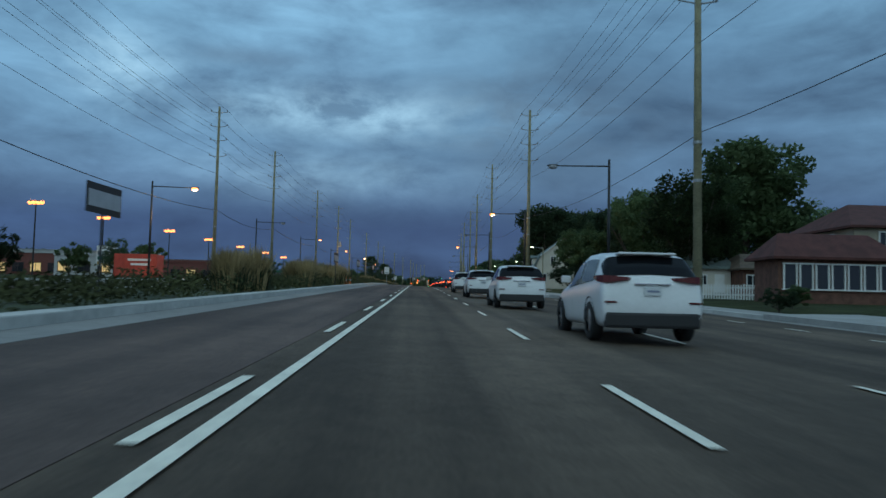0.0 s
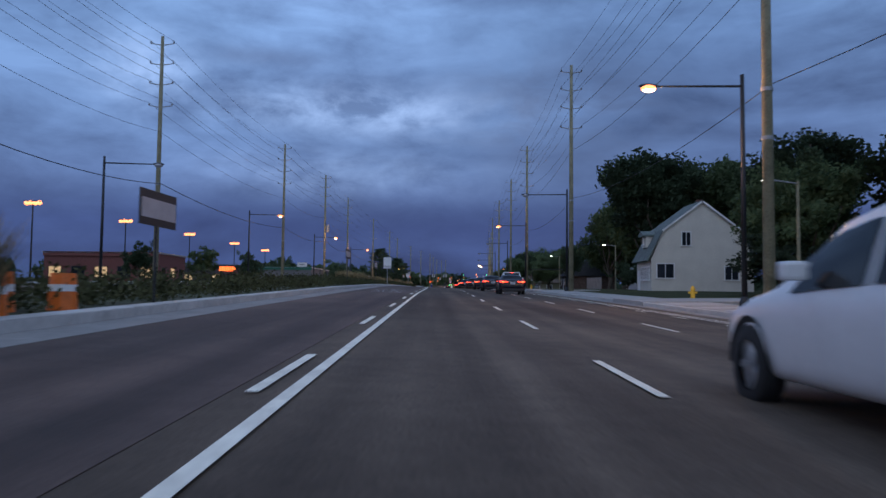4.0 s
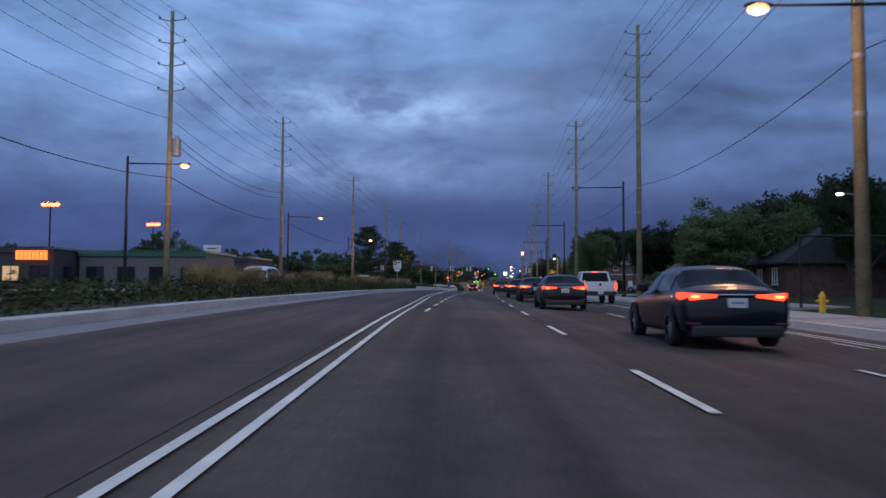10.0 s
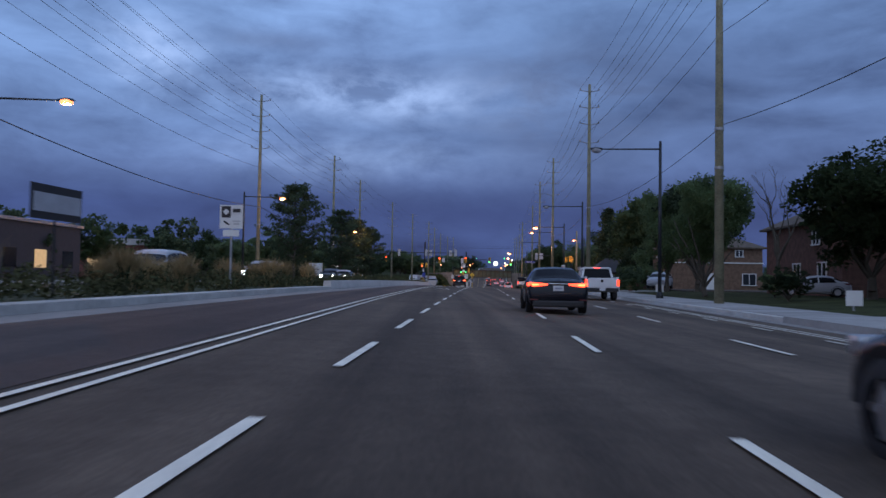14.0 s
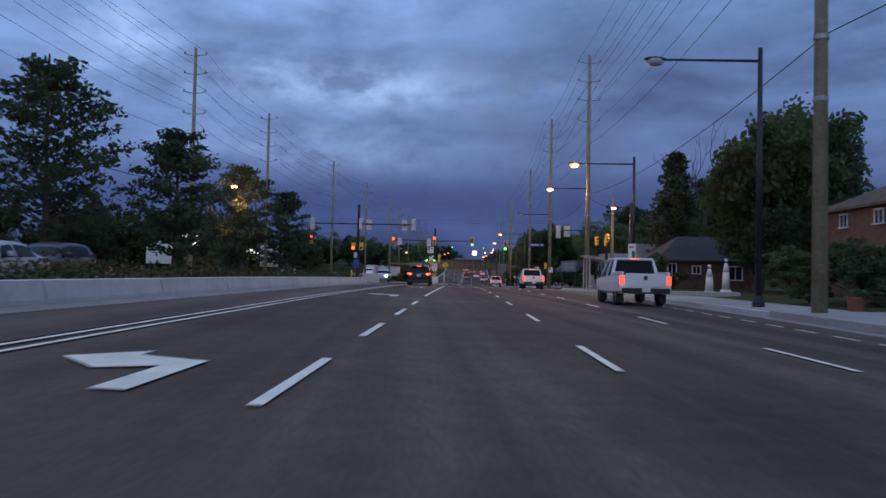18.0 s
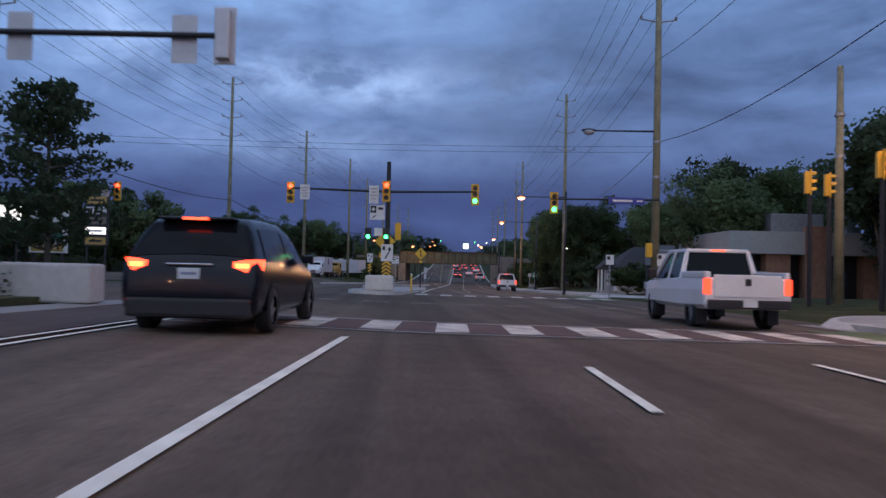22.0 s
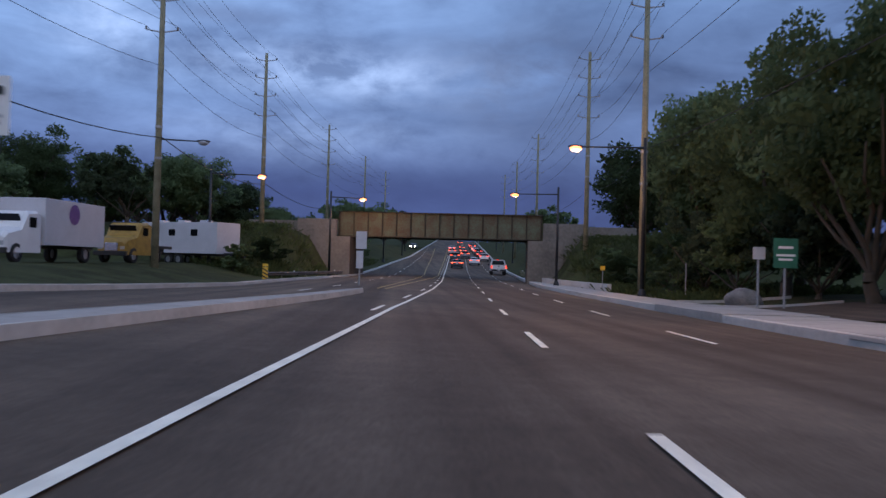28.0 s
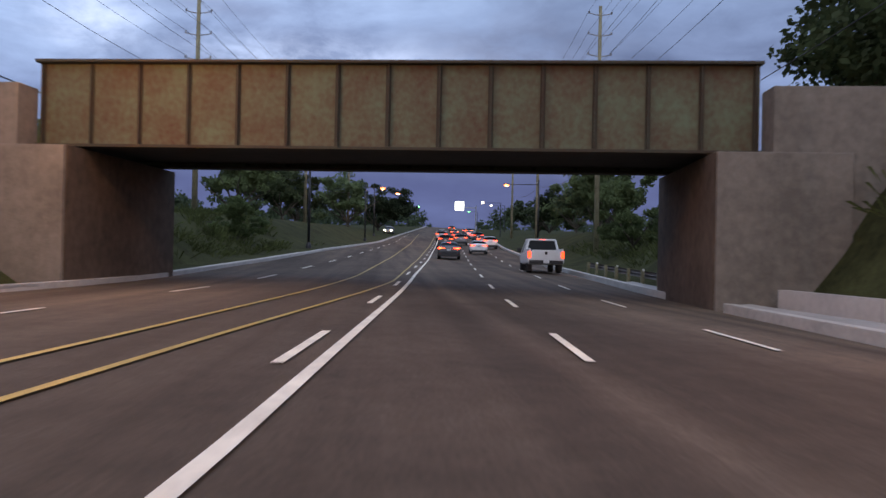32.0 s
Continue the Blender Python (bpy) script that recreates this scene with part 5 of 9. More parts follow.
def plate(name, x, z, w, h, mat, parent, y=0.0, label="", t=0.012, bevel=0.0, rot=None):
    return boxpart(name, (x, y, z), (w, t, h), mat, parent, label, bevel, rot)


def disc(bm, c, r, y0, y1, seg=14):
    cone(bm, (c[0], y0, c[1]), (c[0], y1, c[1]), r, r, seg)


def signal_head(x, z, parent, lit, mat_lit, back=False, h=1.12, w=0.42, face=-1):
    """A three-lens head with a yellow backboard, facing the oncoming driver when face is -1."""
    col = HOUSING if not back else SIGN_BACK
    hd = boxpart("signal_head", (x, 0.0, z), (w, 0.05, h), col, parent, "yellow signal head" if not back else "grey back of a signal head", 0.012)
    bm = nb()
    box(bm, x, -face * 0.12, z, w * 0.62, 0.2, h * 0.86, bevel=0.02)
    part("housing", bm, col, hd)
    for i in range(3):
        zz = z + h * (0.30 - 0.30 * i)
        bm = nb()
        cone(bm, (x, face * 0.02, zz), (x, face * 0.05, zz), 0.125, 0.125, 16)
        part("lens", bm, mat_lit if i == lit else LENS_OFF, hd)
        bm = nb()
        n = 9
        vs = []
        for k in range(n):
            a = math.pi * (0.0 + k / (n - 1))
            vs.append((bm.verts.new((x + math.cos(a) * 0.145, face * 0.02, zz + math.sin(a) * 0.145)), bm.verts.new((x + math.cos(a) * 0.145, face * 0.24, zz + math.sin(a) * 0.135))))
        for a_, b_ in zip(vs, vs[1:]):
            bm.faces.new((a_[0], a_[1], b_[1], b_[0]))
        part("visor", bm, SIGN_BLACK if back else HOUSING, hd)
    return hd


def curved_arrow(x, y, z, k, parent):
    """A black arrow that swings round an island, drawn as one bent strip with a head."""
    bm = nb()
    mid = [(-0.10 + 0.20 * (3 * t * t - 2 * t ** 3), -0.30 + 0.46 * t) for t in [i / 12 for i in range(13)]]
    prev = None
    for cx, cz in mid:
        row = [bm.verts.new((x + (cx + sgn * 0.036) * k, y, z + cz * k)) for sgn in (-1, 1)]
        if prev:
            bm.faces.new((prev[0], prev[1], row[1], row[0]))
        prev = row
    bm.faces.new([bm.verts.new((x + px * k, y, z + pz * k)) for px, pz in ((0.0, 0.14), (0.20, 0.14), (0.10, 0.34))])
    ext = bmesh.ops.extrude_face_region(bm, geom=bm.faces[:])
    for v in [e for e in ext["geom"] if isinstance(e, bmesh.types.BMVert)]:
        v.co.y += 0.008
    bmesh.ops.recalc_face_normals(bm, faces=bm.faces[:])
    part("arrow", bm, SIGN_BLACK, parent)


def bars(parent, x, z, w, h, rows, mat, y=-0.012, name="lettering"):
    """Writing that cannot be read: plain bars."""
    for i in range(rows):
        bm = nb()
        zz = z + h / 2 - (i + 0.5) * h / rows
        ww = w * (0.95 if i % 2 == 0 else 0.7)
        box(bm, x, y, zz, ww, 0.006, h / rows * 0.5)
        part(name, bm, mat, parent)


# far signal mast on the island
mast = thing("traffic_signal", "dark signal mast with red and green lights on its arms", "traffic signal", Matrix.Translation(R(365.0, -3.2, 0.15)) @ Matrix.Rotation(radians(head(365)), 4, "Z"), "traffic signals")
rodpart("column", (0, 0, 0), (0, 0, 6.85), 0.15, 0.11, DARK_POLE, mast)
rodpart("mast_arm", (-5.2, 0, 5.35), (0, 0, 5.25), 0.05, 0.07, DARK_POLE, mast)
rodpart("mast_arm", (0, 0, 5.25), (4.7, 0, 5.35), 0.07, 0.05, DARK_POLE, mast)
signal_head(-5.2, 5.12, mast, 0, RED_ON)
signal_head(-0.09, 5.25, mast, 0, RED_ON).location.y = -0.28
signal_head(4.6, 5.2, mast, 2, GREEN_ON)
s1 = plate("lane_sign", -4.43, 5.14, 0.5, 0.8, SIGN_WHITE, mast, -0.12, "white lane sign with faint lettering")
bars(s1, -4.43, 5.14, 0.4, 0.6, 4, material("pale_grey_print", (0.45, 0.45, 0.45), 0.6), -0.135)
s1 = plate("lane_sign", -0.76, 5.08, 0.5, 0.95, SIGN_WHITE, mast, -0.12, "white lane sign with faint lettering")
bars(s1, -0.76, 5.12, 0.4, 0.7, 4, MATS["pale_grey_print"], -0.135)
s1 = plate("bus_lane_sign", -0.55, 4.13, 0.78, 0.78, SIGN_WHITE, mast, -0.14, "white and black bus lane sign")
plate("symbol_panel", -0.76, 4.30, 0.30, 0.38, SIGN_BLACK, s1, -0.153)
plate("symbol_diamond", -0.76, 4.30, 0.15, 0.15, SIGN_WHITE, s1, -0.166, rot=Matrix.Rotation(radians(45), 4, "Y"))
plate("symbol_bus", -0.38, 4.34, 0.26, 0.12, SIGN_BLACK, s1, -0.153)
plate("symbol_arrow", -0.72, 3.90, 0.22, 0.05, SIGN_BLACK, s1, -0.153, rot=Matrix.Rotation(radians(-40), 4, "Y"))
for x in (-1.0, -0.05):
    hd = boxpart("low_signal", (x, -0.2, 3.0), (0.34, 0.2, 0.62), material("signal_black_housing", (0.02, 0.025, 0.025), 0.5), mast, "small black signal with a green light", 0.02)
    bm = nb()
    cone(bm, (x, -0.30, 2.84), (x, -0.34, 2.84), 0.11, 0.11, 14)
    part("lens", bm, GREEN_ON, hd)
plate("notice_sign", -0.47, 3.1, 0.42, 0.42, SIGN_WHITE, mast, -0.2, "small white notice")
boxpart("side_signal", (0.55, 0.1, 3.15), (0.30, 0.35, 0.9), HOUSING, mast, "yellow signal head seen from its side", 0.03)
s1 = plate("arrow_sign", 0.02, 2.0, 0.62, 0.9, SIGN_WHITE, mast, -0.22, "white sign with a curved black arrow")
curved_arrow(0.05, -0.237, 2.0, 1.0, s1)
plate("shield", -0.15, 2.24, 0.14, 0.2, SIGN_BLACK, s1, -0.237)
s1 = plate("chevron_board", 0.0, 1.17, 0.5, 0.8, SIGN_BLACK, mast, -0.22, "black and yellow chevron board")
for k in range(4):
    for sg in (-1, 1):
        z0 = 0.88 + 0.19 * k
        plate("chevron_stripe", sg * 0.115, z0 + 0.0, 0.29, 0.085, SIGN_YELLOW, s1, -0.235, rot=Matrix.Rotation(radians(sg * 38), 4, "Y"))

boxpart("island_block", (0, 0, 0), (1.42, 0.7, 0.78), material("island_block_concrete", (0.62, 0.59, 0.53), 0.85, vary=0.12, scale=1.0, bump=0.2, bscale=20), None, "", 0.13)
ob = bpy.data.objects["island_block"]
ob.matrix_basis = Matrix.Translation(R(363.1, -3.4, 0.17 + 0.39)) @ Matrix.Rotation(radians(head(363)), 4, "Z")
tagged(ob, "pale concrete impact block on the traffic island", "barrier block")


def bollard(y, l, h=1.05, col=None):
    root = thing("bollard", "yellow marker post with a white cap", "bollard", Matrix.Translation(R(y, l, 0.1)), "marker posts")
    rodpart("post", (0, 0, 0), (0, 0, h - 0.12), 0.05, 0.05, SIGN_YELLOW, root)
    rodpart("cap", (0, 0, h - 0.12), (0, 0, h), 0.052, 0.045, SIGN_WHITE, root)


bollard(367.2, -1.98)
bollard(331.0, -8.9, 0.9)
bollard(333.0, -13.9, 0.9)

# right-hand signal on its own arm from the wooden pole
sg = thing("traffic_signal", "signal arm on the wooden pole with a green light", "traffic signal", Matrix.Translation(R(363.7, 11.05, 0.0)), "traffic signals")
rodpart("mast_arm", (0, 0, 5.4), (-5.75, 0, 5.3), 0.055, 0.045, DARK_POLE, sg)
signal_head(-5.54, 5.1, sg, 2, GREEN_ON)
nm = plate("street_name_sign", -1.75, 5.3, 1.9, 0.36, SIGN_BLUE, sg, -0.08, "blue street name sign with pale lettering", 0.02)
bars(nm, -1.95, 5.3, 1.1, 0.22, 1, SIGN_WHITE, -0.095)
bars(nm, -1.05, 5.3, 0.35, 0.14, 1, SIGN_WHITE, -0.095)
nt_ = plate("notice_sign", 0.1, 2.25, 0.5, 0.62, SIGN_WHITE, sg, -0.32, "white notice with a black symbol")
plate("symbol", -0.02, 2.4, 0.18, 0.2, SIGN_BLACK, nt_, -0.335)
boxpart("side_signal", (-0.5, 0.0, 2.75), (0.3, 0.3, 0.75), HOUSING, sg, "amber pedestrian signal seen from its side", 0.03)

# near mast in the median, seen from behind
nm_ = thing("traffic_signal", "dark signal mast in the median with grey signal backs", "traffic signal", Matrix.Translation(R(338.7, -9.4, 0.15)) @ Matrix.Rotation(radians(head(339)), 4, "Z"), "traffic signals")
rodpart("column", (0, 0, 0), (0, 0, 6.9), 0.15, 0.12, DARK_POLE, nm_)
rodpart("base_cover", (0, 0, 0), (0, 0, 0.5), 0.26, 0.18, DARK_POLE, nm_)
rodpart("mast_arm", (-4.3, 0, 5.15), (5.1, 0, 5.15), 0.06, 0.06, DARK_POLE, nm_)
for x, w in ((0.95, 0.5), (4.18, 0.5)):
    plate("sign_back", x, 5.1, w, 0.95, SIGN_BACK, nm_, 0.1, "grey back of a lane sign")
signal_head(5.0, 5.15, nm_, -1, RED_ON, back=True, face=1)
signal_head(0.2, 5.15, nm_, -1, RED_ON, back=True, face=1)
signal_head(-4.2, 5.1, nm_, -1, RED_ON, back=True, face=1)
for x, mt, li in ((-0.55, RED_ON, 0), (0.42, RED_ON, -1)):
    hd = boxpart("pedestrian_signal", (x * 0.75, -0.15, 3.1), (0.36, 0.28, 0.7), HOUSING, nm_, "amber pedestrian signal", 0.03)
    bm = nb()
    cone(bm, (x * 0.75, -0.3, 2.95), (x * 0.75, -0.33, 2.95), 0.12, 0.12, 12)
    part("lens", bm, mt if li == 0 else LENS_OFF, hd)
plate("notice_sign", -0.1, 1.5, 0.5, 0.75, SIGN_BLUE, nm_, -0.2, "small blue notice")
plate("notice_sign", -0.2, 2.3, 0.3, 0.5, SIGN_BACK, nm_, -0.2)

sg = thing("traffic_signal", "grey signal back and sign back on a short arm", "traffic signal", Matrix.Translation(R(336.6, 11.25, 0.0)), "traffic signals")
rodpart("mast_arm", (-0.1, 0, 5.4), (-2.9, 0, 5.35), 0.05, 0.045, DARK_POLE, sg)
plate("sign_back", -1.8, 5.28, 0.55, 0.95, SIGN_BACK, sg, 0.1, "grey back of a lane sign")
signal_head(-2.6, 5.2, sg, -1, RED_ON, back=True, face=1)

# side-street signals on the right corner
for y, l, turn in ((355.9, 15.5, 75), (356.6, 16.7, 75), (350.6, 15.7, 75)):
    root = thing("traffic_signal", "yellow signal head facing the side street", "traffic signal", Matrix.Translation(R(y, l, 0.1)) @ Matrix.Rotation(radians(turn), 4, "Z"), "traffic signals")
    rodpart("column", (0, 0, 0), (0, 0, 6.0), 0.1, 0.08, DARK_POLE, root)
    signal_head(0.0, 5.4, root, -1, RED_ON)
root = thing("traffic_signal", "red signal on an arm over the far side", "traffic signal", Matrix.Translation(R(370.5, -23.6, 0.1)), "traffic signals")
rodpart("mast_arm", (0, 0, 5.3), (4.0, 0, 5.4), 0.06, 0.05, DARK_POLE, root)
signal_head(4.0, 5.3, root, 0, RED_ON)
rodpart("column", (0, 0, 0), (0, 0, 5.6), 0.12, 0.1, DARK_POLE, root)
plate("lane_sign", 3.3, 5.3, 0.45, 0.7, SIGN_WHITE, root, -0.05)


def post_sign(name, y, l, w, h, zc, face, label, post_h=None, post_r=0.045, post_mat=GALV, turn=0.0, cat="road sign", group="road signs", extra=None, base=None, deep=0.0):
    g = (ground_h(y, l) if base is None else base)
    root = thing(name, label, cat, Matrix.Translation(W(y, l, g)) @ Matrix.Rotation(radians(head(y) + turn), 4, "Z"), group)
    rodpart("post", (0, 0, -deep), (0, 0, (post_h or zc + h / 2)), post_r, post_r, post_mat, root)
    bm = nb()
    box(bm, 0, -post_r - 0.012, zc, w, 0.016, h, bevel=0.004)
    p = part("panel", bm, face, root)
    if extra:
        extra(root, p, -post_r - 0.026)
    return root


def bus_face(tab=None):
    def f(root, p, y):
        plate("symbol_panel", -0.19, 3.05 + 0.18, 0.34, 0.42, SIGN_BLACK, p, y)
        plate("symbol_diamond", -0.19, 3.23, 0.17, 0.17, SIGN_WHITE, p, y - 0.012, rot=Matrix.Rotation(radians(45), 4, "Y"))
        plate("symbol_bus", 0.2, 3.28, 0.28, 0.13, SIGN_BLACK, p, y)
        plate("symbol_arrow", -0.17, 2.82, 0.24, 0.06, SIGN_BLACK, p, y, rot=Matrix.Rotation(radians(35), 4, "Y"))
        bars(p, 0.2, 2.84, 0.3, 0.2, 2, MATS["pale_grey_print"], y)
        plate("tab", 0.0, 2.45, 0.6, 0.24, SIGN_BLACK if tab else SIGN_WHITE, root, y + 0.014)
    return f


def text_panel(body, parent, x, y, z, height, mat, name="lettering"):
    cu = bpy.data.curves.new(name, "FONT")
    cu.body = body
    cu.align_x, cu.align_y = "CENTER", "CENTER"
    cu.size = height * 1.4
    cu.extrude = 0.002
    tmp = bpy.data.objects.new("tmp", cu)
    scene.collection.objects.link(tmp)
    bpy.context.view_layer.update()
    me = bpy.data.meshes.new_from_object(tmp.evaluated_get(bpy.context.evaluated_depsgraph_get()))
    bpy.data.objects.remove(tmp)
    me.transform(Matrix.Translation((x, y, z)) @ Matrix.Rotation(radians(90), 4, "X"))
    me.materials.clear()
    me.materials.append(mat)
    ob = new(name, me)
    ob.parent = parent
    return ob


post_sign("bus_lane_sign", 238.9, -9.15, 0.86, 0.86, 3.05, SIGN_WHITE, "white bus lane sign on a post in the median", extra=bus_face())
es = post_sign("bus_lane_end_sign", 421.3, -7.05, 0.86, 0.9, 3.05, SIGN_WHITE, "white bus lane sign with a black ENDS tab", extra=bus_face(True), base=0.3)
text_panel("ENDS", es, 0.0, -0.075, 2.45, 0.15, SIGN_WHITE)
# the back of a large white sign and its tab
post_sign("sign_back", 158.0, -6.65, 0.94, 1.05, 3.2, SIGN_WHITE, "large white sign seen from behind on a steel post", post_h=3.75, extra=lambda r, p, y: plate("tab", 0, 2.5, 0.95, 0.28, SIGN_BACK, r, y + 0.014))
# dark framed banners in the median
for y, l, z in ((20, -8.2, 2.78), (58.0, -6.4, 2.42), (77.9, -6.3, 2.42), (122.4, -7.4, 2.80), (143.9, -7.0, 2.42), (226.9, -9.2, 2.42)):
    post_sign("framed_sign", y, l, 1.85, 0.74, z, SIGN_BLACK, "dark framed banner with a pale panel on a thin post", post_r=0.028, post_mat=DARK_POLE, turn=86, extra=lambda r, p, yy, z=z: plate("pale_panel", 0.02, z - 0.01, 1.70, 0.40, SIGN_BACK, p, yy))


def diamond_sign(y, l, zc, side, label, base=0.17, symbol=True, tab=False):
    root = thing("warning_sign", label, "road sign", Matrix.Translation(R(y, l, base)) @ Matrix.Rotation(radians(head(y)), 4, "Z"), "warning signs")
    rodpart("post", (0, 0, 0), (0, 0, zc + 0.75 if tab else zc + 0.3), 0.05, 0.05, DARK_POLE if tab else GALV, root)
    bm = nb()
    box(bm, 0, -0.065, zc, side, 0.014, side, bevel=0.003, rot=Matrix.Rotation(radians(45), 4, "Y"))
    p = part("panel", bm, SIGN_YELLOW, root)
    if symbol:
        k = side / 0.75
        plate("symbol_stem", -0.02 * k, zc - 0.05, 0.07, 0.5 * k, SIGN_BLACK, p, -0.08)
        plate("symbol_branch", 0.07 * k, zc - 0.16 * k, 0.06, 0.3 * k, SIGN_BLACK, p, -0.08, rot=Matrix.Rotation(radians(-32), 4, "Y"))
        plate("symbol_head", -0.02 * k, zc + 0.24 * k, 0.15, 0.12, SIGN_BLACK, p, -0.08, rot=Matrix.Rotation(radians(45), 4, "Y"))
    return root


ws = diamond_sign(391.2, -2.4, 2.92, 0.75, "yellow diamond merge sign with an amber beacon above", tab=True)
bm = nb()
cone(bm, (0, -0.1, 3.72), (0, -0.2, 3.72), 0.13, 0.13, 14)
part("beacon", bm, LENS_OFF, ws)
plate("tab", 0, 2.22, 0.25, 0.2, SIGN_YELLOW, ws, -0.07)
ws = diamond_sign(368.5, -3.6, 2.75, 0.85, "yellow diamond merge sign with a yellow tab")
plate("tab", 0, 1.95, 0.62, 0.32, SIGN_YELLOW, ws, -0.07)


def arrow_sign(y, l, zc, base=0.2):
    root = thing("arrow_sign", "white arrow sign over a striped yellow board", "road sign", Matrix.Translation(R(y, l, base)) @ Matrix.Rotation(radians(head(y)), 4, "Z"), "arrow signs")
    rodpart("post", (0, 0, 0), (0, 0, zc + 0.4), 0.04, 0.04, GALV, root)
    p = plate("panel", 0, zc, 0.5, 0.78, SIGN_WHITE, root, -0.055)
    curved_arrow(0.04, -0.07, zc, 0.82, p)
    plate("shield", -0.12, zc + 0.2, 0.11, 0.16, SIGN_BLACK, p, -0.07)
    q = plate("striped_board", 0, zc - 0.85, 0.30, 0.75, SIGN_BLACK, root, -0.055)
    for k in range(3):
        plate("stripe", 0.0, zc - 1.1 + 0.25 * k, 0.36, 0.11, SIGN_YELLOW, q, -0.068, rot=Matrix.Rotation(radians(-35), 4, "Y"))


arrow_sign(393.5, -7.0, 2.35)
post_sign("plain_sign", 447.6, -4.62, 0.34, 0.85, 1.25, SIGN_BACK, "two grey sign backs on a post at the island tip", base=0.2, extra=lambda r, p, y: plate("upper_sign", 0.06, 2.2, 0.52, 0.85, SIGN_BACK, r, y + 0.01))
# striped marker at the guard rail
mk = thing("hazard_marker", "yellow and black striped marker by the guard rail", "road marker", Matrix.Translation(W(466.0, -13.6, -0.35)))
rodpart("post", (0, 0, -0.3), (0, 0, 1.3), 0.04, 0.04, GALV, mk)
q = plate("panel", 0, 0.75, 0.38, 0.9, SIGN_YELLOW, mk, -0.05)
for k in range(3):
    plate("stripe", 0, 0.48 + 0.26 * k, 0.42, 0.09, SIGN_BLACK, q, -0.065, rot=Matrix.Rotation(radians(30), 4, "Y"))
plate("top_panel", 0, 1.35, 0.38, 0.2, SIGN_YELLOW, mk, -0.05)
# thin bare post on the verge
mk = thing("marker_post", "thin bare steel post in the grass verge", "post", Matrix.Translation(W(449.5, 12.1, ground_h(449.5, 12.1))))
rodpart("shaft", (0, 0, -0.1), (0, 0, 1.85), 0.03, 0.03, GALV, mk)
rodpart("cap", (0, 0, 1.84), (0, 0, 1.9), 0.036, 0.03, GALV, mk)
# small yellow marker on the right bank
mk = thing("hazard_marker", "small yellow marker on a thin post in the grass", "road marker", Matrix.Translation(W(462.0, 7.6 + 2.4, ground_h(462, 10))))
rodpart("post", (0, 0, -0.1), (0, 0, 1.75), 0.03, 0.03, GALV, mk)
plate("panel", 0, 1.6, 0.34, 0.3, SIGN_YELLOW, mk, -0.04)


def green_sign(root, p, y):
    bars(p, 0, 2.15, 0.55, 0.18, 1, SIGN_WHITE, y)
    bars(p, 0, 1.8, 0.7, 0.3, 2, SIGN_WHITE, y)


post_sign("green_sign", 436.2, 11.75, 0.86, 1.05, 1.95, SIGN_GREEN, "dark green sign with white lettering by the drive", extra=green_sign, base=0.05)
post_sign("small_sign", 437.0, 11.1, 0.45, 0.45, 1.95, SIGN_BACK, "small grey sign back on a thin post", base=0.05)
post_sign("blue_sign", 428.5, 15.6, 0.95, 1.0, 1.5, SIGN_BLUE, "blue and white notice board on the verge", extra=lambda r, p, y: (plate("lower_panel", 0, 0.8, 0.7, 0.45, SIGN_WHITE, r, y), bars(p, 0, 1.5, 0.6, 0.3, 2, SIGN_WHITE, y)), base=0.1)
post_sign("notice_sign", 372.5, 10.3, 0.5, 0.62, 2.4, SIGN_WHITE, "white notice with a black symbol on a post", extra=lambda r, p, y: plate("symbol", -0.08, 2.52, 0.2, 0.22, SIGN_BLACK, p, y), base=0.0)
post_sign("bus_stop_sign", 317.0, 11.0, 0.48, 1.1, 2.7, SIGN_WHITE, "white bus stop sign with red and green marks", extra=lambda r, p, y: (plate("mark", 0.09, 2.55, 0.2, 0.42, SIGN_GREEN, p, y), plate("mark", -0.04, 3.02, 0.28, 0.1, material("sign_red_mark", (0.5, 0.06, 0.05), 0.5), p, y)), base=0.0)
post_sign("sale_sign", 268.0, 13.2, 0.6, 0.55, 0.45, SIGN_WHITE, "small white lawn sign", base=0.0)
post_sign("sale_sign", 238.0, 13.4, 0.6, 0.55, 0.45, SIGN_WHITE, "small white lawn sign", base=0.0)


# ---------------------------------------------------------------- low wall of the median before the crossing
wall = thing("median_wall", "low pale concrete median wall in long sections", "low wall", kind="structure")
WALL_C = material("median_wall_concrete", (0.50, 0.49, 0.47), 0.85, vary=0.12, scale=0.7, bump=0.2, bscale=20)
y = 252.0
while y < 334:
    bm = nb()
    prev = None
    for yy in (y + 0.04, y + 3.0, y + 5.96):
        row = [bm.verts.new(R(yy, kl(yy) + dl, h)) for dl, h in ((-0.28, -0.1), (-0.20, 0.46), (0.14, 0.46), (0.22, 0.1), (0.22, -0.1))]
        if prev:
            for i in range(4):
                bm.faces.new((prev[i], prev[i + 1], row[i + 1], row[i]))
        else:
            bm.faces.new(row)
        prev = row
    bm.faces.new(prev[::-1])
    bmesh.ops.recalc_face_normals(bm, faces=bm.faces[:])
    part("wall_section", bm, WALL_C, wall)
    y += 6.0
boxpart("end_block", (0, 0, 0), (2.6, 0.9, 0.85), WALL_C, None, "", 0.06)
ob = bpy.data.objects["end_block"]
ob.matrix_basis = Matrix.Translation(R(340.6, -8.9, 0.42))
tagged(ob, "pale concrete block at the end of the median wall", "barrier block")

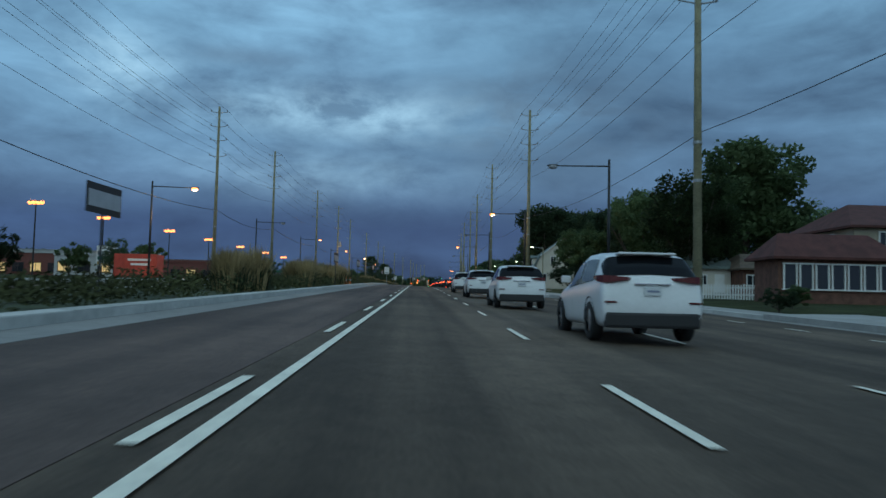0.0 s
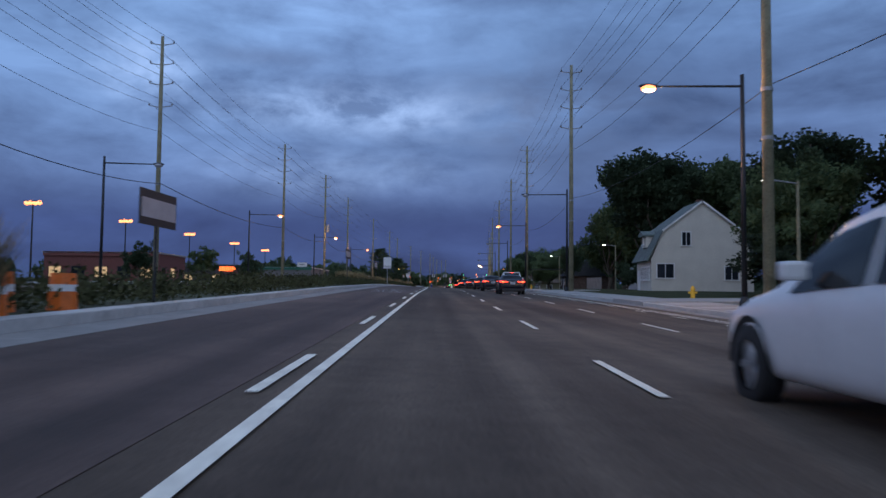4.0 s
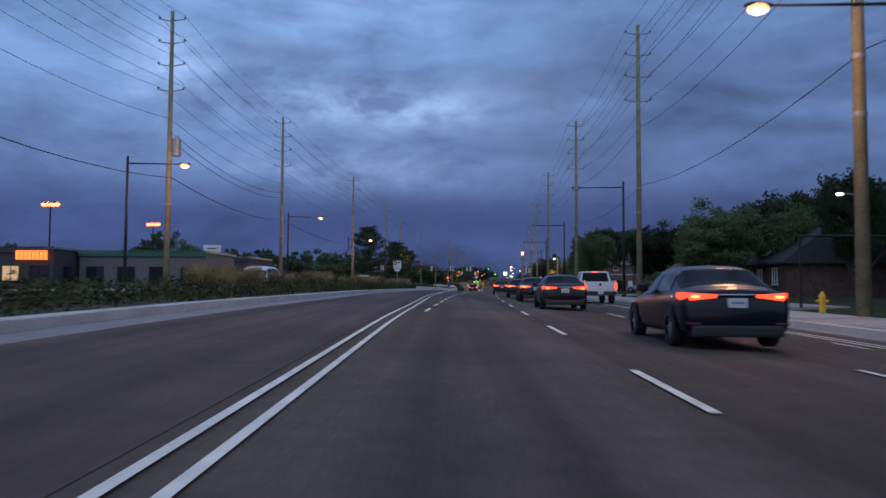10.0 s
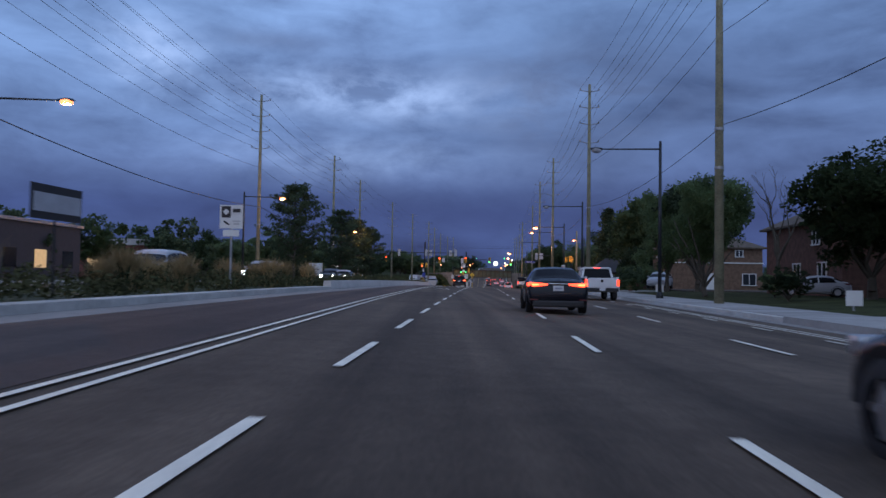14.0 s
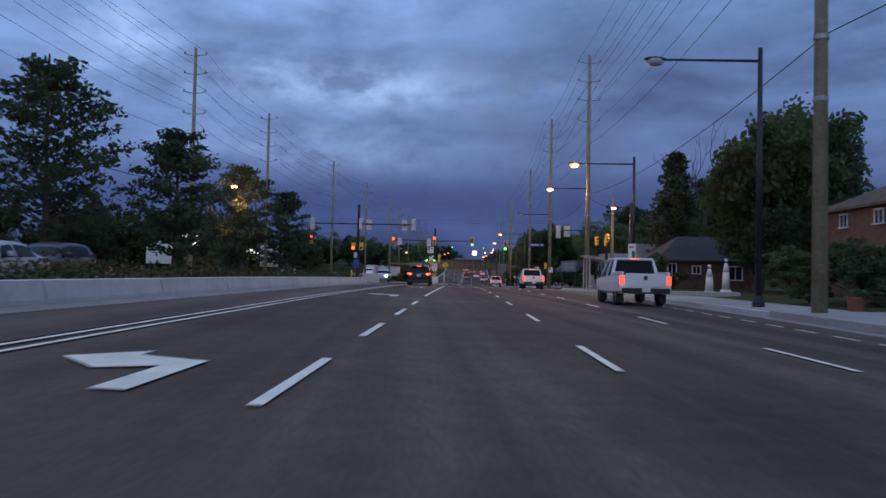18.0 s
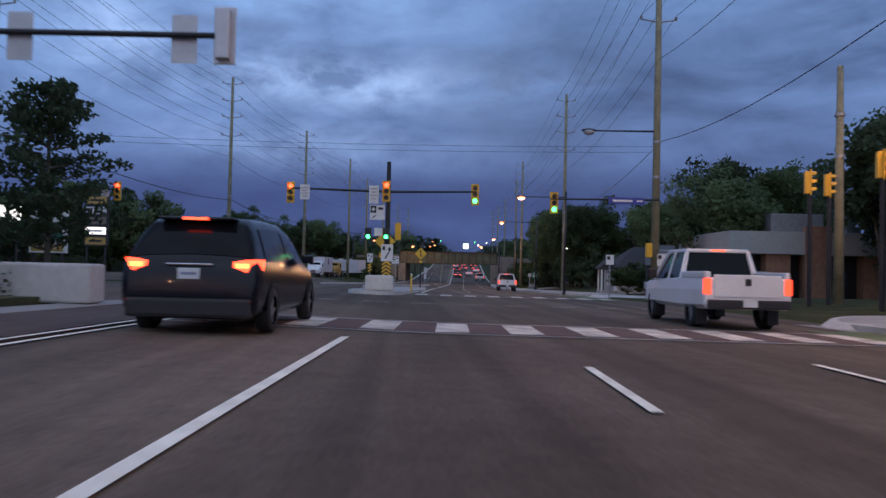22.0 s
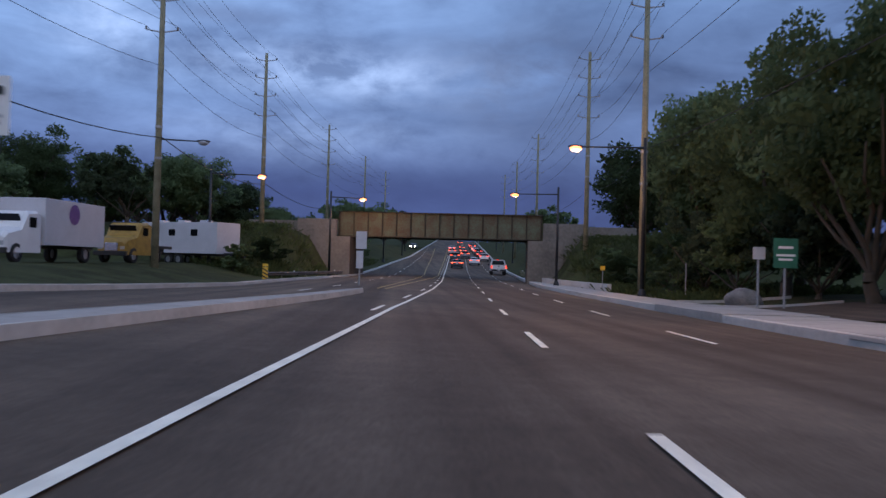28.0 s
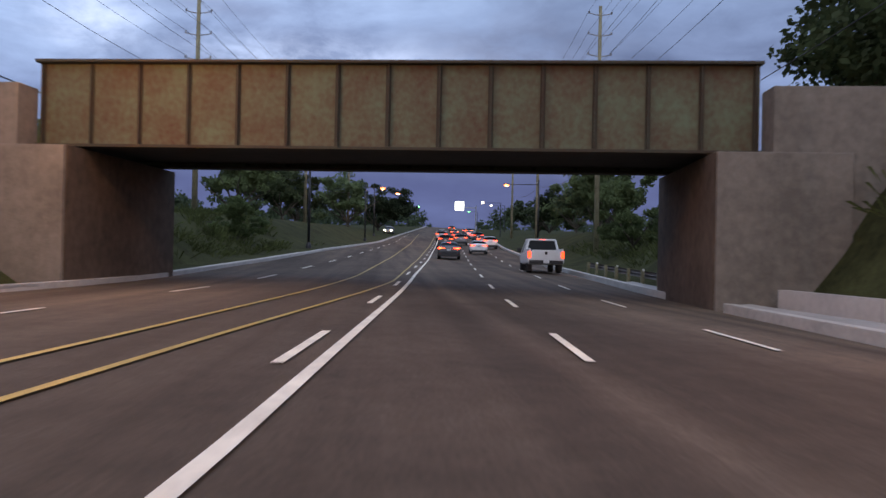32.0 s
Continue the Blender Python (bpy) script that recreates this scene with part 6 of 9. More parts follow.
# low retaining wall at the foot of the bank before the bridge
rw = thing("retaining_wall", "low pale concrete retaining wall below the grass bank", "low wall", kind="structure")
prev = None
for k, y in enumerate((461.0, 466.0, 471.0, 476.0, 481.0, 485.5)):
    if prev is not None:
        bm = nb()
        ring = []
        for yy in (prev + .02, y - .02):
            ll = kr(yy) + lerp([(461, 3.2), (476, 2.0), (485, 1.2)], yy)
            ring.append([bm.verts.new(R(yy, ll + dl, h)) for dl, h in ((0, -.3), (.02, .62), (.3, .62), (.3, -.3))])
        for i in range(4):
            bm.faces.new((ring[0][i], ring[0][(i + 1) % 4], ring[1][(i + 1) % 4], ring[1][i]))
        bm.faces.new(ring[0])
        bm.faces.new(ring[1][::-1])
        bmesh.ops.recalc_face_normals(bm, faces=bm.faces[:])
        part("wall_section", bm, WALL_C, rw)
    prev = y

# guard rails by the bridge
TRIM_IRON = material("drain_iron", (0.03, 0.028, 0.027), 0.7, metal=0.4, vary=0.3)
OLD_RAIL = material("weathered_rail_steel", (0.13, 0.125, 0.12), 0.6, metal=0.5, vary=0.3, scale=1.5, second=(0.07, 0.045, 0.03))
for ya, yb, l, low in ((466.6, 486.0, lambda y: kl2(y) - 0.55 - 1.6 * max(0.0, (482 - y) / 16.0), 0.1), (494.0, 514.0, lambda y: kr(y) + 1.2, 0.0)):
    root = thing("guard_rail", "weathered steel guard rail on short wooden posts", "guard rail", group="guard rails")
    bm = nb()
    rows = []
    for yy in np.linspace(ya, yb, 10):
        rows.append([bm.verts.new(R(yy, l(yy) + dl, h - low)) for dl, h in ((0, 0.38), (0.07, 0.44), (0.07, 0.48), (0.0, 0.53), (0.07, 0.58), (0.07, 0.62), (0, 0.68))])
    for r, q in zip(rows, rows[1:]):
        for i in range(6):
            bm.faces.new((r[i], r[i + 1], q[i + 1], q[i]))
    part("rail", bm, OLD_RAIL, root)
    for k, yy in enumerate(np.linspace(ya + 0.4, yb - 0.4, 8)):
        bm = nb()
        c = R(yy, l(yy) - 0.09, 0.22 - low)
        box(bm, c.x, c.y, c.z, 0.14, 0.14, 0.98)
        post = part("post", bm, WOOD_POLE, root)
        if k % 2 == 0:
            bm = nb()
            box(bm, c.x + 0.02, c.y - 0.08, c.z + 0.5, 0.1, 0.012, 0.1)
            part("reflector", bm, SIGN_WHITE, post, "small white reflector")
# drain inlet in the far kerb
dr = thing("kerb_drain", "dark iron drain inlet set in the kerb", "drain", Matrix.Translation(R(479.6, kl2(479.6) - 0.02, 0.06)))
boxpart("grate", (0.22, 0, -0.035), (0.5, 0.9, 0.03), TRIM_IRON, dr, "", 0.005)
# black blocks stand in for the dark inside the inlet holes
for k in (-1, 1):
    boxpart("opening", (-0.0, 0.24 * k, 0.02), (0.03, 0.38, 0.12), SIGN_BLACK, dr)


# ---------------------------------------------------------------- bus shelter
GLASS = bpy.data.materials.new("clear_pane")
GLASS.use_nodes = True
_g = GLASS.node_tree.nodes["Principled BSDF"]
_g.inputs["Base Color"].default_value = (0.75, 0.82, 0.85, 1)
_g.inputs["Transmission Weight"].default_value = 1.0
_g.inputs["Roughness"].default_value = 0.03
_g.inputs["IOR"].default_value = 1.05
sh = thing("bus_shelter", "grey framed bus shelter with clear glass walls", "bus shelter", Matrix.Translation(R(329.8, 10.75, 0.14)) @ Matrix.Rotation(radians(head(330)), 4, "Z"))
ALU = material("shelter_aluminium", (0.45, 0.46, 0.47), 0.4, metal=0.6, vary=0.08)
for x, zt in ((-0.6, 2.66), (0.6, 2.38)):
    for yy in (-1.52, 0.0, 1.52):
        boxpart("post", (x, yy, zt / 2), (0.09, 0.09, zt), ALU, sh)
    boxpart("rail", (x, 0, zt), (0.1, 3.1, 0.1), ALU, sh)
bm = nb()
arc = [(-0.85 + 0.17 * k, 2.56 - 0.24 * (-0.85 + 0.17 * k) + 0.05 * math.cos((-0.85 + 0.17 * k) * 1.8)) for k in range(11)]
loft(bm, [[Vector((x, yy, z + 0.03)) for x, z in arc] + [Vector((x, yy, z - 0.03)) for x, z in reversed(arc)] for yy in (-1.75, 1.75)])
part("roof", bm, ALU, sh, "sloping grey roof panel")
for yy in (-0.76, 0.76):
    p = boxpart("glass_wall", (0.6, yy, 1.3), (0.02, 1.4, 1.9), GLASS, sh)
    p.visible_shadow = False
for yy in (-1.52, 1.52):
    p = boxpart("glass_wall", (0, yy, 1.3), (1.08, 0.02, 1.9), GLASS, sh)
    p.visible_shadow = False
boxpart("bench", (0.35, 0.2, 0.45), (0.36, 1.6, 0.06), ALU, sh)
for yy in (-0.4, 0.8):
    boxpart("bench_leg", (0.35, yy, 0.22), (0.3, 0.06, 0.42), ALU, sh)
bn = thing("recycling_bin", "blue and white recycling bin beside the shelter", "bin", Matrix.Translation(R(326.6, 11.5, 0.16)))
boxpart("body", (0, 0, 0.5), (0.75, 0.85, 1.0), SIGN_BACK, bn, "", 0.03)
boxpart("front_panel", (-0.3, -0.44, 0.5), (0.6, 0.03, 0.8), SIGN_BLUE, bn)
bm = nb()
box(bm, 0, 0, 1.02, 0.8, 0.9, 0.05, bevel=0.015)
part("lid", bm, SIGN_BACK, bn)
for y, l, h in ((362.0, 15.8, 1.7), (362.6, 16.75, 1.15)):
    cb = thing("utility_cabinet", "grey steel roadside utility cabinet", "utility cabinet", Matrix.Translation(R(y, l, 0.05)), "utility cabinets")
    boxpart("body", (0, 0, h / 2), (0.85, 0.6, h), GALV, cb, "", 0.02)
    boxpart("door", (0, -0.31, h / 2), (0.7, 0.02, h * 0.85), SIGN_BACK, cb)
    boxpart("handle", (0.25, -0.33, h / 2), (0.03, 0.03, 0.15), SIGN_BLACK, cb)
# two pale statues on plinths in a front garden
for y, l, h in ((313.6, 15.0, 1.9), (316.5, 17.0, 2.3)):
    bm = nb()
    cone(bm, (0, 0, 0), (0, 0, 0.25), 0.38, 0.34, 10)
    cone(bm, (0, 0, 0.25), (0, 0, h * 0.6), 0.26, 0.20, 10)
    cone(bm, (0, 0, h * 0.6), (0, 0, h * 0.85), 0.22, 0.09, 10)
    bmesh.ops.create_uvsphere(bm, u_segments=10, v_segments=8, radius=0.11, matrix=Matrix.Translation((0, 0, h * 0.93)))
    ob = part("garden_statue", bm, material("pale_statue_stone", (0.6, 0.58, 0.54), 0.8, vary=0.1), smooth=True)
    ob.matrix_basis = Matrix.Translation(W(y, l, ground_h(y, l)))
    tagged(ob, "pale stone garden statue on a low plinth", "statue")
bm = nb()
box(bm, 0, 0, 0.15, 4.2, 1.2, 0.3, bevel=0.03)
ob = part("planter_wall", bm, PAVING)
ob.matrix_basis = Matrix.Translation(W(311.8, 13.9, ground_h(311.8, 13.9)))
tagged(ob, "low pale stone planter wall in a front garden", "planter")
# boulder by the drive
bm = nb()
bmesh.ops.create_icosphere(bm, subdivisions=3, radius=0.75)
for v in bm.verts:
    v.co *= 1 + 0.18 * noise.noise(v.co * 1.6)
    v.co.z *= 0.68
ob = part("boulder", bm, material("granite_boulder", (0.22, 0.21, 0.20), 0.9, vary=0.3, scale=2, bump=0.4, bscale=8), smooth=True)
ob.matrix_basis = Matrix.Translation(W(440.5, 11.9, ground_h(440.5, 11.9) + 0.3))
tagged(ob, "rounded grey granite boulder on the verge", "boulder")
# hydrants
for y, l in ((104.0, 13.6), (183.0, 13.8)):
    hy = thing("fire_hydrant", "yellow fire hydrant standing on the grass", "hydrant", Matrix.Translation(W(y, l, ground_h(y, l))), "fire hydrants")
    rodpart("barrel", (0, 0, 0), (0, 0, 0.6), 0.13, 0.12, SIGN_YELLOW, hy)
    rodpart("bonnet", (0, 0, 0.6), (0, 0, 0.82), 0.15, 0.05, SIGN_YELLOW, hy)
    rodpart("outlet", (-0.24, 0, 0.45), (0.24, 0, 0.45), 0.06, 0.06, SIGN_YELLOW, hy)

# tall car park lights on the left
FLOOD = material("flood_lens_lit", (1, .8, .6), 0.4, emit=(1.0, 0.25, 0.07), strength=3.0)
for i, (y, l) in enumerate(((103, -49.5), (127, -50.4), (156.4, -49.2), (182.7, -48.6), (211.6, -48.5), (240, -48.5), (268, -49))):
    root = thing("car_park_light", "tall car park light with a bright orange cluster", "area light", Matrix.Translation(W(y, l, ground_h(y, l))), "car park lights")
    rodpart("column", (0, 0, 0), (0, 0, 9.3), 0.12, 0.08, DARK_POLE, root)
    rodpart("crossbar", (-0.75, 0, 9.3), (0.75, 0, 9.3), 0.05, 0.05, DARK_POLE, root)
    for k, x in enumerate((-0.75, -0.25, 0.25, 0.75)):
        hd = boxpart("floodlight", (x, 0.0, 9.47), (0.44, 0.5, 0.16), DARK_POLE, root, "", 0.03)
        bm = nb()
        bmesh.ops.create_uvsphere(bm, u_segments=10, v_segments=6, radius=1.0, matrix=Matrix.Translation((x, 0, 9.30 + 0.03 * (k % 2))) @ Matrix.Diagonal((0.31, 0.32, 0.29, 1)))
        part("lens", bm, FLOOD, hd, "glowing orange lens")
# a red steel container in the car park
ct = thing("container", "red steel container behind the planted median", "container", Matrix.Translation(W(81.0, -28.5, ground_h(81, -28.5))))
CRED = material("container_red_paint", (0.42, 0.06, 0.04), 0.6, vary=0.2, scale=1.0, bump=0.2, bscale=8)
boxpart("body", (0, 0, 1.25), (4.2, 2.3, 2.3), CRED, ct, "", .03)
for k in range(13):
    boxpart("rib", (-1.95 + .325 * k, -1.17, 1.25), (.12, .05, 2.1), CRED, ct)
bars(ct, 0.4, 1.6, 2.4, 0.9, 2, SIGN_WHITE, -1.2)

# ---------------------------------------------------------------- vehicles
TYRE = material("tyre_rubber", (0.018, 0.018, 0.019), 0.85, vary=0.1)
RIM = material("alloy_rim", (0.45, 0.46, 0.48), 0.35, metal=0.8, vary=0.1)
TRIM = material("black_plastic_trim", (0.02, 0.02, 0.022), 0.6, vary=0.1)
DARK_GLASS = material("tinted_car_glass", (0.007, 0.008, 0.010), 0.1, vary=0.05, spec=0.14)
TAIL = material("tail_lamp_lit", (0.7, 0.05, 0.03), 0.3, emit=(1.0, 0.055, 0.022), strength=2.6)
TAIL_OFF = material("tail_lamp_unlit", (0.11, 0.018, 0.02), 0.25, vary=0.1)
BRAKE = material("brake_lamp_lit", (0.8, 0.05, 0.03), 0.3, emit=(1.0, 0.055, 0.022), strength=5.0)
BULB = material("lamp_bulb_lit", (0.9, 0.3, 0.1), 0.3, emit=(1.0, 0.22, 0.06), strength=4.0)
HEADLAMP = material("headlamp_lit", (0.95, 0.95, 0.9), 0.3, emit=(0.92, 0.95, 1.0), strength=18.0)
HEADLAMP_W = material("headlamp_warm_lit", (0.95, 0.9, 0.7), 0.3, emit=(1.0, 0.86, 0.55), strength=16.0)
PLATE = material("number_plate_white", (0.62, 0.64, 0.66), 0.5, vary=0.05)
CHROME = material("chrome_trim", (0.6, 0.6, 0.62), 0.15, metal=1.0, vary=0.05)


def paint_mat(name, col, rough=0.3):
    return material(name, col, rough, vary=0.05, scale=1.5, coat=0.3)


PAINTS = {"white": paint_mat("car_paint_white", (0.72, 0.73, 0.74)), "black": material("car_paint_black", (0.005, 0.006, 0.011), 0.25, vary=0.05, scale=1.5, spec=0.28, coat=0.1), "dark": paint_mat("car_paint_dark_grey", (0.03, 0.033, 0.04)),
          "silver": paint_mat("car_paint_silver", (0.36, 0.37, 0.39)), "red": paint_mat("car_paint_maroon", (0.16, 0.02, 0.02)), "grey": paint_mat("car_paint_grey", (0.14, 0.145, 0.155)), "tan": paint_mat("car_paint_bronze", (0.16, 0.10, 0.06))}

# stations: share of length from the tail (0) to the nose (1), belt height, share of the width, underside, top, half width of the top
SHAPES = {
    "sedan": dict(L=4.45, W=1.80, H=1.42, wr=.325, lamp=.86, plate=.76, refl=.42, win=(.125, .235, .60, .715), side=(.20, .43, .45, .63),
                  st=[(0, .60, .86, .30, .66, .62), (.006, .72, .92, .26, .78, .66), (.016, .88, .95, .24, .95, .70), (.04, .93, .975, .22, 1.0, .72), (.10, .95, .99, .2, 1.03, .73), (.14, .95, 1, .2, 1.10, .72), (.24, .96, 1, .2, 1.35, .64), (.32, .95, 1, .2, 1.41, .62),
                      (.44, .93, 1, .2, 1.42, .62), (.56, .91, 1, .2, 1.36, .63), (.72, .88, .99, .2, .98, .72), (.80, .86, .98, .2, .90, .72), (.92, .74, .94, .22, .80, .70), (.985, .60, .84, .26, .66, .60), (1, .48, .74, .32, .54, .55)]),
    "suv": dict(L=4.85, W=1.90, H=1.69, wr=.37, lamp=1.13, plate=.92, refl=.72, win=(.034, .112, .62, .745), side=(.15, .40, .42, .66),
                st=[(0, .62, .88, .40, .68, .66), (.005, .80, .93, .34, .86, .72), (.014, 1.02, .955, .30, 1.08, .76), (.03, 1.10, .975, .27, 1.19, .80), (.07, 1.14, .99, .25, 1.40, .775), (.115, 1.14, 1, .25, 1.585, .73), (.16, 1.13, 1, .25, 1.64, .71), (.28, 1.10, 1, .25, 1.69, .70),
                    (.44, 1.07, 1, .25, 1.69, .70), (.56, 1.05, 1, .25, 1.60, .69), (.75, 1.02, .99, .25, 1.14, .76), (.84, .98, .98, .25, 1.04, .76), (.94, .86, .95, .27, .93, .74), (.985, .70, .86, .32, .78, .66), (1, .58, .76, .38, .65, .6)]),
    "van": dict(L=5.1, W=1.98, H=1.75, wr=.34, lamp=1.0, plate=.88, refl=.5, win=(.022, .082, .70, .815), side=(.12, .42, .44, .72),
                st=[(0, .62, .90, .36, .68, .70), (.005, .84, .95, .30, .90, .76), (.012, 1.0, .97, .26, 1.06, .80), (.022, 1.08, .985, .24, 1.15, .80), (.05, 1.10, 1, .23, 1.42, .74), (.085, 1.10, 1, .22, 1.64, .68), (.13, 1.09, 1, .22, 1.72, .67), (.3, 1.06, 1, .22, 1.75, .67),
                    (.5, 1.03, 1, .22, 1.74, .67), (.64, 1.01, 1, .22, 1.64, .67), (.82, .98, .99, .22, 1.10, .78), (.88, .93, .98, .22, 1.0, .78), (.95, .80, .94, .25, .87, .74), (.99, .66, .85, .3, .72, .66), (1, .56, .76, .36, .62, .6)]),
}


def car_ring(S, t):
    """Half the cross-section of a car body at a share of its length: points from the underside up to the middle of the top."""
    b, wf, zb, top, rw = (float(np.interp(t, [q[0] for q in S["st"]], [q[k] for q in S["st"]])) for k in range(1, 6))
    w = S["W"] / 2 * wf
    b = min(b, top - .04)
    pts = [(0, zb), (.74 * w, zb), (.95 * w, zb + .05), (w, zb + .38 * (b - zb)), (w, zb + .76 * (b - zb)), (.955 * w, b), (rw * S["W"] / 1.9 + .03, top - .05), (rw * S["W"] / 1.9 * .82, top - .012), (0, top + .012)]
    for _ in range(2):
        cut = [pts[0]]
        for p, q in zip(pts, pts[1:]):
            cut += [(p[0] * .75 + q[0] * .25, p[1] * .75 + q[1] * .25), (p[0] * .25 + q[0] * .75, p[1] * .25 + q[1] * .75)]
        pts = cut + [pts[-1]]
    return pts


def wheel(root, x, y, r, w=0.22):
    s = 1 if x > 0 else -1
    bm = nb()
    n = 20
    prof = [(-w / 2, r * 0.62), (-w / 2, r * 0.93), (-w * 0.38, r), (w * 0.38, r), (w / 2, r * 0.93), (w / 2, r * 0.62)]
    rings = []
    for k in range(n):
        a = 2 * math.pi * k / n
        rings.append([bm.verts.new((x + px, y + math.cos(a) * pr, r + math.sin(a) * pr)) for px, pr in prof])
    for k in range(n):
        p, q = rings[k], rings[(k + 1) % n]
        for i in range(len(prof) - 1):
            bm.faces.new((p[i], p[i + 1], q[i + 1], q[i]))
    bmesh.ops.recalc_face_normals(bm, faces=bm.faces[:])
    wh = part("tyre", bm, TYRE, root, smooth=True)
    bm = nb()
    cone(bm, (x - s * w * 0.2, y, r), (x + s * w * 0.30, y, r), r * 0.62, r * 0.62, 18)
    for k in range(5):
        a = k * 1.2566
        box(bm, x + s * w * 0.33, y + math.cos(a) * r * 0.3, r + math.sin(a) * r * 0.3, 0.03, r * 0.16, r * 0.58, rot=Matrix.Rotation(a - math.pi / 2, 4, "X"))
    part("rim", bm, RIM, wh)


def car(kind, color, y, l, label, flip=False, tail=TAIL, head_lit=None, group="cars", brake=False, base=None, turn=0.0):
    S = SHAPES[kind]
    L, Wd, H = S["L"], S["W"], S["H"]
    m = (on(y, l, 0.0, turn) if base is None else at(y, l, base, turn)) @ (Matrix.Rotation(math.pi, 4, "Z") if flip else Matrix.Identity(4))
    root = thing("car", label, "car", m, group)
    P = PAINTS[color]
    ts = sorted(set([q[0] for q in S["st"]] + [k / 36 for k in range(37)]))
    bm = nb()
    loft(bm, [[Vector((x, -L / 2 + L * t, z)) for x, z in car_ring(S, t)] + [Vector((-x, -L / 2 + L * t, z)) for x, z in car_ring(S, t)[-2:0:-1]] for t in ts])
    part("body", bm, P, root, smooth=True)
    n_ring = len(car_ring(S, 0.3))

    def pane(name, t0, t1, i0, i1, side, lean0=0.0, lean1=0.0):
        """Glass laid on the body between two stations and two places on the ring; side 0 spans the whole width."""
        pb = nb()
        grid_ = []
        for k in range(7):
            row = []
            idx = range(i0, i1 + 1)
            for i in idx:
                f = (i - i0) / max(1, i1 - i0)
                t = (t0 + lean0 * f) + ((t1 - lean1 * f) - (t0 + lean0 * f)) * k / 6
                x, z = car_ring(S, t)[i]
                row.append((x, -L / 2 + L * t, z))
            if side == 0:
                row = row + [(-x, yy, z) for x, yy, z in row[-2::-1]]
            else:
                row = [(side * x, yy, z) for x, yy, z in row]
            grid_.append(row)
        mid = Vector((0, 0, .75))
        vs = []
        for row in grid_:
            vr = []
            for p in row:
                v = Vector(p)
                o = Vector((v.x, v.y - mid.y if side == 0 else 0, (v.z - .95) * (.9 if side == 0 else .5))).normalized()
                vr.append(pb.verts.new(v + o * .014))
            vs.append(vr)
        for r, q in zip(vs, vs[1:]):
            for j in range(len(r) - 1):
                pb.faces.new((r[j], r[j + 1], q[j + 1], q[j]))
        bmesh.ops.recalc_face_normals(pb, faces=pb.faces[:])
        return part(name, pb, DARK_GLASS, root, smooth=True)

    lo, hi = 21, 25
    w0, w1, w2, w3 = S["win"]
    pane("rear_window", w0, w1, 24, n_ring - 1, 0)
    pane("windscreen", w2, w3, 24, n_ring - 1, 0)
    s0, s1, s2, s3 = S["side"]
    for sd in (-1, 1):
        pane("rear_side_window", s0, s1, lo, hi, sd, .03 if kind != "sedan" else .05, 0.0)
        pane("front_side_window", s2, s3, lo, hi, sd, 0.0, .06)
    yr0 = -L / 2 + L * w1
    yb1 = -L / 2 + L * s3
    b, zr = S["st"][6][1], H
    wr = Wd / 2 * .62
    if kind != "sedan":
        bm = nb()
        box(bm, 0, yr0 - .02, S["st"][5][4] + .035, wr * 1.8, .30, .045, bevel=.02)
        part("spoiler", bm, P, root)
    for s in (-1, 1):
        bm = nb()
        box(bm, s * (Wd / 2 + .09), yb1 - .35, b + .06, .2, .14, .15, bevel=.03)
        part("mirror", bm, P, root)
        for k, yw in enumerate((-L / 2 + L * .19, L / 2 - L * .18)):
            wheel(root, s * (Wd / 2 - .095), yw, S["wr"])
            bm = nb()
            n = 10
            vs = []
            for j in range(n + 1):
                a = math.pi * j / n
                rr = S["wr"] + .055
                vs.append((bm.verts.new((s * (Wd / 2 - .03), yw + math.cos(a) * (rr - .06), S["wr"] + math.sin(a) * (rr - .06))), bm.verts.new((s * (Wd / 2 + .010), yw + math.cos(a) * (rr + .03), S["wr"] + math.sin(a) * (rr + .03)))))
            for p, q in zip(vs, vs[1:]):
                bm.faces.new((p[0], q[0], q[1], p[1]))
            part("wheel_arch", bm, TRIM, root)
        zt = S["lamp"]
        bm = nb()
        x1, hz = Wd / 2, {"sedan": .060, "suv": .060, "van": .085}[kind]
        inner = x1 - (.56 if kind == "sedan" else .50 if kind == "suv" else .36)
        prof = [(inner, -L / 2 + .025, zt + hz * .2, hz * .45), (x1 * .80, -L / 2 + .02, zt, hz), (x1 * .93, -L / 2 + .09, zt, hz * 1.15), (x1 * 1.0, -L / 2 + .30, zt + hz * .25, hz * .9), (x1 * .985, -L / 2 + (.42 if kind != "suv" else .62), zt + hz * .7, hz * .3)]
        rows = []
        for px_, py_, pz_, ph_ in prof:
            rows.append([bm.verts.new((s * px_, py_, pz_ - ph_)), bm.verts.new((s * px_, py_, pz_ + ph_)), bm.verts.new((s * (px_ - .12), py_ + .14, pz_ + ph_ * .9)), bm.verts.new((s * (px_ - .12), py_ + .14, pz_ - ph_ * .9))])
        for r, q in zip(rows, rows[1:]):
            for n_ in range(4):
                bm.faces.new((r[n_], r[(n_ + 1) % 4], q[(n_ + 1) % 4], q[n_]))
        bm.faces.new(rows[0])
        bm.faces.new(rows[-1][::-1])
        bmesh.ops.recalc_face_normals(bm, faces=bm.faces[:])
        tl_ = part("tail_lamp", bm, tail, root, "red tail lamp")
        if tail != TAIL_OFF:
            bm = nb()
            box(bm, s * x1 * .76, -L / 2 + .012, zt, .20 if tail == BRAKE else .14, .02, hz * .8, bevel=.008)
            part("bulb", bm, BULB, tl_)
        bm = nb()
        box(bm, s * (Wd / 2 * .80), -L / 2 + .02, S["refl"], .22, .08, .035, bevel=.01)
        part("reflector", bm, TAIL_OFF, root)
        bm = nb()
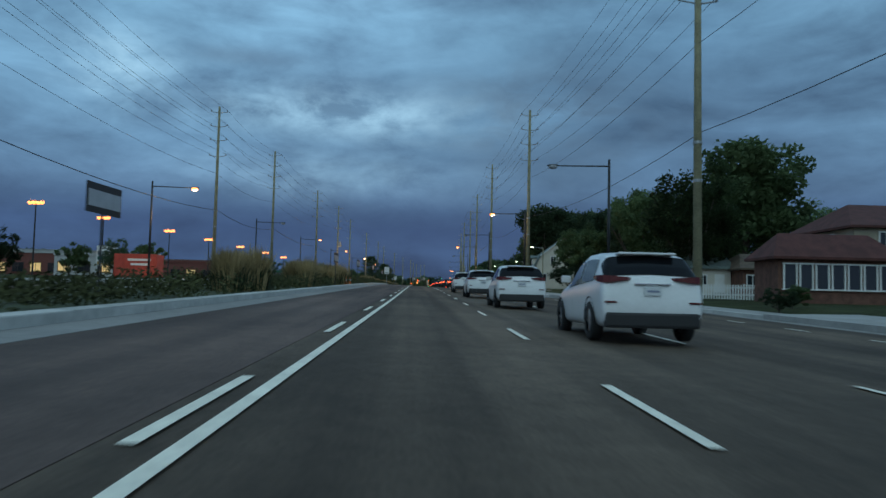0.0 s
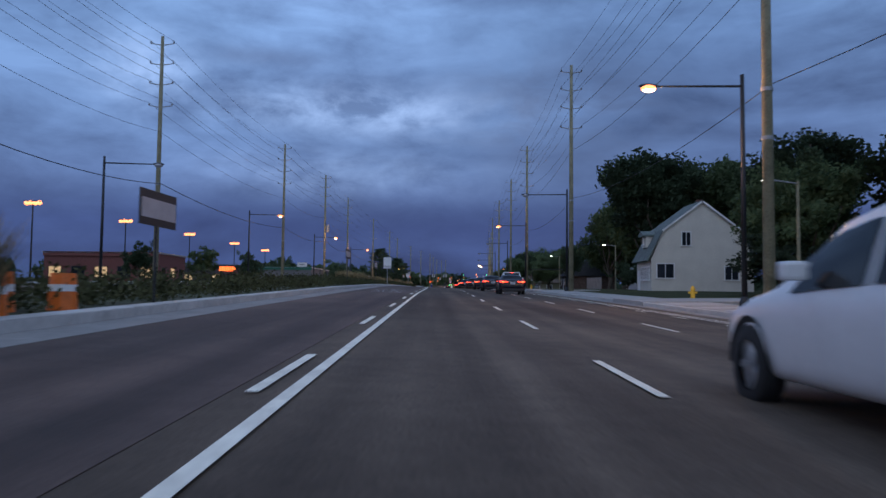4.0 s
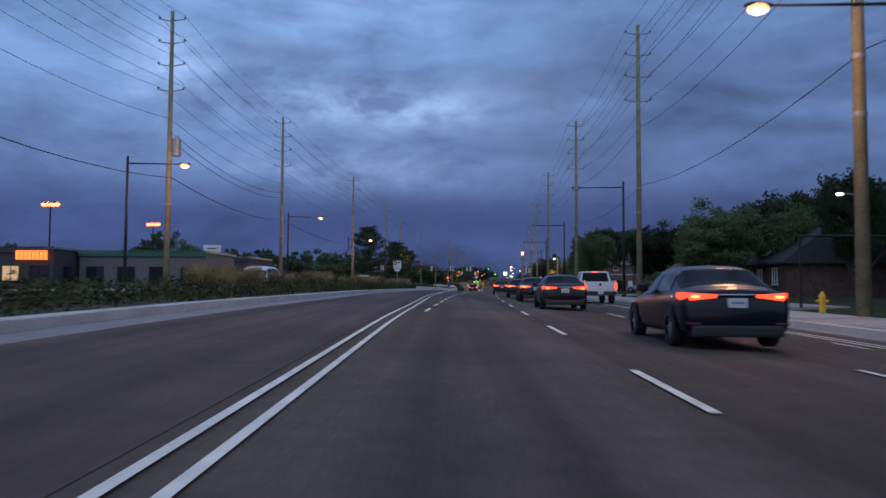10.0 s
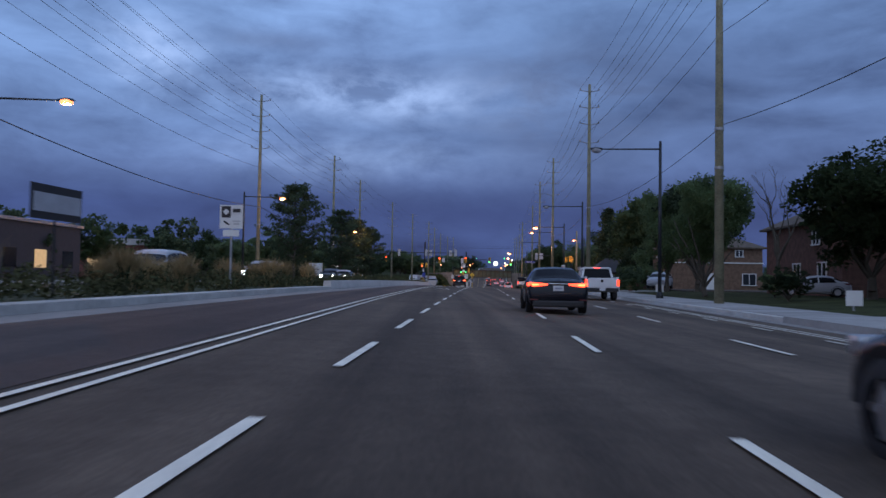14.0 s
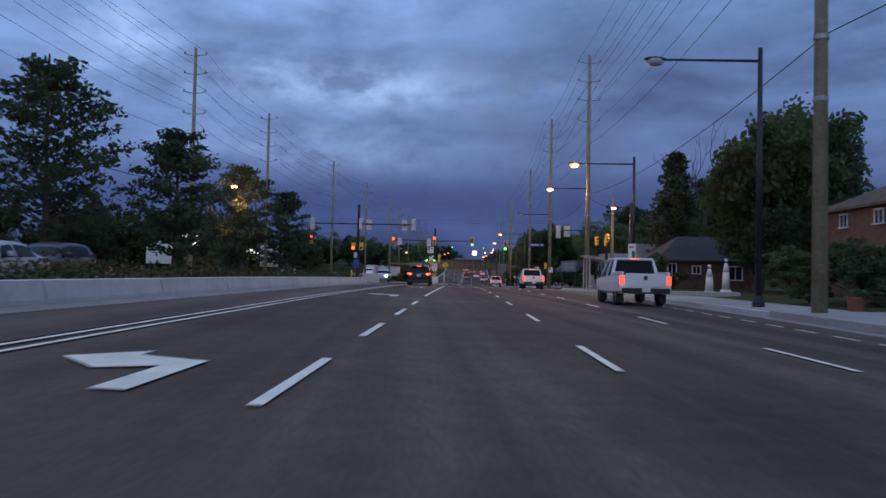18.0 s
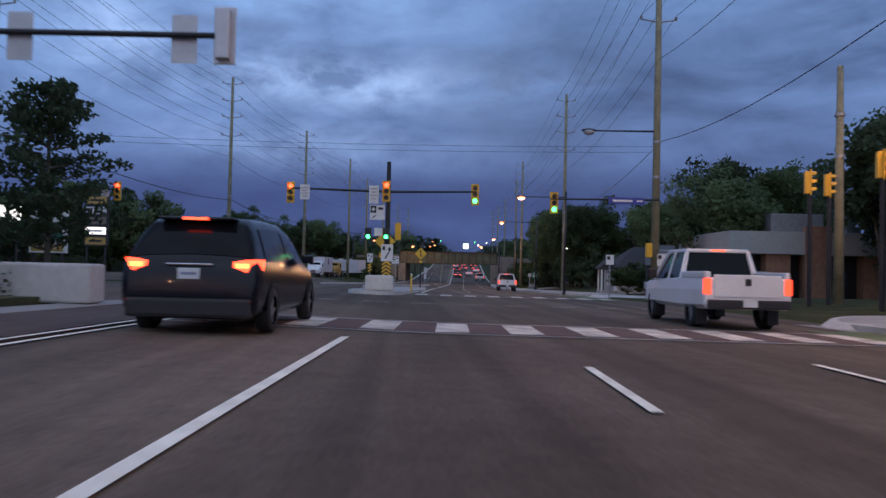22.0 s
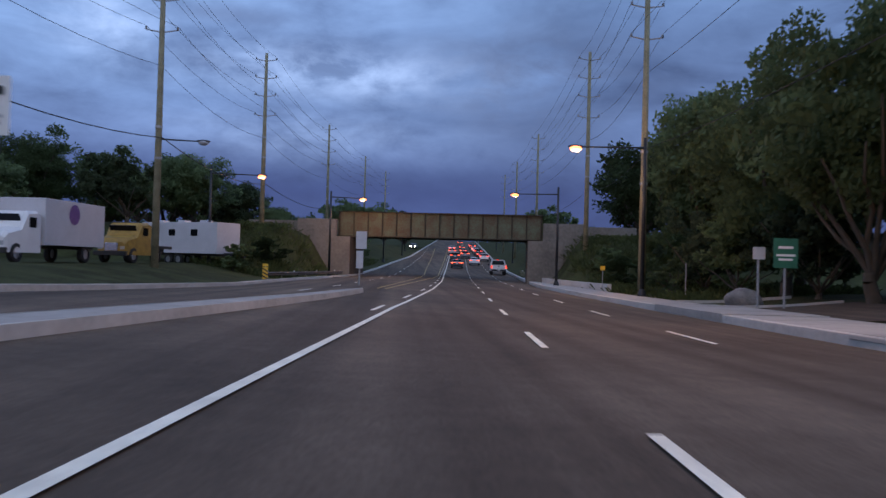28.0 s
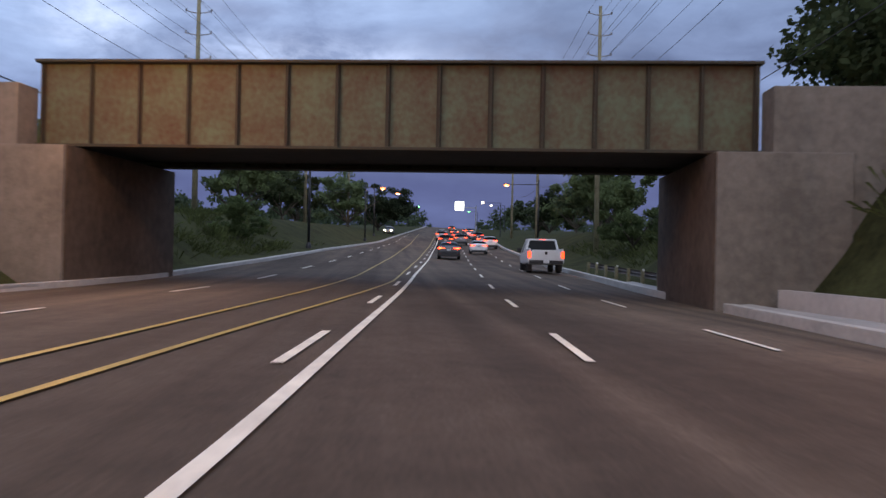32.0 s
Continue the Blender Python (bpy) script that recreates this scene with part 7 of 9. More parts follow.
        box(bm, s * (Wd / 2 * .84 - .16), L / 2 - .13, .68 if kind == "sedan" else .78, .36, .2, .15, bevel=.04)
        hl_ = part("headlamp", bm, head_lit or RIM, root)
        if head_lit:
            # oversized lit ball added to imitate the headlamp's glare
            bm = nb()
            bmesh.ops.create_uvsphere(bm, u_segments=12, v_segments=8, radius=.17, matrix=Matrix.Translation((s * (Wd / 2 * .84 - .16), L / 2 - .10, .68 if kind == "sedan" else .80)))
            part("bulb", bm, head_lit, hl_, "headlamp glare drawn as an oversized lit ball")
        bm = nb()
        cone(bm, (s * .55, -L / 2 - .02, .33), (s * .55, -L / 2 + .2, .33), .04, .04, 8)
        part("exhaust", bm, CHROME, root)
    bm = nb()
    box(bm, 0, -L / 2 + .075, .30 if kind == "sedan" else .40, Wd * (.84 if kind == "sedan" else .90), .20, .20 if kind == "sedan" else .28, bevel=.05)
    part("rear_valance", bm, TRIM, root)
    bm = nb()
    box(bm, 0, -L / 2 + .012, S["plate"], .31, .05, .155, bevel=.006)
    pl = part("number_plate", bm, PLATE, root, "white number plate")
    boxpart("plate_mark", (0, -L / 2 - .016, S["plate"]), (.22, .004, .035), material("plate_ink_blue", (.22, .25, .36), .5), pl)
    bm = nb()
    box(bm, 0, -L / 2 + .035, S["plate"] + .13, Wd * .34, .06, .03, bevel=.01)
    part("chrome_strip", bm, CHROME, root)
    if brake:
        bm = nb()
        box(bm, 0, yr0 - .17 if kind != "sedan" else yr0 - .02, S["st"][5][4] + .03 if kind != "sedan" else 1.33, .36, .06, .035)
        part("brake_lamp", bm, BRAKE, root)
    return root


def pickup(y, l, label):
    root = thing("pickup_truck", label, "pickup truck", on(y, l, 0.0))
    P = PAINTS["white"]
    bm = nb()
    sec = []
    for yy, zt, wf, zb in ((-2.9, 1.18, .97, .55), (-2.86, 1.22, 1, .5), (-1.0, 1.22, 1, .45), (-.9, 1.22, 1, .45), (1.2, 1.16, 1, .45), (1.5, 1.14, .99, .45), (2.5, 1.08, .96, .45), (2.85, .95, .88, .5), (2.9, .8, .8, .55)):
        w = 1.0 * wf
        pts = [(0, zb), (w * .9, zb), (w, zb + .1), (w, zb + (zt - zb) * .6), (w * .96, zt - .04), (w * .9, zt), (0, zt + .01)]
        sec.append([Vector((x, yy, z)) for x, z in pts] + [Vector((-x, yy, z)) for x, z in pts[-2:0:-1]])
    loft(bm, sec)
    part("body", bm, P, root)
    boxpart("bed_floor", (0, -1.95, 1.225), (1.66, 1.75, .03), TRIM, root)
    for s in (-1, 1):
        boxpart("bed_side", (s * .9, -1.95, 1.28), (.12, 1.9, .16), P, root, "", .03)
    boxpart("tailgate", (0, -2.88, 1.03), (1.55, .07, .52), P, root, "", .02)
    boxpart("tailgate_badge", (0, -2.925, 1.12), (.14, .012, .16), TRIM, root, "", .01)
    bm = nb()
    bb = [(-.93, -.95), (.93, -.95), (.93, 1.55), (-.93, 1.55)]
    tt = [(-.76, -.82), (.76, -.82), (.74, .78), (-.74, .78)]
    vb = [bm.verts.new((*p, 1.16)) for p in bb]
    vt = [bm.verts.new((*p, 1.86)) for p in tt]
    for i in range(4):
        bm.faces.new((vb[i], vb[(i + 1) % 4], vt[(i + 1) % 4], vt[i]))
    part("glasshouse", bm, DARK_GLASS, root)
    boxpart("roof", (0, -.02, 1.89), (1.56, 1.72, .1), P, root, "", .04)
    for i in range(4):
        bm = nb()
        cone(bm, Vector((*bb[i], 1.16)), Vector((*tt[i], 1.88)), .08, .06, 6)
        part("pillar", bm, P, root)
    for s in (-1, 1):
        bm = nb()
        cone(bm, (s * .92, .25, 1.16), (s * .755, .1, 1.88), .05, .05, 6)
        part("pillar", bm, P, root)
        boxpart("tail_lamp", (s * .92, -2.87, 1.02), (.17, .1, .36), TAIL, root, "red tail lamp", .02)
        boxpart("mirror", (s * 1.13, 1.15, 1.3), (.24, .14, .26), TRIM, root, "", .04)
        boxpart("headlamp", (s * .75, 2.83, .92), (.38, .15, .22), RIM, root, "", .03)
        for yw in (-1.75, 1.85):
            wheel(root, s * .84, yw, .40, .27)
            boxpart("mud_flap", (s * .84, yw - .5, .3), (.26, .02, .35), TRIM, root)
    boxpart("rear_bumper", (0, -2.98, .62), (1.85, .16, .2), TRIM, root, "", .03)
    pl = boxpart("number_plate", (0, -3.07, .64), (.32, .015, .16), PLATE, root)
    boxpart("brake_lamp", (0, -.86, 1.9), (.35, .04, .04), BRAKE, root)
    return root


# one white car, one black sedan and one pickup, each repeated along the road
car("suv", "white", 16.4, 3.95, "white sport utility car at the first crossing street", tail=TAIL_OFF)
car("suv", "white", 32.5, 3.65, "same white sport utility car repeated beside the first garden", tail=TAIL_OFF)
car("suv", "white", 49.5, 3.55, "same white sport utility car repeated beside the picket fence", tail=TAIL_OFF)
car("suv", "white", 66.7, 3.5, "same white sport utility car repeated on the road, dark red lamps", tail=TAIL_OFF)
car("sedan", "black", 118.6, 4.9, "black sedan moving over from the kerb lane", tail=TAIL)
car("sedan", "black", 133.8, 4.5, "same black sedan repeated close to the kerb lane, tail lamps lit", tail=TAIL)
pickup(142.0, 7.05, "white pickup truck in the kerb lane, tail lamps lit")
car("sedan", "black", 150.4, 4.5, "same black sedan repeated beside a white post, tail lamps lit", tail=TAIL)
car("sedan", "black", 166.8, 4.2, "same black sedan repeated in the next lane, tail lamps lit", tail=TAIL)
car("sedan", "black", 185.0, 3.65, "same black sedan repeated beside the brick cottage, tail lamps lit", tail=TAIL)
pickup(201.0, 7.5, "same white pickup truck repeated beside the pavement with lit lamps")
car("sedan", "black", 198.4, 3.6, "same black sedan repeated following the lane, bright brake lamps", tail=BRAKE)
car("sedan", "black", 213.2, 3.4, "same black sedan repeated by the lane dashes, bright brake lamps", tail=BRAKE)
car("sedan", "black", 235.4, 2.35, "same black sedan repeated, braking astride the lane dashes", tail=BRAKE)
pickup(258.0, 7.0, "same white pickup truck repeated beside the pavement, tail lamps lit")
pickup(300.0, 7.2, "same white pickup truck repeated approaching the junction")
pickup(343.5, 6.9, "same white pickup truck repeated crossing the junction")
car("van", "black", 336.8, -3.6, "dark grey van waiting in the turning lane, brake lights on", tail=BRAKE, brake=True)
pickup(412.0, 6.3, "same white pickup truck repeated past the junction")
pickup(512.0, 5.3, "same white pickup truck repeated with red tail lamps lit")
car("suv", "silver", 371.5, -10.2, "grey car facing us with bright headlamps at the crossing", flip=True, head_lit=HEADLAMP, tail=TAIL_OFF)
car("sedan", "white", 548.0, 2.9, "white sedan with red tail lamps before the hill", tail=TAIL)
car("sedan", "dark", 531.0, -0.1, "dark sedan with bright red tail lamps beyond the bridge", tail=BRAKE, brake=True)
car("suv", "dark", 566.0, -0.6, "dark sport utility car in the queue uphill", tail=TAIL)
car("suv", "grey", 582.0, 1.5, "grey sport utility car in the queue uphill", tail=TAIL)
car("suv", "white", 572.0, 5.3, "white sport utility car in the queue uphill", tail=TAIL)
car("sedan", "red", 590.0, 5.0, "dark red sedan in the queue uphill", tail=BRAKE)
for k, (y, l) in enumerate(((604, 4.8), (618, 4.6), (634, 4.4), (652, 4.2), (610, 1.2), (640, 0.9), (598, -1.5), (628, -1.9), (672, 4.0), (690, 0.4))):
    car("sedan" if k % 3 else "suv", ("dark", "silver", "white", "grey", "tan")[k % 5], y, l, "small distant car with red tail lamps in the queue", tail=BRAKE if k % 2 else TAIL, group="distant queue")
car("suv", "grey", 626.0, -12.5, "oncoming car with warm headlamps on the hill", flip=True, head_lit=HEADLAMP_W, tail=TAIL_OFF)
car("suv", "silver", 288.5, 17.8, "silver sport utility car parked in a driveway", tail=TAIL_OFF, group="parked cars", base=ground_h(288.5, 17.8) + .2, turn=-22, flip=True)
car("van", "dark", 77.5, 21.6, "dark van parked on a front lawn", tail=TAIL_OFF, group="parked cars", base=ground_h(77.5, 21.6), turn=76)
car("sedan", "silver", 262.0, 22.0, "grey car parked beside a house", tail=TAIL_OFF, group="parked cars", base=ground_h(262, 22), turn=75)
car("suv", "silver", 243.6, -13.9, "pale car coming towards us with bright headlamps", flip=True, head_lit=HEADLAMP, tail=TAIL_OFF)
car("van", "white", 205.0, -14.5, "white van coming towards us with headlamps on", flip=True, head_lit=HEADLAMP_W, tail=TAIL_OFF)
car("suv", "silver", 266.0, -15.5, "pale car on the oncoming road with headlamps on", flip=True, head_lit=HEADLAMP, tail=TAIL_OFF)
car("suv", "dark", 300.0, -17.2, "dark car on the oncoming road with headlamps on", flip=True, head_lit=HEADLAMP, tail=TAIL_OFF)
car("sedan", "silver", 290.0, -14.0, "silver car on the oncoming road", flip=True, head_lit=HEADLAMP_W, tail=TAIL_OFF)

for y, l, kd, col, tn in ((452.0, -42.5, "sedan", "silver", 70), (462.0, -41.5, "suv", "dark", 75), (456.0, -31.5, "sedan", "grey", 80), (470.0, -47.0, "suv", "white", 65)):
    car(kd, col, y, l, "parked car on the lot beyond the junction", tail=TAIL_OFF, group="parked cars", base=ground_h(y, l) + .03, turn=tn)

# trucks in the yard above the bank
def box_truck(y, l, turn, label, cab, body_len=6.2, trailer=False, cargo=True):
    root = thing("truck", label, "truck", at(y, l, ground_h(y, l), turn), "trucks in the yard")
    W_ = material("truck_body_white", (0.50, 0.50, 0.53), 0.5, vary=0.06, scale=0.8)
    bx = boxpart("cargo_box", (0, -body_len / 2 + 1.2, 2.1), (2.45, body_len, 2.4), W_, root, "white cargo box", .03) if cargo else boxpart("flat_bed", (0, -body_len / 2 + 1.2, 1.05), (2.3, body_len, .2), TRIM, root, "", .03)
    if not trailer:
        bm = nb()
        sec = []
        for yy, zt, w, zb in ((1.35, 2.5, 1.1, .5), (1.6, 2.6, 1.12, .5), (2.5, 2.55, 1.12, .5), (3.0, 1.75, 1.1, .5), (3.9, 1.55, 1.0, .5), (4.1, 1.3, .9, .6)):
            sec.append([Vector(p) for p in ((-w, yy, zb), (w, yy, zb), (w, yy, zt - .15), (w * .85, yy, zt), (-w * .85, yy, zt), (-w, yy, zt - .15))])
        loft(bm, sec)
        part("cab", bm, cab, root)
        boxpart("windscreen", (0, 2.82, 2.1), (1.8, .05, .62), DARK_GLASS, root, "", 0, Matrix.Rotation(radians(-28), 4, "X"))
        for s in (-1, 1):
            boxpart("side_window", (s * 1.125, 2.1, 2.0), (.02, .6, .5), DARK_GLASS, root)
            boxpart("headlamp", (s * .75, 4.08, .95), (.3, .06, .2), RIM, root)
        boxpart("grille", (0, 4.1, 1.0), (.9, .06, .5), CHROME, root, "", .02)
        boxpart("bumper", (0, 4.2, .6), (2.2, .2, .28), TRIM, root, "", .03)
        for s in (-1, 1):
            wheel(root, s * .95, 3.3, .48, .28)
            wheel(root, s * .95, -body_len + 3.0, .48, .32)
    else:
        for s in (-1, 1):
            for k in (0, 1.1):
                wheel(root, s * 1.0, -body_len / 2 + k, .42, .25)
        for k in range(3):
            boxpart("window", (1.235, -body_len + 2.2 + 2.4 * k, 2.5), (.02, .7, .5), DARK_GLASS, root)
            boxpart("window", (-1.235, -body_len + 2.2 + 2.4 * k, 2.5), (.02, .7, .5), DARK_GLASS, root)
            boxpart("roof_vent", (0, -body_len + 2.2 + 2.4 * k, 3.4), (.7, .7, .2), W_, root, "", .04)
        boxpart("hitch", (0, 2.0, .7), (.2, 1.8, .15), TRIM, root)
    boxpart("chassis", (0, -body_len / 2 + 1.6, .85), (1.0, body_len + 1.0, .25), TRIM, root)
    return root, bx


tr, bx = box_truck(451.4, -22.0, 178, "white box truck with a round purple emblem", PAINTS["white"])
bm = nb()
cone(bm, (1.23, -1.6, 2.6), (1.245, -1.6, 2.6), .5, .55, 24)
cone(bm, (-1.23, -1.6, 2.6), (-1.245, -1.6, 2.6), .5, .55, 24)
part("emblem", bm, material("emblem_purple", (.10, .04, .22), .5), bx)
box_truck(463.0, -20.8, 172, "yellow-cabbed truck parked in the yard", material("cab_yellow", (.34, .20, .03), .5, vary=.25), 2.5, cargo=False)
box_truck(471.1, -18.6, -118, "long white site trailer with small windows", PAINTS["white"], 8.2, True)

# ---------------------------------------------------------------- houses and shops
SIDING = material("cream_siding", (0.62, 0.58, 0.50), 0.8, vary=0.06, scale=0.8, bump=0.1, bscale=8)
BRICK = material("red_brown_brick", (0.14, 0.07, 0.05), 0.9, vary=0.3, scale=2.5, bump=0.4, bscale=14)
SHINGLE = material("grey_green_shingles", (0.13, 0.16, 0.15), 0.9, vary=0.25, scale=1.5, bump=0.5, bscale=12)
RED_ROOF = material("dull_red_shingles", (0.085, 0.030, 0.026), 0.9, vary=0.25, scale=1.5, bump=0.5, bscale=12)
BROWN_ROOF = material("brown_shingles", (0.12, 0.09, 0.065), 0.9, vary=0.25, scale=1.5, bump=0.5, bscale=12)
FRAME_W = material("white_window_frame", (0.72, 0.72, 0.70), 0.5, vary=0.05)
PANE = material("dark_window_pane", (0.02, 0.024, 0.03), 0.08, vary=0.05, spec=0.6)
PANE_LIT = material("lit_window_pane", (0.5, 0.4, 0.25), 0.3, emit=(1.0, 0.62, 0.28), strength=0.45)


def window(root, x, y, z, w, h, normal="y", mat=None, frame=None, mull=1):
    """Frame, sill and pane set on a wall whose outward normal is -y ('y') or -x ('x')."""
    fr = frame or FRAME_W
    win = boxpart("window", (x, y, z), (w, .05, h) if normal == "y" else (.05, w, h), mat or PANE, root)
    d = -.04

    def bar(cx, cz, sw, sh, deep=.08):
        c = (x + cx, y + d, z + cz) if normal == "y" else (x + d, y + cx, z + cz)
        s = (sw, deep, sh) if normal == "y" else (deep, sw, sh)
        boxpart("frame", c, s, fr, win)
    bar(0, h / 2, w + .16, .09)
    bar(-w / 2, 0, .09, h)
    bar(w / 2, 0, .09, h)
    for k in range(mull):
        bar(-w / 2 + w * (k + 1) / (mull + 1), 0, .06, h)
    c = (x, y + d - .03, z - h / 2) if normal == "y" else (x + d - .03, y, z - h / 2)
    boxpart("sill", c, (w + .24, .16, .08) if normal == "y" else (.16, w + .24, .08), fr, win)
    return win


def prism_roof(name, x0, x1, y0, y1, z0, z1, mat, root, axis="y", over=.35, hip=0.0, thick=.16):
    """A pitched roof with eaves and thickness; axis: the ridge's direction; hip pulls in the ridge ends."""
    bm = nb()
    x0, x1, y0, y1 = x0 - over, x1 + over, y0 - over, y1 + over
    if axis == "y":
        xm = (x0 + x1) / 2
        top = [(x0, y0, z0), (xm, y0 + hip, z1), (x1, y0, z0)], [(x0, y1, z0), (xm, y1 - hip, z1), (x1, y1, z0)]
    else:
        ym = (y0 + y1) / 2
        top = [(x0, y0, z0), (x0 + hip, ym, z1), (x0, y1, z0)], [(x1, y0, z0), (x1 - hip, ym, z1), (x1, y1, z0)]
    A = [bm.verts.new(p) for p in top[0]] + [bm.verts.new((p[0], p[1], p[2] - thick)) for p in reversed(top[0])]
    B = [bm.verts.new(p) for p in top[1]] + [bm.verts.new((p[0], p[1], p[2] - thick)) for p in reversed(top[1])]
    n = len(A)
    for i in range(n):
        bm.faces.new((A[i], A[(i + 1) % n], B[(i + 1) % n], B[i]))
    bm.faces.new(A[:3])
    bm.faces.new(B[2::-1])
    bm.faces.new((A[3], A[5], B[5], B[3]))
    for q_ in (A, B):
        bm.faces.new((q_[0], q_[2], q_[3], q_[5]))
    bmesh.ops.recalc_face_normals(bm, faces=bm.faces[:])
    return part(name, bm, mat, root)


def gable(root, x0, x1, y, z0, z1, mat, thick=.2):
    bm = nb()
    xm = (x0 + x1) / 2
    a = [bm.verts.new(p) for p in ((x0, y, z0), (x1, y, z0), (xm, y, z1))]
    b = [bm.verts.new(p) for p in ((x0, y + thick, z0), (x1, y + thick, z0), (xm, y + thick, z1))]
    bm.faces.new(a)
    bm.faces.new(b[::-1])
    for i in range(3):
        bm.faces.new((a[i], b[i], b[(i + 1) % 3], a[(i + 1) % 3]))
    bmesh.ops.recalc_face_normals(bm, faces=bm.faces[:])
    part("gable", bm, mat, root)


def walls(root, x0, x1, y0, y1, z0, z1, mat, t=.2, name="wall"):
    boxpart(name, ((x0 + x1) / 2, y0 + t / 2, (z0 + z1) / 2), (x1 - x0, t, z1 - z0), mat, root)
    boxpart(name, ((x0 + x1) / 2, y1 - t / 2, (z0 + z1) / 2), (x1 - x0, t, z1 - z0), mat, root)
    boxpart(name, (x0 + t / 2, (y0 + y1) / 2, (z0 + z1) / 2), (t, y1 - y0 - 2 * t, z1 - z0), mat, root)
    boxpart(name, (x1 - t / 2, (y0 + y1) / 2, (z0 + z1) / 2), (t, y1 - y0 - 2 * t, z1 - z0), mat, root)


def house_root(name, label, y, l, cat="house", dz=0.0):
    return thing(name, label, cat, Matrix.Translation(W(y, l, ground_h(y, l) + dz)) @ Matrix.Rotation(radians(head(y)), 4, "Z"), "houses along the road")


# gambrel house: gable towards us, porch along the road side
h = house_root("house", "cream gambrel-roofed house with an enclosed porch", 134.0, 19.2)
g_pts = [(0.0, 2.85), (1.25, 5.6), (4.9, 8.3), (8.55, 5.6), (9.8, 2.85)]
bm = nb()
for y_ in (0.0, 9.0):
    pass
f = [bm.verts.new((x, 0.0, z)) for x, z in ([(0.15, -.3)] + [(0.15, 2.9)] + g_pts[1:4] + [(9.65, 2.9), (9.65, -.3)])]
k_ = [bm.verts.new((v.co.x, 9.5, v.co.z)) for v in f]
bm.faces.new(f)
bm.faces.new(k_[::-1])
for i in range(len(f)):
    bm.faces.new((f[i], k_[i], k_[(i + 1) % len(f)], f[(i + 1) % len(f)]))
bmesh.ops.recalc_face_normals(bm, faces=bm.faces[:])
part("wall", bm, SIDING, h)
bm = nb()
o = [bm.verts.new((x + dx, -.35, z + dz)) for (x, z), dx, dz in zip(g_pts, (-.35, -.05, 0, .05, .35), (-.05, .12, .16, .12, -.05))]
o += [bm.verts.new((x + dx, -.35, z + dz)) for (x, z), dx, dz in zip(g_pts[::-1], (.2, 0, 0, 0, -.2), (-.14, .0, .02, .0, -.14))]
p_ = [bm.verts.new((v.co.x, 9.8, v.co.z)) for v in o]
n = len(o)
for i in range(n):
    bm.faces.new((o[i], p_[i], p_[(i + 1) % n], o[(i + 1) % n]))
for ring in (o, p_):
    for i in range(4):
        bm.faces.new((ring[i], ring[i + 1], ring[8 - i], ring[9 - i]))
bmesh.ops.recalc_face_normals(bm, faces=bm.faces[:])
part("roof", bm, SHINGLE, h, "grey green gambrel roof")
boxpart("fascia", (3.0, -.37, 6.95), (4.6, .05, .16), FRAME_W, h, "", 0, Matrix.Rotation(radians(-36.5), 4, "Y"))
boxpart("fascia", (6.8, -.37, 6.95), (4.6, .05, .16), FRAME_W, h, "", 0, Matrix.Rotation(radians(36.5), 4, "Y"))
h.matrix_basis = h.matrix_basis @ Matrix.Diagonal((1, .56, 1, 1))
window(h, 3.4, -.02, 4.85, .85, 1.3)
window(h, 1.45, -.02, 1.85, 1.6, 1.35)
window(h, 7.6, -.02, 1.7, 1.3, 1.3)
for k in range(6):
    window(h, .12, 1.2 + .95 * k, 1.6, .7, 1.25, "x", mull=0)
boxpart("door", (.1, 7.6, 1.0), (.08, .95, 2.0), FRAME_W, h, "white porch door")
dm = boxpart("dormer", (.95, 5.0, 4.75), (1.5, 2.4, 1.2), SIDING, h)
window(dm, .18, 5.0, 4.75, .9, .7, "x")
prism_roof("dormer_roof", .0, 1.9, 3.7, 6.3, 5.35, 5.75, SHINGLE, dm, "x", .15)
boxpart("chimney", (6.0, 7.2, 8.2), (.7, .6, 1.6), BRICK, h, "", .03)

# white annexe beyond it
h = house_root("shed", "low grey shed beside a fence panel", 152.0, 22.5, "shed")
walls(h, 0, 5, 0, 5, -.3, 2.3, material("grey_shed_boards", (.33, .33, .32), .8, vary=.12))
prism_roof("roof", 0, 5, 0, 5, 2.3, 3.6, SHINGLE, h)
gable(h, 0, 5, 0.0, 2.3, 3.5, FRAME_W)


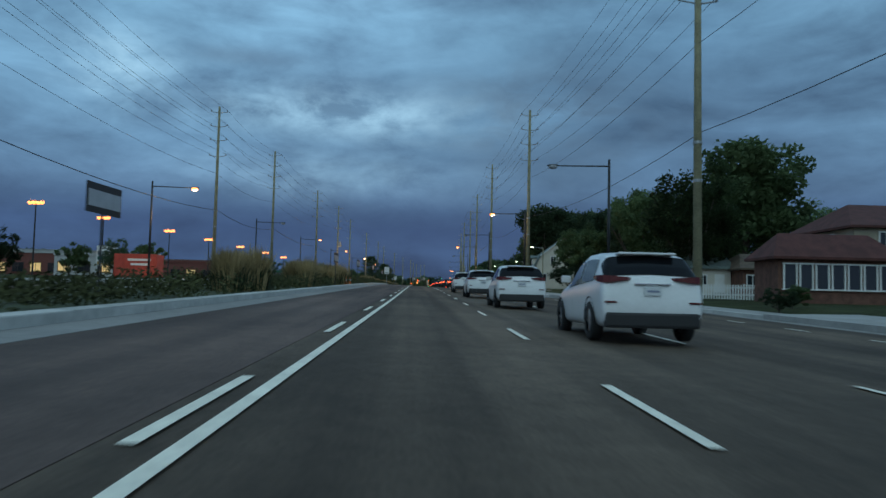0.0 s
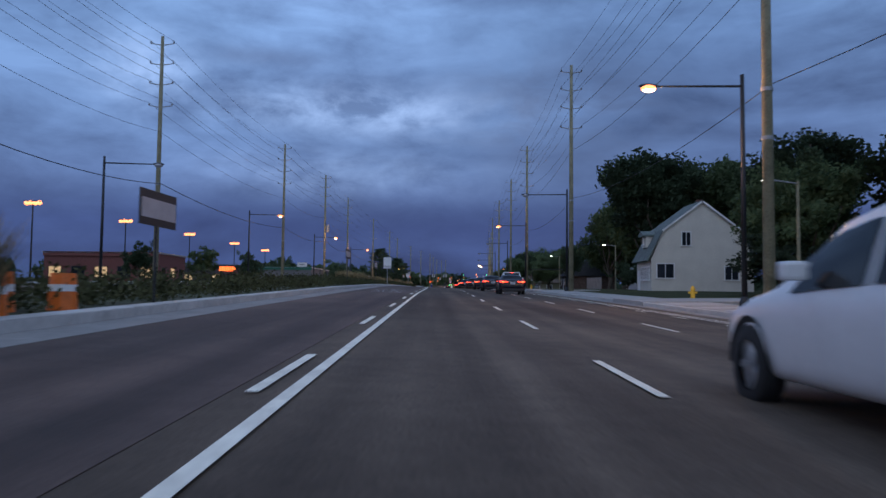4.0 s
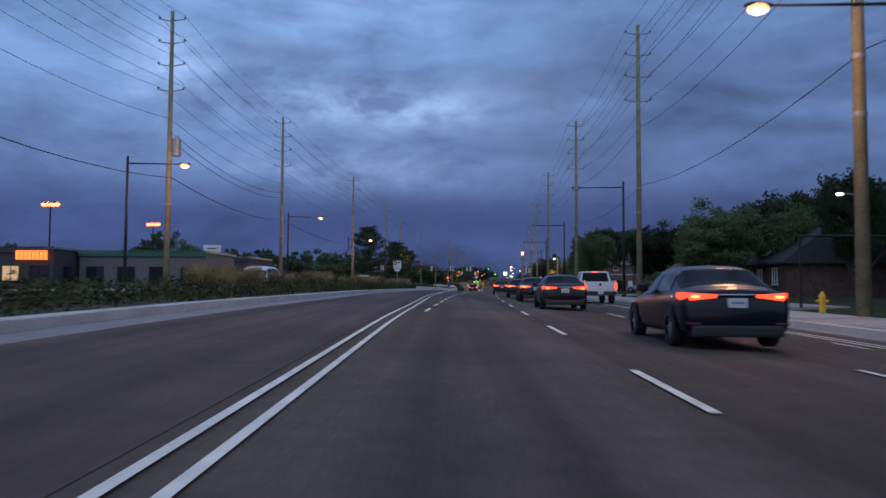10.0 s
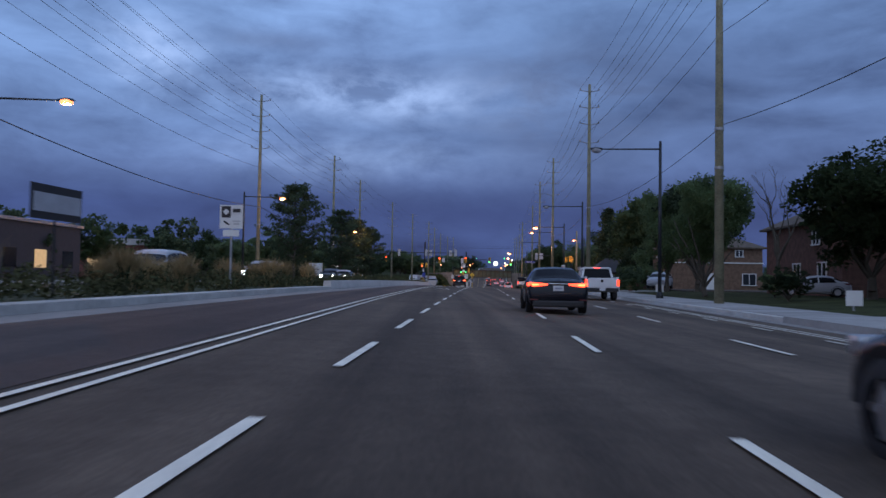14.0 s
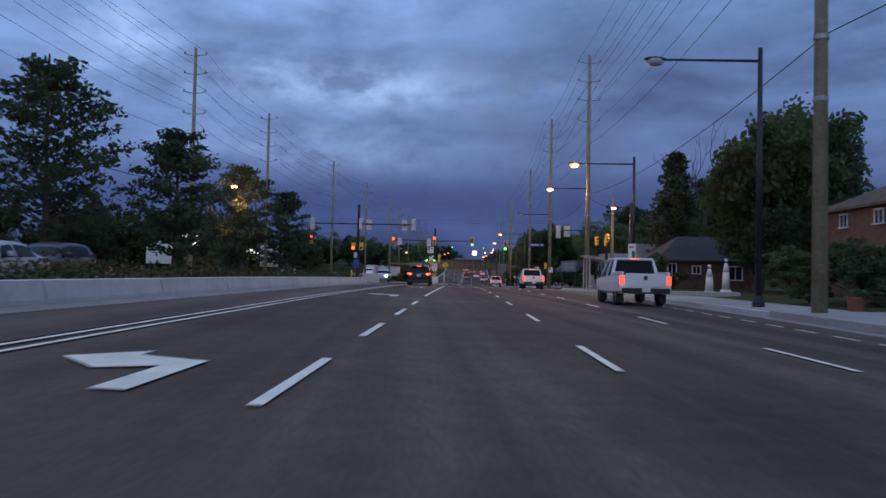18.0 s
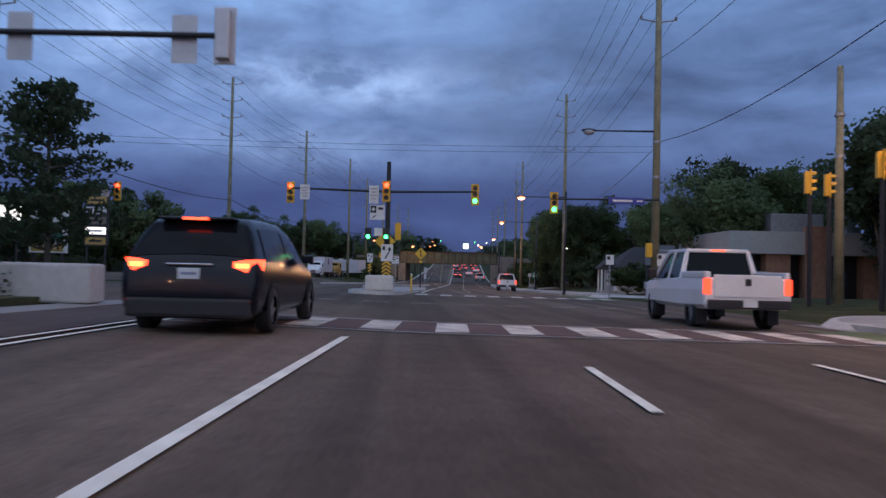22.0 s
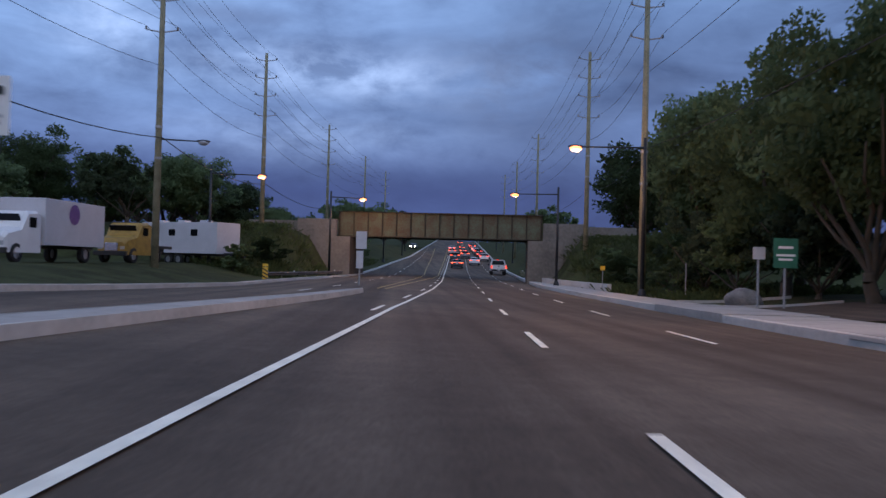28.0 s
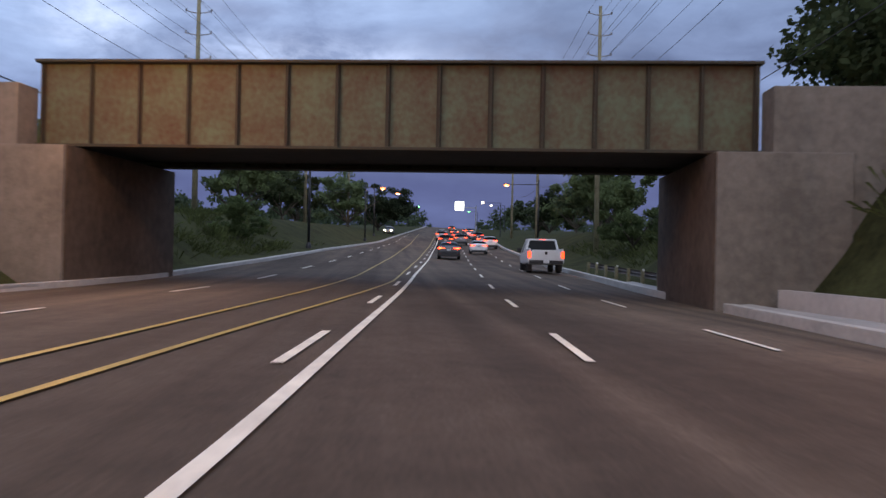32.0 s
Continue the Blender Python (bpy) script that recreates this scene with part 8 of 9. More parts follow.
def bungalow(y, l, wx, dy, eave, ridge, wall_m, roof_m, label, axis="x", hip=2.0, wins=(), porch=None, door=None, dz=0.0):
    h = house_root("house", label, y, l, dz=dz)
    walls(h, 0, wx, 0, dy, -.5, eave, wall_m)
    prism_roof("roof", 0, wx, 0, dy, eave, ridge, roof_m, h, axis, .45, hip)
    if axis == "y" and hip < .5:
        gable(h, 0, wx, 0.02, eave, ridge - .1, wall_m)
    for nrm, a, z, w, hh, *rest in wins:
        if nrm == "y":
            window(h, a, -.02, z, w, hh, "y", *(rest or ()))
        else:
            window(h, -.02, a, z, w, hh, "x", *(rest or ()))
    if door:
        nrm, a = door
        boxpart("door", (a, -.03, 1.0) if nrm == "y" else (-.03, a, 1.0), (.95, .06, 2.05) if nrm == "y" else (.06, .95, 2.05), FRAME_W, h, "white door", .01)
    if porch:
        x0, x1, dp, pz = porch
        boxpart("porch_roof", ((x0 + x1) / 2, -dp / 2, pz), (x1 - x0 + .3, dp + .3, .22), FRAME_W, h, "white porch roof edge", .02)
        prism_roof("porch_cover", x0, x1, -dp, .3, pz + .12, pz + .8, roof_m, h, "x", .2, .6)
        for k in range(3):
            boxpart("porch_post", (x0 + .2 + (x1 - x0 - .4) * k / 2, -dp + .15, pz / 2), (.28, .28, pz), FRAME_W, h, "white porch post", .01)
        boxpart("porch_floor", ((x0 + x1) / 2, -dp / 2, .08), (x1 - x0, dp, .3), PAVING, h)
    return h


bungalow(52.0, 29.0, 11, 9, 5.2, 7.2, material("dull_beige_siding", (0.34, 0.30, 0.23), 0.85, vary=0.1, scale=0.8, bump=0.1, bscale=8), RED_ROOF, "beige two-storey house with dull red roofs", "x", 2.5, (("y", 2.2, 4.2, 1.0, 1.2), ("y", 5.2, 4.2, 1.0, 1.2), ("y", 8.5, 4.2, 1.0, 1.2), ("y", 2.2, 1.5, 2.2, 1.3, None, None, 3), ("x", 3.0, 4.2, 1.0, 1.2), ("x", 6, 1.5, 1.2, 1.3)))
h = bungalow(45.0, 20.5, 7, 3.2, 2.7, 4.2, BRICK, RED_ROOF, "glazed porch wing with a dull red roof", "x", 1.2, tuple(("y", .7 + .95 * k, 1.55, .75, 1.5, None, None, 0) for k in range(7)))
bungalow(72.0, 29.7, 9, 8, 2.6, 4.2, BRICK, BROWN_ROOF, "low dark red brick bungalow with white windows", "x", 1.8, (("y", .9, 1.5, 1.1, .95), ("y", 3.6, 1.55, 1.3, 1.25)))
CREAM = material("cream_siding", (0.44, 0.43, 0.37), 0.85, vary=0.12, scale=0.8, bump=0.15, bscale=9)
h = bungalow(74.6, 26.0, 3.6, 5.8, 2.65, 4.0, CREAM, SHINGLE, "small cream cottage with a gable towards the road", "x", 0.0, (("y", .9, 1.45, .7, .95), ("x", 3.6, 1.45, .8, 1.0)), door=("y", 2.5))
bm = nb()
ga = [[bm.verts.new((x, yy, z)) for yy, z in ((0.0, 2.65), (5.8, 2.65), (2.9, 3.95))] for x in (0.0, 0.2)]
bm.faces.new(ga[0])
bm.faces.new(ga[1][::-1])
for i in range(3):
    bm.faces.new((ga[0][i], ga[1][i], ga[1][(i + 1) % 3], ga[0][(i + 1) % 3]))
bmesh.ops.recalc_face_normals(bm, faces=bm.faces[:])
part("gable", bm, CREAM, h)
boxpart("step", (2.5, -.5, .1), (1.4, 1.0, .3), PAVING, h)
h = bungalow(224.8, 23.7, 13, 9, 2.6, 6.4, material("dark_brown_brick", (0.10, 0.065, 0.05), 0.9, vary=0.3, scale=2.5, bump=0.4, bscale=14), material("black_slate", (0.03, 0.032, 0.036), 0.8, vary=0.2, scale=2), "dark brick cottage with two white dormers", "x", 0.2, (("y", 2.2, 1.5, 1.0, 1.3), ("y", 7.0, 1.5, 1.0, 1.3), ("y", 10.5, 1.5, 1.0, 1.3), ("x", 3, 1.5, 1.0, 1.3)), door=("y", 4.6))
h.matrix_basis = h.matrix_basis @ Matrix.Rotation(radians(-90), 4, "Z")
for k in (2.8, 6.6):
    d = boxpart("dormer", (k, 1.35, 3.95), (1.2, 1.9, 1.3), FRAME_W, h)
    window(d, k, .38, 3.95, .6, .8)
    prism_roof("dormer_roof", k - .6, k + .6, .5, 2.3, 4.55, 5.2, MATS["black_slate"], d, "y", .12)
bungalow(240.5, 21.0, 9, 8, 2.3, 4.2, material("olive_stucco", (0.17, 0.165, 0.105), 0.9, vary=0.15), BROWN_ROOF, "olive bungalow with a low brown roof", "x", 2.2, (("y", 1.8, 1.2, 1.2, 1.0), ("y", 5.0, 1.2, 1.6, 1.0), ("x", 4, 1.2, 1.2, 1.0)), dz=-.7)
bungalow(262.5, 24.2, 13, 14, 5.4, 7.3, BRICK, BROWN_ROOF, "dark brick two-storey house with arched ground floor", "x", 3.0, (("y", 2.0, 4.3, 1.3, 1.2), ("y", 6.0, 4.3, 1.3, 1.2), ("x", 4, 4.3, 1.2, 1.2), ("x", 7.5, 1.5, 1.4, 1.8), ("x", 3, 1.5, 1.4, 1.8)))
bungalow(306.0, 23.0, 11, 10, 5.2, 7.0, material("tan_brick", (0.17, 0.105, 0.07), 0.9, vary=0.25, scale=2.5, bump=0.4, bscale=14), BROWN_ROOF, "tan brick two-storey house with a hipped roof", "x", 3.4, (("y", 2.0, 4.45, .8, .8), ("y", 8.2, 4.45, .9, .8), ("x", 3, 4.45, .9, .8), ("x", 7, 4.45, .9, .8), ("y", 9.4, 1.3, 1.6, 1.4)), door=("y", 4.8))
boxpart("belt_course", (0, 0, 0), (11.2, .12, .12), FRAME_W, None)
ob = bpy.data.objects["belt_course"]
ob.parent = [o for o in scene.objects if o.name.startswith("house") and "tan brick" in o.get("label", "")][0]
ob.matrix_basis = Matrix.Translation((5.5, -.05, 3.3))
boxpart("chimney", (5.2, 1.2, 3.9), (1.3, .8, 7.2), MATS["tan_brick"], ob.parent, "tan brick chimney stack", .02)
# clay planters in the front garden
for y, l in ((291.2, 12.6), (287.2, 14.6)):
    pt = thing("planter_pot", "terracotta planter pot with a low green plant", "planter", Matrix.Translation(W(y, l, ground_h(y, l))), "garden planters")
    rodpart("pot", (0, 0, -.05), (0, 0, .55), .2, .3, material("terracotta", (.24, .10, .055), .85, vary=.15), pt)
    rodpart("rim", (0, 0, .53), (0, 0, .6), .33, .33, MATS["terracotta"], pt)
    verts, faces = [], []
    rp = random.Random(int(y))
    for _ in range(160):
        a, r = rp.uniform(0, 6.28), rp.uniform(0, .34)
        p = Vector((math.cos(a) * r, math.sin(a) * r, .58 + rp.uniform(0, .32) * (1 - r)))
        d1, d2 = Vector((rp.uniform(-1, 1), rp.uniform(-1, 1), .4)) * .07, Vector((rp.uniform(-1, 1), rp.uniform(-1, 1), .2)) * .05
        k = len(verts)
        verts += [p - d1, p - d2, p + d1, p + d2]
        faces.append((k, k + 1, k + 2, k + 3))
    mesh_part("plant", verts, faces, LEAF, pt, "low green plant")
material("charcoal_shingles", (0.035, 0.036, 0.04), 0.9, vary=0.2, scale=2, bump=.4)
# the darker brick puts the shade on these walls into their colour
h = bungalow(335.6, 17.8, 9, 9, 2.6, 4.9, MATS["dark_brown_brick"], MATS["charcoal_shingles"], "dark brick bungalow with a white-posted corner porch", "x", 3.0, (("y", .85, 1.6, .75, 1.35), ("y", 3.0, 1.75, .7, .7), ("y", 6.4, 1.5, 1.2, 1.2), ("x", 5.8, 1.5, 1.0, 1.2)), door=("x", 1.6))
for py in (.55, 2.2, 4.0):
    po = boxpart("porch_post", (-1.15, py, 1.25), (.26, .26, 2.5), FRAME_W, h, "white porch post", .015)
    boxpart("post_base", (-1.15, py, .3), (.36, .36, .6), FRAME_W, po, "", .015)
boxpart("porch_beam", (-1.15, 2.3, 2.5), (.3, 4.2, .22), FRAME_W, h, "white porch beam", .01)
boxpart("porch_floor", (-.75, 2.3, .08), (1.5, 4.4, .3), PAVING, h)
prism_roof("porch_roof", -1.35, .4, .1, 4.5, 2.62, 3.3, MATS["charcoal_shingles"], h, "y", .25, .4)
h = bungalow(397.6, 16.4, 9, 8, 2.55, 4.6, material("pale_grey_stucco", (0.42, 0.41, 0.385), 0.85, vary=0.1), MATS["charcoal_shingles"], "pale cottage with a small white gabled porch", "x", 2.6, (("y", 2.6, 1.35, 1.1, 1.2), ("y", 6.6, 1.35, 1.3, 1.2), ("x", 5, 1.3, 1.2, 1.0)), door=("x", 2.2))
for px, py in ((-1.5, 1.3), (-1.5, 3.0), (-.05, 1.3)):
    boxpart("porch_post", (px, py, 1.2), (.16, .16, 2.5), FRAME_W, h, "white porch post", .01)
boxpart("porch_floor", (-.8, 2.15, .06), (1.7, 2.0, .3), PAVING, h)
pr = prism_roof("porch_roof", -1.65, .05, 1.15, 3.15, 2.45, 3.35, MATS["charcoal_shingles"], h, "y", .12)
gable(h, -1.7, .1, 1.08, 2.45, 3.22, FRAME_W, .06)

# flat-roofed brick office on the corner
h = thing("office_building", "flat-roofed brick office with a wide pale fascia", "building", Matrix.Translation(W(383.0, 21.9, ground_h(383.0, 21.9))) @ Matrix.Rotation(radians(head(384)), 4, "Z") @ Matrix.Diagonal((1, 1, 1.16, 1)))
FASCIA = material("pale_fascia_panel", (0.36, 0.36, 0.34), 0.7, vary=0.08, scale=.6)
OBRICK = material("orange_brown_brick", (0.30, 0.16, 0.10), 0.9, vary=0.2, scale=2.5, bump=.3, bscale=14)
boxpart("core", (8, 7.2, 1.5), (15.6, 12, 3.2), PANE, h, "dark recessed glazing")
boxpart("fascia", (8, 6.5, 3.75), (16.4, 13.6, 1.5), FASCIA, h, "", .03)
for x, w in ((3.7, 1.9), (6.6, 1.6), (11.2, 1.8), (15.2, 1.4)):
    boxpart("brick_pier", (x, .6, 1.6), (w, 1.1, 3.4), OBRICK, h, "", .02)
boxpart("tall_pier", (6.6, -.15, 2.45), (2.0, .5, 4.9), OBRICK, h, "", .02)
boxpart("plinth", (1.6, 1.0, .3), (3.0, .3, .7), FASCIA, h)
for k in range(4):
    boxpart("mullion", (.6 + .8 * k, 1.14, 1.7), (.08, .1, 2.4), TRIM, h)
ac = boxpart("rooftop_unit", (6.2, 4.0, 5.2), (4.2, 3.0, 1.4), GALV, h, "grey rooftop unit", .04)
boxpart("rooftop_unit", (11.2, 4.0, 4.8), (1.2, 1.2, .7), GALV, h, "", .03)
rodpart("wall_lamp", (13.2, -.3, 4.1), (13.2, -.42, 4.1), .16, .2, LED_WHITE, h, "bright white wall lamp")
bd = thing("notice_board", "grey framed notice board on two posts", "sign", Matrix.Translation(W(381.0, 15.8, ground_h(381, 15.8))))
boxpart("panel", (0, 0, 3.1), (2.2, .15, 1.5), material("board_slate_grey", (.12, .14, .16), .6), bd, "", .02)
for s in (-1, 1):
    rodpart("post", (s * .95, 0.08, -.2), (s * .95, 0.08, 3.9), .08, .08, TRIM, bd)
bars(bd, 0, 3.1, 1.8, 1.0, 4, GALV, -.09)

# picket fence of the first garden
fence = thing("picket_fence", "white picket fence in front of a garden", "fence")
fa, fb = (57.0, 15.9), (50.0, 24.4)
turn_f = Matrix.Rotation(math.atan2(fb[0] - fa[0], fb[1] - fa[1]), 4, "Z")
for k in range(61):
    u = k / 60.0
    y_, l_ = fa[0] + (fb[0] - fa[0]) * u, fa[1] + (fb[1] - fa[1]) * u
    bm = nb()
    box(bm, 0, 0, .5, .10, .025, 1.0 if k % 10 else 1.12)
    part("picket", bm, FRAME_W, fence, m=Matrix.Translation(W(y_, l_, ground_h(y_, l_))) @ turn_f)
for hh in (.3, .78):
    bm = nb()
    box(bm, 0, .035, hh, 11.0, .04, .09)
    part("rail", bm, FRAME_W, fence, m=Matrix.Translation(W((fa[0] + fb[0]) / 2, (fa[1] + fb[1]) / 2, ground_h(53.5, 20))) @ turn_f)
# red framed notice in the garden
rs = thing("garden_sign", "white notice in a red wooden frame on two posts", "sign", Matrix.Translation(W(49.2, 16.7, ground_h(49.2, 16.7))))
RED_WOOD = material("red_painted_wood", (0.30, 0.045, 0.03), 0.7, vary=0.15)
for x in (-.42, .42):
    boxpart("post", (x, 0, .6), (.09, .09, 1.3), RED_WOOD, rs, "", .01)
boxpart("top_rail", (0, 0, 1.26), (.95, .1, .1), RED_WOOD, rs, "", .01)
pn = boxpart("panel", (0, -.02, .72), (.76, .03, .85), SIGN_WHITE, rs)
bars(pn, 0, .62, .5, .22, 2, SIGN_BLACK, -.042)
# board fence beyond the gambrel house
fence = thing("board_fence", "plain grey board fence panels", "fence")
for k in range(5):
    p = W(163 + 2.0 * k, 20.5, ground_h(163, 20.5) + .7)
    bm = nb()
    box(bm, p.x, p.y, p.z, .08, 1.95, 1.6)
    part("panel", bm, material("weathered_fence_boards", (.20, .19, .17), .9, vary=.25, scale=1.5), fence)
# rail barrier on a post
br = thing("gate_rail", "white horizontal pipe rail on posts by a drive", "rail", Matrix.Translation(W(186.0, 16.6, ground_h(186, 16.6))))
rodpart("rail", (-2.6, 0, 3.1), (2.6, 0, 3.1), .05, .05, DARK_POLE, br)
for s in (-2.4, 2.4):
    rodpart("post", (s, 0, 0), (s, 0, 3.1), .06, .06, DARK_POLE, br)
# white house lamps seen among the trees on brackets of poles
for y, l, hh in ((93.0, 14.4, 5.2), (150.0, 19.6, 5.0), (190.0, 19.1, 5.3), (432.0, 17.0, 5.5)):
    root = thing("yard_lamp", "small white yard lamp on a pole bracket", "lamp", Matrix.Translation(W(y, l, ground_h(y, l))), "yard lamps")
    rodpart("post", (0, 0, 0), (0, 0, hh), .08, .06, WOOD_POLE, root)
    rodpart("bracket", (0, 0, hh - .1), (-1.2, 0, hh + .05), .03, .03, GALV, root)
    bm = nb()
    bmesh.ops.create_uvsphere(bm, u_segments=10, v_segments=6, radius=.12, matrix=Matrix.Translation((-1.3, 0, hh)) @ Matrix.Diagonal((1.5, 1, .6, 1)))
    part("lens", bm, LED_WHITE, root)


# ---- left side: shops behind the car parks
def shop(y, l, wx, dy, hh, wall_m, label, band=None, glow=None):
    h = thing("shop_building", label, "shop", Matrix.Translation(W(y, l, ground_h(y, l))) @ Matrix.Rotation(radians(head(y)), 4, "Z"), "shops")
    walls(h, 0, wx, 0, dy, -.3, hh, wall_m, .3)
    boxpart("roof", (wx / 2, dy / 2, hh + .1), (wx + .4, dy + .4, .25), GALV, h, "", .02)
    boxpart("parapet", (wx / 2, -.05, hh - .1), (wx + .2, .3, .7), band or wall_m, h, "", .02)
    n_ = max(2, int(wx / 3.2))
    for k in range(n_):
        lit = glow and k % 2 == 0
        window(h, wx * (k + .5) / n_, -.02, 1.5, 2.0, 1.7, "y", PANE_LIT if lit else None, TRIM)
    for k in range(max(2, int(dy / 4))):
        boxpart("side_window", (wx + .02, dy * (k + .5) / max(2, int(dy / 4)), 1.6), (.05, 1.6, 1.4), PANE_LIT if glow and k % 2 else PANE, h)
    return h


DARKW = material("dark_cladding", (0.06, 0.055, 0.06), 0.7, vary=.1)
WHITEW = material("off_white_cladding", (0.45, 0.45, 0.45), 0.7, vary=.08)
REDW = material("red_brown_cladding", (0.17, 0.06, 0.05), 0.8, vary=.15)
GREENW = material("green_cladding", (0.03, 0.14, 0.09), 0.7, vary=.1)
shop(150, -86, 26, 14, 4.6, REDW, "long red-brown shop with a pale roof", WHITEW, True)
shop(132, -60, 13, 9, 3.8, WHITEW, "white shop with lit windows", None, True)
shop(185, -62, 18, 12, 4.4, REDW, "low red-brown shop behind the car park", None, True)
h = shop(239, -60.0, 13.0, 11, 4.2, DARKW, "dark box restaurant with a glowing orange sign", None, True)
ORANGE_ON = material("orange_sign_lit", (1, .3, .08), .4, emit=(1.0, .14, .025), strength=2.4)
for k in range(8):
    boxpart("sign_block", (9.0 + .46 * k, -.3, 3.5), (.36, .08, 1.0), ORANGE_ON, h, "glowing orange sign block")
h = shop(243, -46.6, 15, 10, 4.0, material("dull_taupe_cladding", (0.16, 0.15, 0.15), .8, vary=.12), "shop with a green band along its roof", GREENW)
shop(266, -52, 18, 12, 4.3, DARKW, "dark shop row with lit windows", None, True)
shop(300, -60, 22, 12, 4.3, REDW, "brick shop row with lit windows", WHITEW, True)
h = shop(384, -52, 9, 9, 4.2, OBRICK, "brick corner shop with a pale band", WHITEW)
rodpart("wall_lamp", (7.0, -.3, 3.2), (7.0, -.45, 3.2), .16, .2, LED_WHITE, h, "bright white wall lamp")


OCHRE = material("sign_ochre", (.40, .25, .06), .5, vary=.15)
BROWN_BOARD = material("sign_brown", (.16, .12, .09), .5, vary=.2)
LIT_PANEL = material("white_panel_lit", (.9, .9, .85), .4, emit=(1.0, .93, .85), strength=1.1)


def pylon(y, l, w, hh, label, lit=False, split=4):
    root = thing("pylon_sign", label, "sign", Matrix.Translation(W(y, l, ground_h(y, l))) @ Matrix.Rotation(radians(head(y)), 4, "Z"), "pylon signs")
    for s in (-1, 1):
        boxpart("post", (s * w * .4, 0, hh / 2), (.16, .2, hh), TRIM, root)
    bx_ = boxpart("cabinet", (0, 0, hh * .68), (w, .4, hh * .62), SIGN_WHITE if not lit else TRIM, root, "", .03)
    for k in range(split):
        zz = hh * .68 + hh * .31 - (k + .5) * hh * .62 / split
        mt = (OCHRE, SIGN_BACK, BROWN_BOARD, LIT_PANEL, OCHRE)[k % 5] if lit else (SIGN_BACK, MATS["board_slate_grey"], SIGN_GREEN, OCHRE)[k % 4]
        boxpart("panel", (0, -.21, zz), (w * .88, .03, hh * .62 / split * .7), mt if k or lit else SIGN_WHITE, bx_)
        bars(bx_, 0, zz, w * .6, hh * .05, 1, TRIM if k % 2 == 0 else SIGN_WHITE, -.235)
    return root


pylon(92, -36, 2.2, 3.6, "white stacked shop sign by the car park")
pylon(110, -37, 2.4, 3.6, "white stacked shop sign behind the grasses")
pylon(262, -38, 2.4, 6.0, "tall white stacked shop sign")
pylon(376.4, -26.4, 2.4, 4.6, "white plaza sign near the crossing")
# a pair of bright lit panels over the dark bushes of the plaza
lb = thing("lit_sign", "two bright white lit panels on a dark frame", "sign", Matrix.Translation(W(415.8, -50.9, ground_h(415.8, -50.9))) @ Matrix.Rotation(radians(head(415)), 4, "Z"))
for x in (-1.0, 1.0):
    boxpart("post", (x, .1, 2.8), (.16, .16, 5.6), TRIM, lb)
fr = boxpart("frame", (0, 0, 6.7), (3.5, .25, 2.4), TRIM, lb, "", .03)
for x in (-.9, .9):
    boxpart("panel", (x, -.14, 6.75), (1.35, .05, 2.0), LIT_PANEL, fr, "bright white lit panel", .04)
pylon(406.5, -36.7, 2.4, 8.5, "tall black framed petrol price sign", True, 5)
pylon(338, -27, 2.2, 3.2, "white banner sign by the pavement", False, 1)
# construction barrels and orange panels near the car park
for k in range(5):
    y_ = 70.5 + 1.15 * k
    br = thing("construction_barrel", "orange barrel with white bands", "barrel", Matrix.Translation(R(y_, -6.9 - .5 * (k % 2), .12)), "construction barrels")
    rodpart("body", (0, 0, 0), (0, 0, .66), .26, .21, material("barrel_orange", (.75, .16, .02), .5), br)
    rodpart("band", (0, 0, .34), (0, 0, .46), .245, .235, SIGN_WHITE, br)
# far white and green lights up the hill
for y, l, hh, mt in ((640, 1.0, 7.5, "w"), (700, 6.0, 8.0, "w"), (760, -4.0, 8.0, "g"), (705, -6.0, 8.0, "r"), (820, 2.0, 8.0, "g")):
    root = thing("street_light", "distant light on a tall column", "street lamp", Matrix.Translation(W(y, l + (10 if l > 0 else -12), 0)), "distant lights")
    rodpart("column", (0, 0, 0), (0, 0, hh), .12, .08, DARK_POLE, root)
    bm = nb()
    bmesh.ops.create_uvsphere(bm, u_segments=8, v_segments=6, radius=.26, matrix=Matrix.Translation((-4 if l > 0 else 4, 0, hh)))
    part("lens", bm, {"w": LED_WHITE, "g": GREEN_ON, "r": SODIUM}[mt], root)
    rodpart("arm", (0, 0, hh), (-4 if l > 0 else 4, 0, hh), .05, .04, DARK_POLE, root)
bb = thing("lit_board", "bright white lit board at the roadside up the hill", "sign", Matrix.Translation(W(655, 6.0, 0)))
rodpart("post", (0, 0, 0), (0, 0, 7), .15, .12, GALV, bb)
boxpart("panel", (-4, 0, 6.9), (2.1, .3, 2.1), material("lit_board_panel", (.9, .95, .9), .4, emit=(.85, 1.0, .95), strength=2.5), bb)
rodpart("arm", (0, 0, 6.5), (-4, 0, 6.5), .1, .08, GALV, bb)

# ---------------------------------------------------------------- pavement slabs, kerb stones: one mesh each, many pieces
def piece_mesh(name, sx, sy, sz, mat, bev=0.012):
    bm = nb()
    box(bm, 0, 0, 0, sx, sy, sz, bevel=bev)
    me = bpy.data.meshes.new(name)
    bm.to_mesh(me)
    bm.free()
    me.materials.append(mat)
    return me


